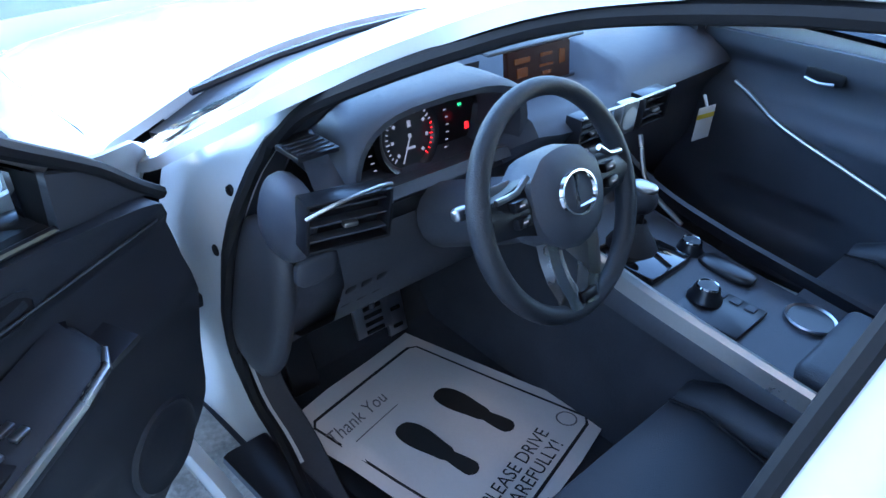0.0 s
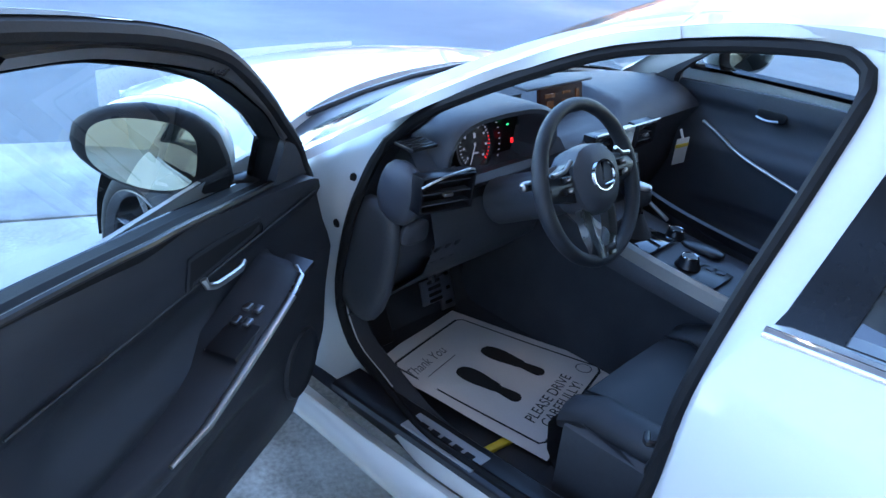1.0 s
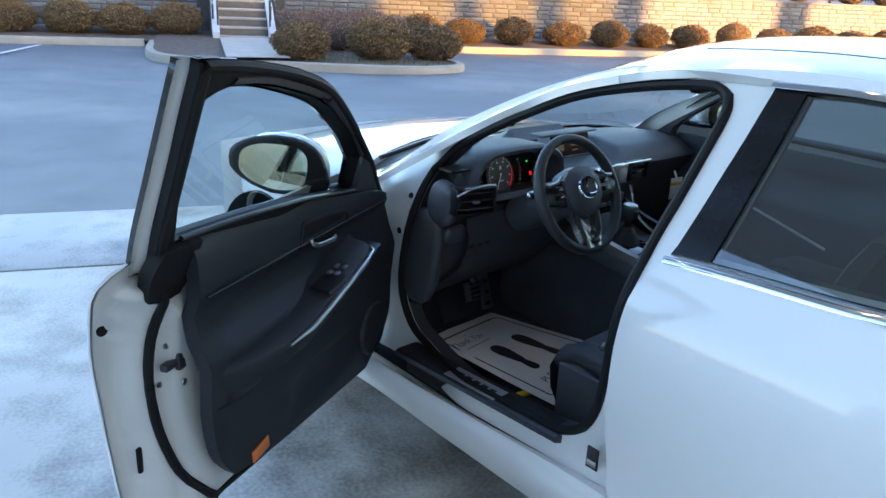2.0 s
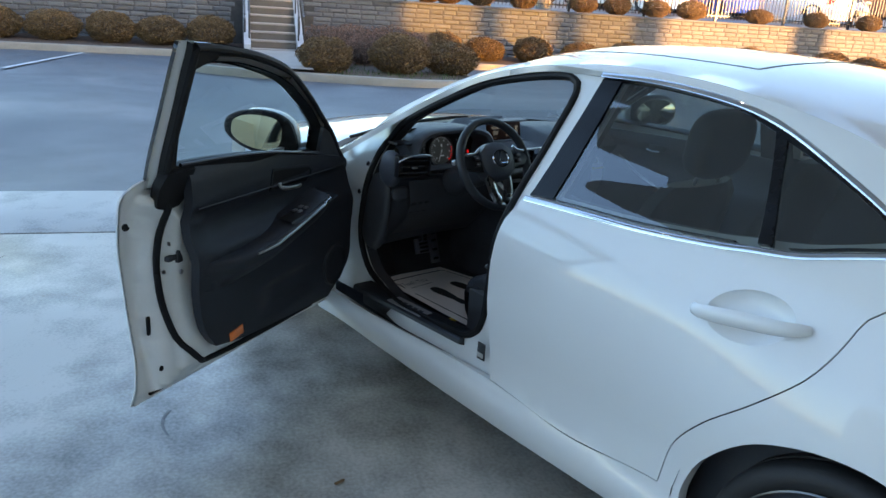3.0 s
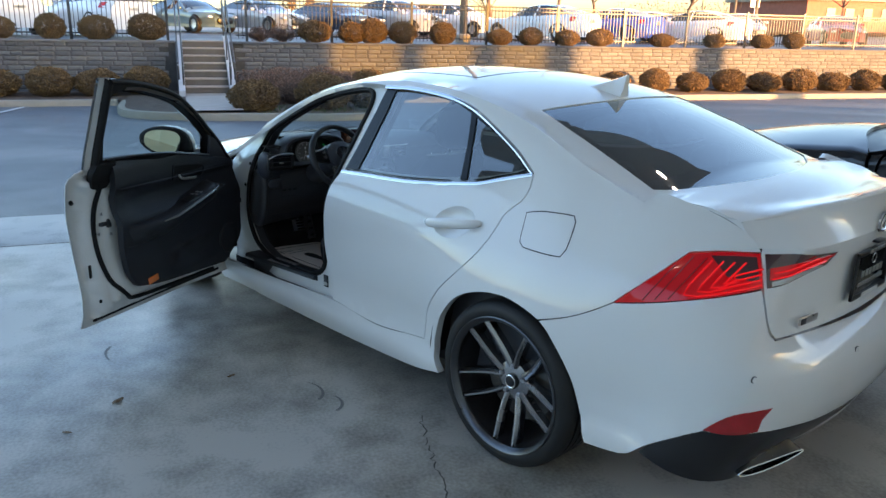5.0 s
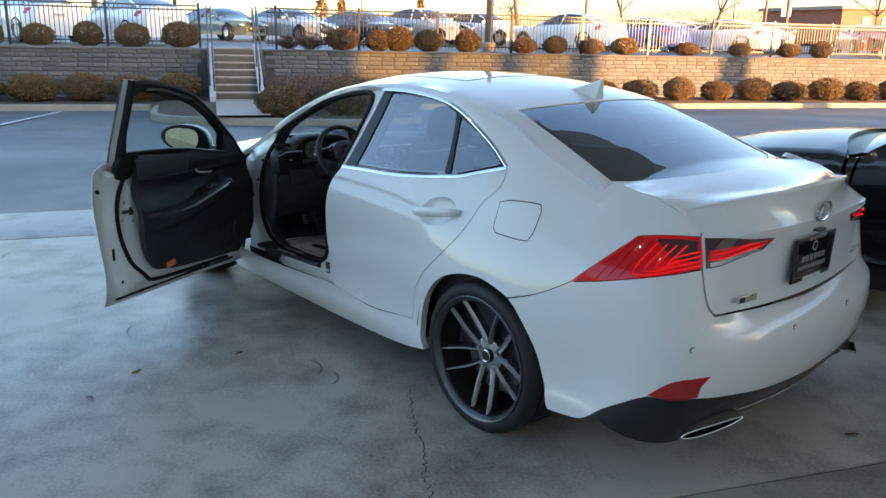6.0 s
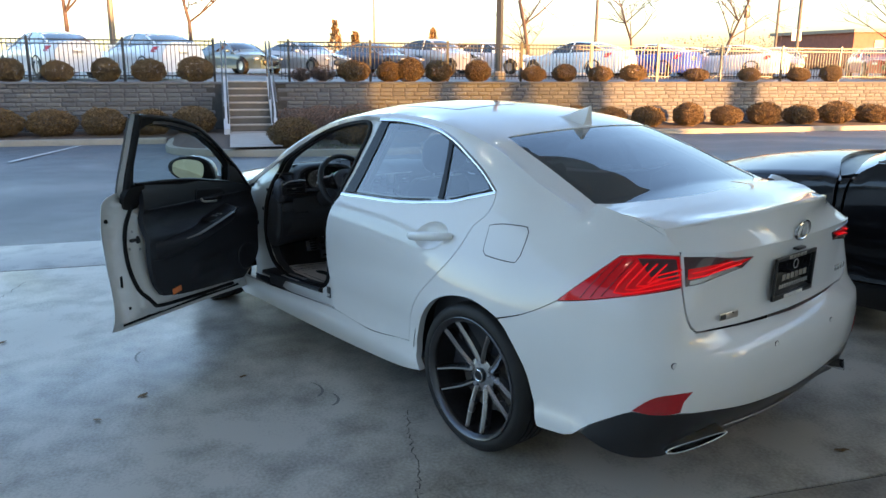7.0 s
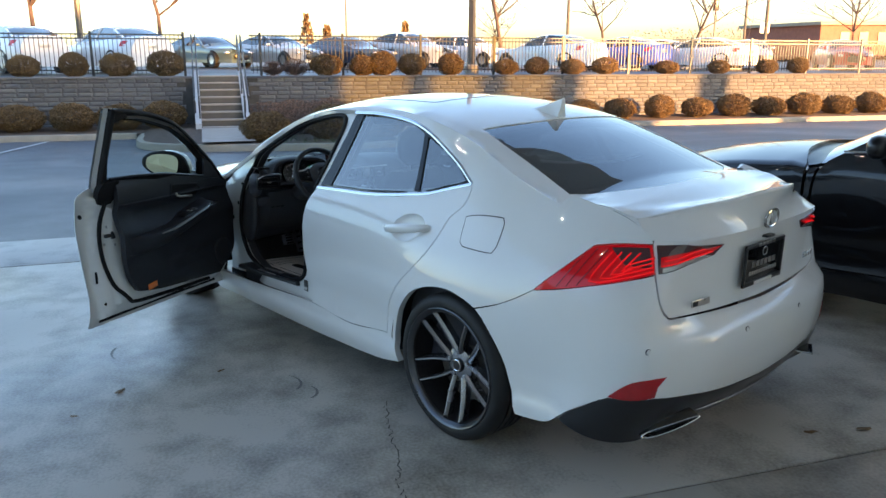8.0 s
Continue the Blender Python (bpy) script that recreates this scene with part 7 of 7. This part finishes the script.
def parked_car(label, paint, at, tall=1.0, stretch=1.0, kind_="car"):
    root = thing("parked_car", label, kind_, "cars in the upper lot")
    def P(x, y, z):
        return Vector((x * stretch, y, z * tall if z > .3 else z))
    st = [x / 20 for x in range(-18, 73, 3)]
    lower = []
    for x in st:
        belt = min(edge_z(x), .95 + .10 * max(0, (1.0 - x)) * .6 if x < 1 else .95 - .02 * (x - 1))
        e = edge_z(x)
        prof_ = [.2, .3, .45, .6, .72, .82, min(belt, e) - .02, min(belt, e)]
        taper = 1 if x > -.5 else 1 - .9 * (x + .5) ** 2
        half_ = [P(x, side_y(x, z) * taper, z) for z in prof_]
        if e <= belt + .03 or x > 2.36 or x < -.42:
            yy = half_[-1].y
            crest = [P(x, yy * k, TOP_Z(x) - CROWN(x) * (yy * k) ** 2) for k in (.85, .5, 0)]
        else:
            crest = [P(x, half_[-1].y * k, belt + .005) for k in (.98, .5, 0)]
        row = half_ + crest
        lower.append(row + [Vector((p.x, -p.y, p.z)) for p in row[-2::-1]])
    body = part("body", loft(lower, caps=True), paint, root)
    cabin = []
    for x in [k / 20 for k in range(-9, 47, 2)]:
        e = edge_z(x)
        belt = .95 + .06 * max(0, (1.0 - x)) if x < 1 else .95 - .02 * (x - 1)
        belt = min(belt, e - .005)
        row = [P(x, side_y(x, belt), belt), P(x, side_y(x, (belt + e) / 2), (belt + e) / 2), P(x, side_y(x, e), e)] + [P(x, side_y(x, e) * k, TOP_Z(x) - CROWN(x) * (side_y(x, e) * k) ** 2) for k in (.6, 0)]
        cabin.append(row + [Vector((p.x, -p.y, p.z)) for p in row[-2::-1]])
    part("glasshouse", loft(cabin), WINDOW, root)
    rf = ring([(x, edge_y(x) - .0) for x in (.2, .6, 1.0, 1.46)], [(1.46, edge_y(1.46)), (1.5, 0), (1.46, -edge_y(1.46))], [(x, -edge_y(x)) for x in (1.46, 1.0, .6, .2)], [(.2, -edge_y(.2)), (.14, 0), (.2, edge_y(.2))])
    panel("roof", rf, lambda x, y: P(*(top(x, y) + Vector((0, 0, .006)))), paint, root, thick=.02, step=.15, out=OUT_UP)
    for s in (1, -1):
        F = (lambda f: f) if s == 1 else flip
        for xs in ([(1.46, edge_z(1.46)), (1.8, edge_z(1.8)), (2.1, edge_z(2.1)), (2.36, edge_z(2.36))], [(.2, edge_z(.2)), (-.1, edge_z(-.1)), (-.42, edge_z(-.42))], [(1.12, .95), (1.06, 1.33)]):
            part("pillar", tube([P(*(F(shell)(x, z))) for x, z in xs], .035, 6), paint, root)
        part("tail_lamp", loft([[P(*(F(shell)(u, z))) + Vector((-.012, s * .012, 0)) for u in (-.44, -.5, -.65, -.8, -.95, -1.15)] for z in (.78, .86, .94)]), LAMP_FAR, root)
        part("head_lamp", turned(blob((0, 0, 0), .10, .16, .06, 3), Matrix.Translation(P(3.46, s * .52, .64))), HEAD, root)
        part("door_mirror", turned(blob((0, 0, 0), .05, .1, .06, 3), Matrix.Translation(P(1.95, s * .90, .98))), paint, root)
        for x in (0, 2.8):
            part("tyre", turned(lathe([(.18, -.11), (.30, -.11), (.32, -.08), (.32, .08), (.30, .11), (.18, .11)], 24), Matrix.Translation((x * stretch, s * .76, .32))), TYRE, root)
            part("rim", turned(lathe([(0, .085), (.08, .09), (.19, .095), (.22, .105), (.225, .09)], 20), Matrix.Translation((x * stretch, s * .76, .32)) @ Matrix.Rotation(0 if s > 0 else math.pi, 4, "Z")), STEEL, root)
            arch_ = [Vector((x * stretch + .37 * math.cos(t), s * .70, .32 + .36 * math.sin(t))) for t in [math.pi * k / 12 for k in range(13)]]
            part("wheel_arch", loft([arch_, [Vector((p.x, s * (side_y(min(max(x, 0), 2.8), .5) + .006), p.z)) for p in arch_], [Vector(((p.x - x * stretch) * .86 + x * stretch, s * (side_y(min(max(x, 0), 2.8), .5) + .007), (p.z - .32) * .86 + .32)) for p in arch_]]), RUBBER, root)
    part("number_plate", turned(box(-.01, .01, -.15, .15, -.07, .07, .004), Matrix.Translation(P(-.905, 0, .80))), SILVER, root)
    part("grille", turned(blob((0, 0, 0), .06, .35, .14, 3), Matrix.Translation(P(3.66, 0, .48))), SATIN, root)
    root.matrix_basis = at
    return root


def car_paint(name, c, metal=.0):
    return material(name, c, .3, metal=metal, vary=.02, coat=1.0)


CARS = [("white sedan parked with its tail to the fence", (.78, .78, .78), 23.9, 7.1, 32, 1.0, 1.0), ("white sedan parked with its tail to the fence", (.78, .78, .78), 23.9, 4.2, 32, 1.0, 1.0),
        ("grey-green sedan parked with its nose to the stairs", (.10, .14, .14), 31.5, 1.25, 212, .92, 1.0), ("silver sedan parked nose to the fence", (.45, .46, .47), 31.0, -1.5, 212, .94, 1.0),
        ("dark blue sedan parked nose to the fence", (.03, .045, .08), 31.0, -4.6, 212, .93, 1.0), ("silver sport utility wagon parked nose to the fence", (.45, .46, .47), 31.0, -7.3, 212, 1.07, 1.0),
        ("white sport utility wagon parked nose to the fence", (.75, .75, .75), 31.0, -10.0, 212, .98, 1.0), ("white sedan parked with its tail to the fence", (.78, .78, .78), 25.6, -11.4, 30, .97, 1.0),
        ("bright blue hatchback in the upper lot", (.03, .08, .42), 27.0, -15.2, 28, .95, .95), ("white sport utility wagon in the upper lot", (.76, .76, .76), 25.6, -18.2, 30, .93, 1.0),
        ("white sedan parked with its tail to the fence", (.78, .78, .78), 33.5, -21.0, 28, .95, 1.0), ("dark red sedan in the upper lot", (.20, .02, .02), 25.5, -25.6, 150, .92, 1.0), ("silver sedan in the upper lot", (.4, .4, .42), 26.5, -21.4, 150, .92, 1.0),
        ("dark sedan farther back in the upper lot", (.05, .05, .06), 36, -9.0, 95, 1.05, 1.0), ("white sedan farther back in the upper lot", (.7, .7, .7), 36, -17.0, 95, 1.1, 1.0)]
for i, (label, c, d, a, turn, tall, st_) in enumerate(CARS):
    parked_car(label, car_paint("car paint " + label.split()[0] + " " * (i % 3), c, .0 if c[0] > .6 else .3), FAR @ Matrix.Translation((d, a, UPPER + (.08 if d > 28 else .03))) @ Matrix.Rotation(radians(turn), 4, "Z") @ Matrix.Translation((-1.4, 0, 0)), tall, st_)

# the black car beside the sedan: same skin, taller, with its own panels
BLACK_PAINT = material("glossy black car paint", (.003, .003, .004), .3, vary=.02, coat=.7, spec=.2)
dark_car = thing("black_car", "glossy black car parked beside the white sedan", "car")
for side in (1, -1):
    F = (lambda f: f) if side == 1 else flip
    panel("body_side", BODY, F(shell), BLACK_PAINT, dark_car, thick=.02, step=.07, holes=[shrink(HOLE, -.002)])
    panel("front_door", shrink(pdoor_ring, .003), F(shell), BLACK_PAINT, dark_car, thick=.02, step=.06)
    panel("rear_door", shrink(REAR_DOOR, .003), F(shell), BLACK_PAINT, dark_car, thick=.02, step=.06)
    panel("front_wing", wing, F(shell), BLACK_PAINT, dark_car, thick=.02, step=.06)
    for o in (pring, frame_ring):
        panel("side_window", shrink(o, .004), F(inset(.008)), WINDOW, dark_car, thick=.01, step=.07)
    part("window_trim", tube([F(shell)(q[0], q[1]) + Vector((0, side * .004, 0)) for q in spline([(2.2, .93), (1.6, .945), (1.14, .944)] + BELT[1:], .08)], .006, 6), CHROME, dark_car)
    part("door_handle", tube(spline([F(shell)(1.42, .82) + Vector((0, side * .004, 0)), F(shell)(1.36, .825) + Vector((0, side * .03, 0)), F(shell)(1.26, .835) + Vector((0, side * .03, 0)), F(shell)(1.21, .84) + Vector((0, side * .004, 0))], .03), .011, 8), CHROME, dark_car)
    part("head_lamp", turned(blob((0, 0, 0), .12, .13, .05, 3), Matrix.Translation((3.42, side * .56, .62))), HEAD, dark_car)
    part("mirror_shell", turned(blob((.045, 0, 0), .05, .10, .062, 2.5), Matrix.Translation((1.93, side * .86, .98))), BLACK_PAINT, dark_car)
    part("mirror_foot", tube([(2.03, side * .70, .945), (1.97, side * .80, .945)], .02, 8), BLACK_PAINT, dark_car)
    part("tyre", turned(lathe([(.18, -.11), (.30, -.11), (.32, -.08), (.32, .08), (.30, .11), (.18, .11)], 32), Matrix.Translation((2.8, side * .75, .32))), TYRE, dark_car)
    part("rim", turned(lathe([(0, .05), (.06, .06), (.10, .03), (.17, .05), (.205, .09), (.215, .08)], 24), Matrix.Translation((2.8, side * .75, .32)) @ Matrix.Rotation(0 if side > 0 else math.pi, 4, "Z")), BARREL, dark_car)
    pts = [(2.8 + .405 * math.cos(a_), .31 + .375 * math.sin(a_)) for a_ in [math.pi * (-.12 + 1.24 * k / 20) for k in range(21)]]
    part("wheel_housing", loft([[Vector((px, side * y, pz)) for px, pz in pts] for y in (.835, .50)]), RUBBER, dark_car)
panel("bonnet", bonnet, top, BLACK_PAINT, dark_car, thick=.02, step=.07, out=OUT_UP)
panel("cowl", cowl, lift(top, -.022), SATIN, dark_car, thick=.02, step=.06, out=OUT_UP)
panel("windscreen", screen, lift(top, -.006), WINDOW, dark_car, thick=.005, step=.08, out=OUT_UP)
panel("roof", roof_out, top, BLACK_PAINT, dark_car, thick=.02, step=.08, out=OUT_UP)
panel("rear_glass", rear_glass, lift(top, -.004), WINDOW, dark_car, thick=.01, step=.08, out=OUT_UP)
panel("boot_lid", deck_ring, deck, BLACK_PAINT, dark_car, thick=.01, step=.06, out=OUT_UP)
panel("rear_bumper", ring([(-.17, .25), (-.17, .62), (-.40, .74), (-.80, .95)], [(-.80, .95), (-1.5, .95), (-2.2, .95)], [(-2.2, .95), (-2.6, .74), (-2.83, .62), (-2.83, .25)], [(-2.83, .25), (-1.5, .25), (-.17, .25)]), shell, BLACK_PAINT, dark_car, thick=.02, step=.06, out=OUT_WRAP)
part("nose", loft([[Vector((3.6 + .12 * (1 - (y / .8) ** 2), y, z)) for y in (-.6, -.4, -.2, 0, .2, .4, .6)] for z in (.2, .35, .5, .62, .70)]), BLACK_PAINT, dark_car)
part("underbody", box(-.8, 3.5, -.72, .72, .18, .30, .02), RUBBER, dark_car)
dark_car.matrix_basis = Matrix.Translation((-2.86, -2.70, 0)) @ Matrix.Diagonal((1.14, 1, 1.10, 1))


# bare trees and poles
def bare_tree(at, height, seed, spread=.8):
    r = random.Random(seed)
    root = thing("bare_tree", "leafless deciduous tree standing behind the lot", "tree", "trees behind the lot")
    bits = []

    def grow(p, d, length, rad, level):
        pts, rads = [p], [rad]
        q, v = p.copy(), d.copy()
        for k in range(4):
            v = (v + Vector((r.gauss(0, .12), r.gauss(0, .12), r.gauss(.03, .06)))).normalized()
            q = q + v * length / 4
            pts.append(q.copy())
            rads.append(rad * (1 - .14 * (k + 1)))
            if level and k > 0:
                for _ in range(3 if level == 3 else 2):
                    side_ = Vector((r.gauss(0, 1), r.gauss(0, 1), r.gauss(.2, .4))).normalized()
                    grow(q, (v * .6 + side_ * spread).normalized(), length * r.uniform(.45, .7), rad * .45, level - 1)
        bits.append((pts, rads, level))
    grow(Vector((0, 0, 0)), Vector((0, 0, 1)), height * .40, height * .0095, 3)
    trunk = [tube(p, w, 8) for p, w, l in bits if l == 3]
    limbs = [tube(p, w, 5) for p, w, l in bits if l == 2]
    twigs = [tube(p, [max(x, .006) for x in w], 3) for p, w, l in bits if l < 2]
    part("trunk", joined(*trunk), BARK, root)
    part("crown", joined(*limbs), BARK, root)
    part("spray", joined(*twigs), BARK, root)
    root.matrix_basis = at
    return root


for d, a, h, s in ((32, 7.72, 12, 1), (32, 3.26, 11, 2), (34, -12.8, 12, 3), (33, -17.9, 8.5, 4), (36, -24.8, 10, 5), (40, -39.9, 11, 6), (52, -20.0, 8, 8)):
    bare_tree(FAR @ Matrix.Translation((d, a, UPPER + .05)), h, s)
for d, a, h, r, lab in ((30, 5.96, 9, .12, "leaning wooden pole"), (21.8, -6.94, 8, .13, "square bronze lamp pole"), (40, -6.03, 8, .05, "thin pale pole"), (31, -14.83, 9, .08, "wooden utility pole"), (38, -29.94, 9, .08, "bronze lamp pole"), (36, -29.85, 9, .10, "bronze lamp pole")):
    pl = thing("lamp_pole", lab + " in the upper lot", "pole")
    part("shaft", tube([(0, 0, 0), (0, 0, h)], [r, r * .8], 8 if r != .13 else 4), POLE, pl)
    part("base", lathe([(r * 1.8, 0), (r * 1.8, .25), (r * 1.2, .3)], 12, "Z"), KERB, pl)
    pl.matrix_basis = FAR @ Matrix.Translation((d, a, UPPER - .01))
sign = thing("street_sign", "small white sign on a post", "sign")
part("post", tube([(0, 0, 0), (0, 0, 2.6)], .03, 6), STEEL, sign)
part("board", box(-.02, .02, -.35, .35, 1.9, 2.6, .01), WHITE_TAG, sign)
sign.matrix_basis = SITE @ Matrix.Translation((40, -33.0, .88))
signal = thing("traffic_signal", "dark traffic signal hanging far off", "signal")
part("housing", box(-.15, .15, -.2, .2, 0, 1.0, .03), SATIN, signal)
part("mast", tube([(0, 0, -4.5), (0, 0, 2.0)], .08, 6), POLE, signal)
signal.matrix_basis = SITE @ Matrix.Translation((55, -40.0, 5.0))

# far woods, a brick building and hedges on the horizon
wv, wf = [], []
rw = random.Random(5)
for _ in range(16000):
    a = rw.uniform(-170, 60)
    h = 2.6 + 2.0 * noise.noise(Vector((a * .09, 0, 0))) + 1.2 * noise.noise(Vector((a * .5, 3, 0))) + (3 if -105 < a < -72 else 0) - (4 if a > 5 else 0)
    if h < 1.2:
        continue
    d = 120 + rw.uniform(-8, 8)
    z = rw.uniform(.1, 1) ** .7 * h
    s = rw.uniform(.05, .16)
    k = len(wv)
    c = Vector((d, a, z))
    n = Vector((rw.gauss(0, 1), rw.gauss(0, 1), rw.gauss(0, 1))).normalized()
    u = n.orthogonal().normalized()
    w = n.cross(u)
    wv += [c - u * s, c + w * s, c + u * s, c - w * s]
    wf.append((k, k + 1, k + 2, k + 3))
me = bpy.data.meshes.new("far_woods")
me.from_pydata(wv, [], wf)
g = part("far_woods", me, FAR_WOOD)
g.matrix_basis = SITE
tagged(g, "leafless brown woods along the horizon", "woods", kind="stuff")
hall = thing("far_building", "low red brick building far behind the lot", "building", at=SITE)
part("wall", box(80, 95, -92, -73.5, -1, 4.9), BRICK_FAR, hall)
part("roof", box(79.5, 95.5, -92.5, -73, 4.9, 5.3), KERB, hall)
for k in range(5):
    part("window", box(79.9, 80.1, -90 + 3 * k, -88.6 + 3 * k, 2.4, 4.0), WINDOW, hall)
for d, a, h in ((110, -13, 6.5), (111, -16, 5.0), (109, -27.0, 5.5)):
    tr = thing("evergreen_tree", "yellow-green conifer on the horizon", "tree")
    vv, ff = [], []
    for _ in range(420):
        t = rw.random()
        r_ = (1 - t) * 1.9 * rw.uniform(.5, 1.1)
        an = rw.uniform(0, 6.28)
        c = Vector((r_ * math.cos(an), r_ * math.sin(an), t * h))
        k = len(vv)
        vv += [c, c + Vector((rw.uniform(-.5, .5), rw.uniform(-.5, .5), -.3)), c + Vector((rw.uniform(-.5, .5), rw.uniform(-.5, .5), .4))]
        ff.append((k, k + 1, k + 2))
    me = bpy.data.meshes.new("crown")
    me.from_pydata(vv, [], ff)
    part("crown", me, LEAF, tr)
    part("trunk", tube([(0, 0, -1), (0, 0, h * .8)], [.25, .05], 6), BARK, tr)
    tr.matrix_basis = SITE @ Matrix.Translation((d, a, .6))

# recessed lamps in the soffit
DOWNLIGHT = glow_material("lit lamp lens", (1, .86, .66), 28)
for d in (-5.0, -2.6, -.2, 1.9):
    for a in (-5.5, -2.5, .5, 3.5):
        lampo = thing("ceiling_lamp", "small round lamp recessed in the white soffit", "lamp", "lamps in the soffit")
        part("trim_ring", lathe([(.035, .0), (.055, -.006), (.06, .004)], 20, "Z"), CEILING, lampo)
        part("lens", lathe([(0, -.001), (.035, -.001)], 16, "Z"), DOWNLIGHT, lampo)
        lampo.matrix_basis = SITE @ Matrix.Translation((d, a, 4.196))
# the canopy over the car and the building behind the camera
canopy = site_part("canopy", box(-8.5, 2.6, -7.4, 5.4, 4.2, 5.0, .02), CEILING, "white canopy soffit over the drive", "canopy", "structure")
site_part("building_wall", box(-22.6, -22, -28.7, 40, -.1, 12), BEIGE, "beige rendered building wall behind the drive", "wall")
site_part("building_roof", box(-34, -22, -28.7, 40, 11.5, 12), CEILING, "flat roof of the building behind the drive", "roof")
# unseen and added: piers and panes that break the sun into patches
wing = site_part("building_wing", box(-22.6, -22.0, -36.8, -28.7, 11.3, 12), BEIGE, "unseen screen of piers and panes added to pattern the sun on the bank wall", "wall")
for a, w in ((-36.47, .33), (-34.02, .23), (-31.70, .18), (-28.95, .25)):
    site_part("wing_pier", box(-22.6, -22.0, a - w, a + w, 0, 11.3), BEIGE, parent=wing)
for a, w in ((-35.2, .94), (-32.84, .95), (-30.36, 1.15)):
    site_part("wing_pane", box(-22.32, -22.30, a - w, a + w, 0, 11.3), SUN_PATCH_GLASS, parent=wing)
site_part("side_wall", box(-22, -2, 16.0, 16.4, 0, 5.0), BEIGE, "beige side wall beyond the drive", "wall")
# unseen pillar, added to cast the dark strip across the sunlit wall
site_part("sign_pillar", box(-10.3, -9.7, -34.3, -33.5, 0, 9.0, .02), BEIGE, "unseen tall pillar added to cast a strip of shade on the sunlit wall", "pillar")
for d, a in ((2.1, -7.0), (-8.0, 4.9), (-8.0, -7.0)):
    col = site_part("canopy_column", box(d - .25, d + .25, a - .25, a + .25, 0, 4.2, .02), BEIGE, "square beige canopy column", "column")
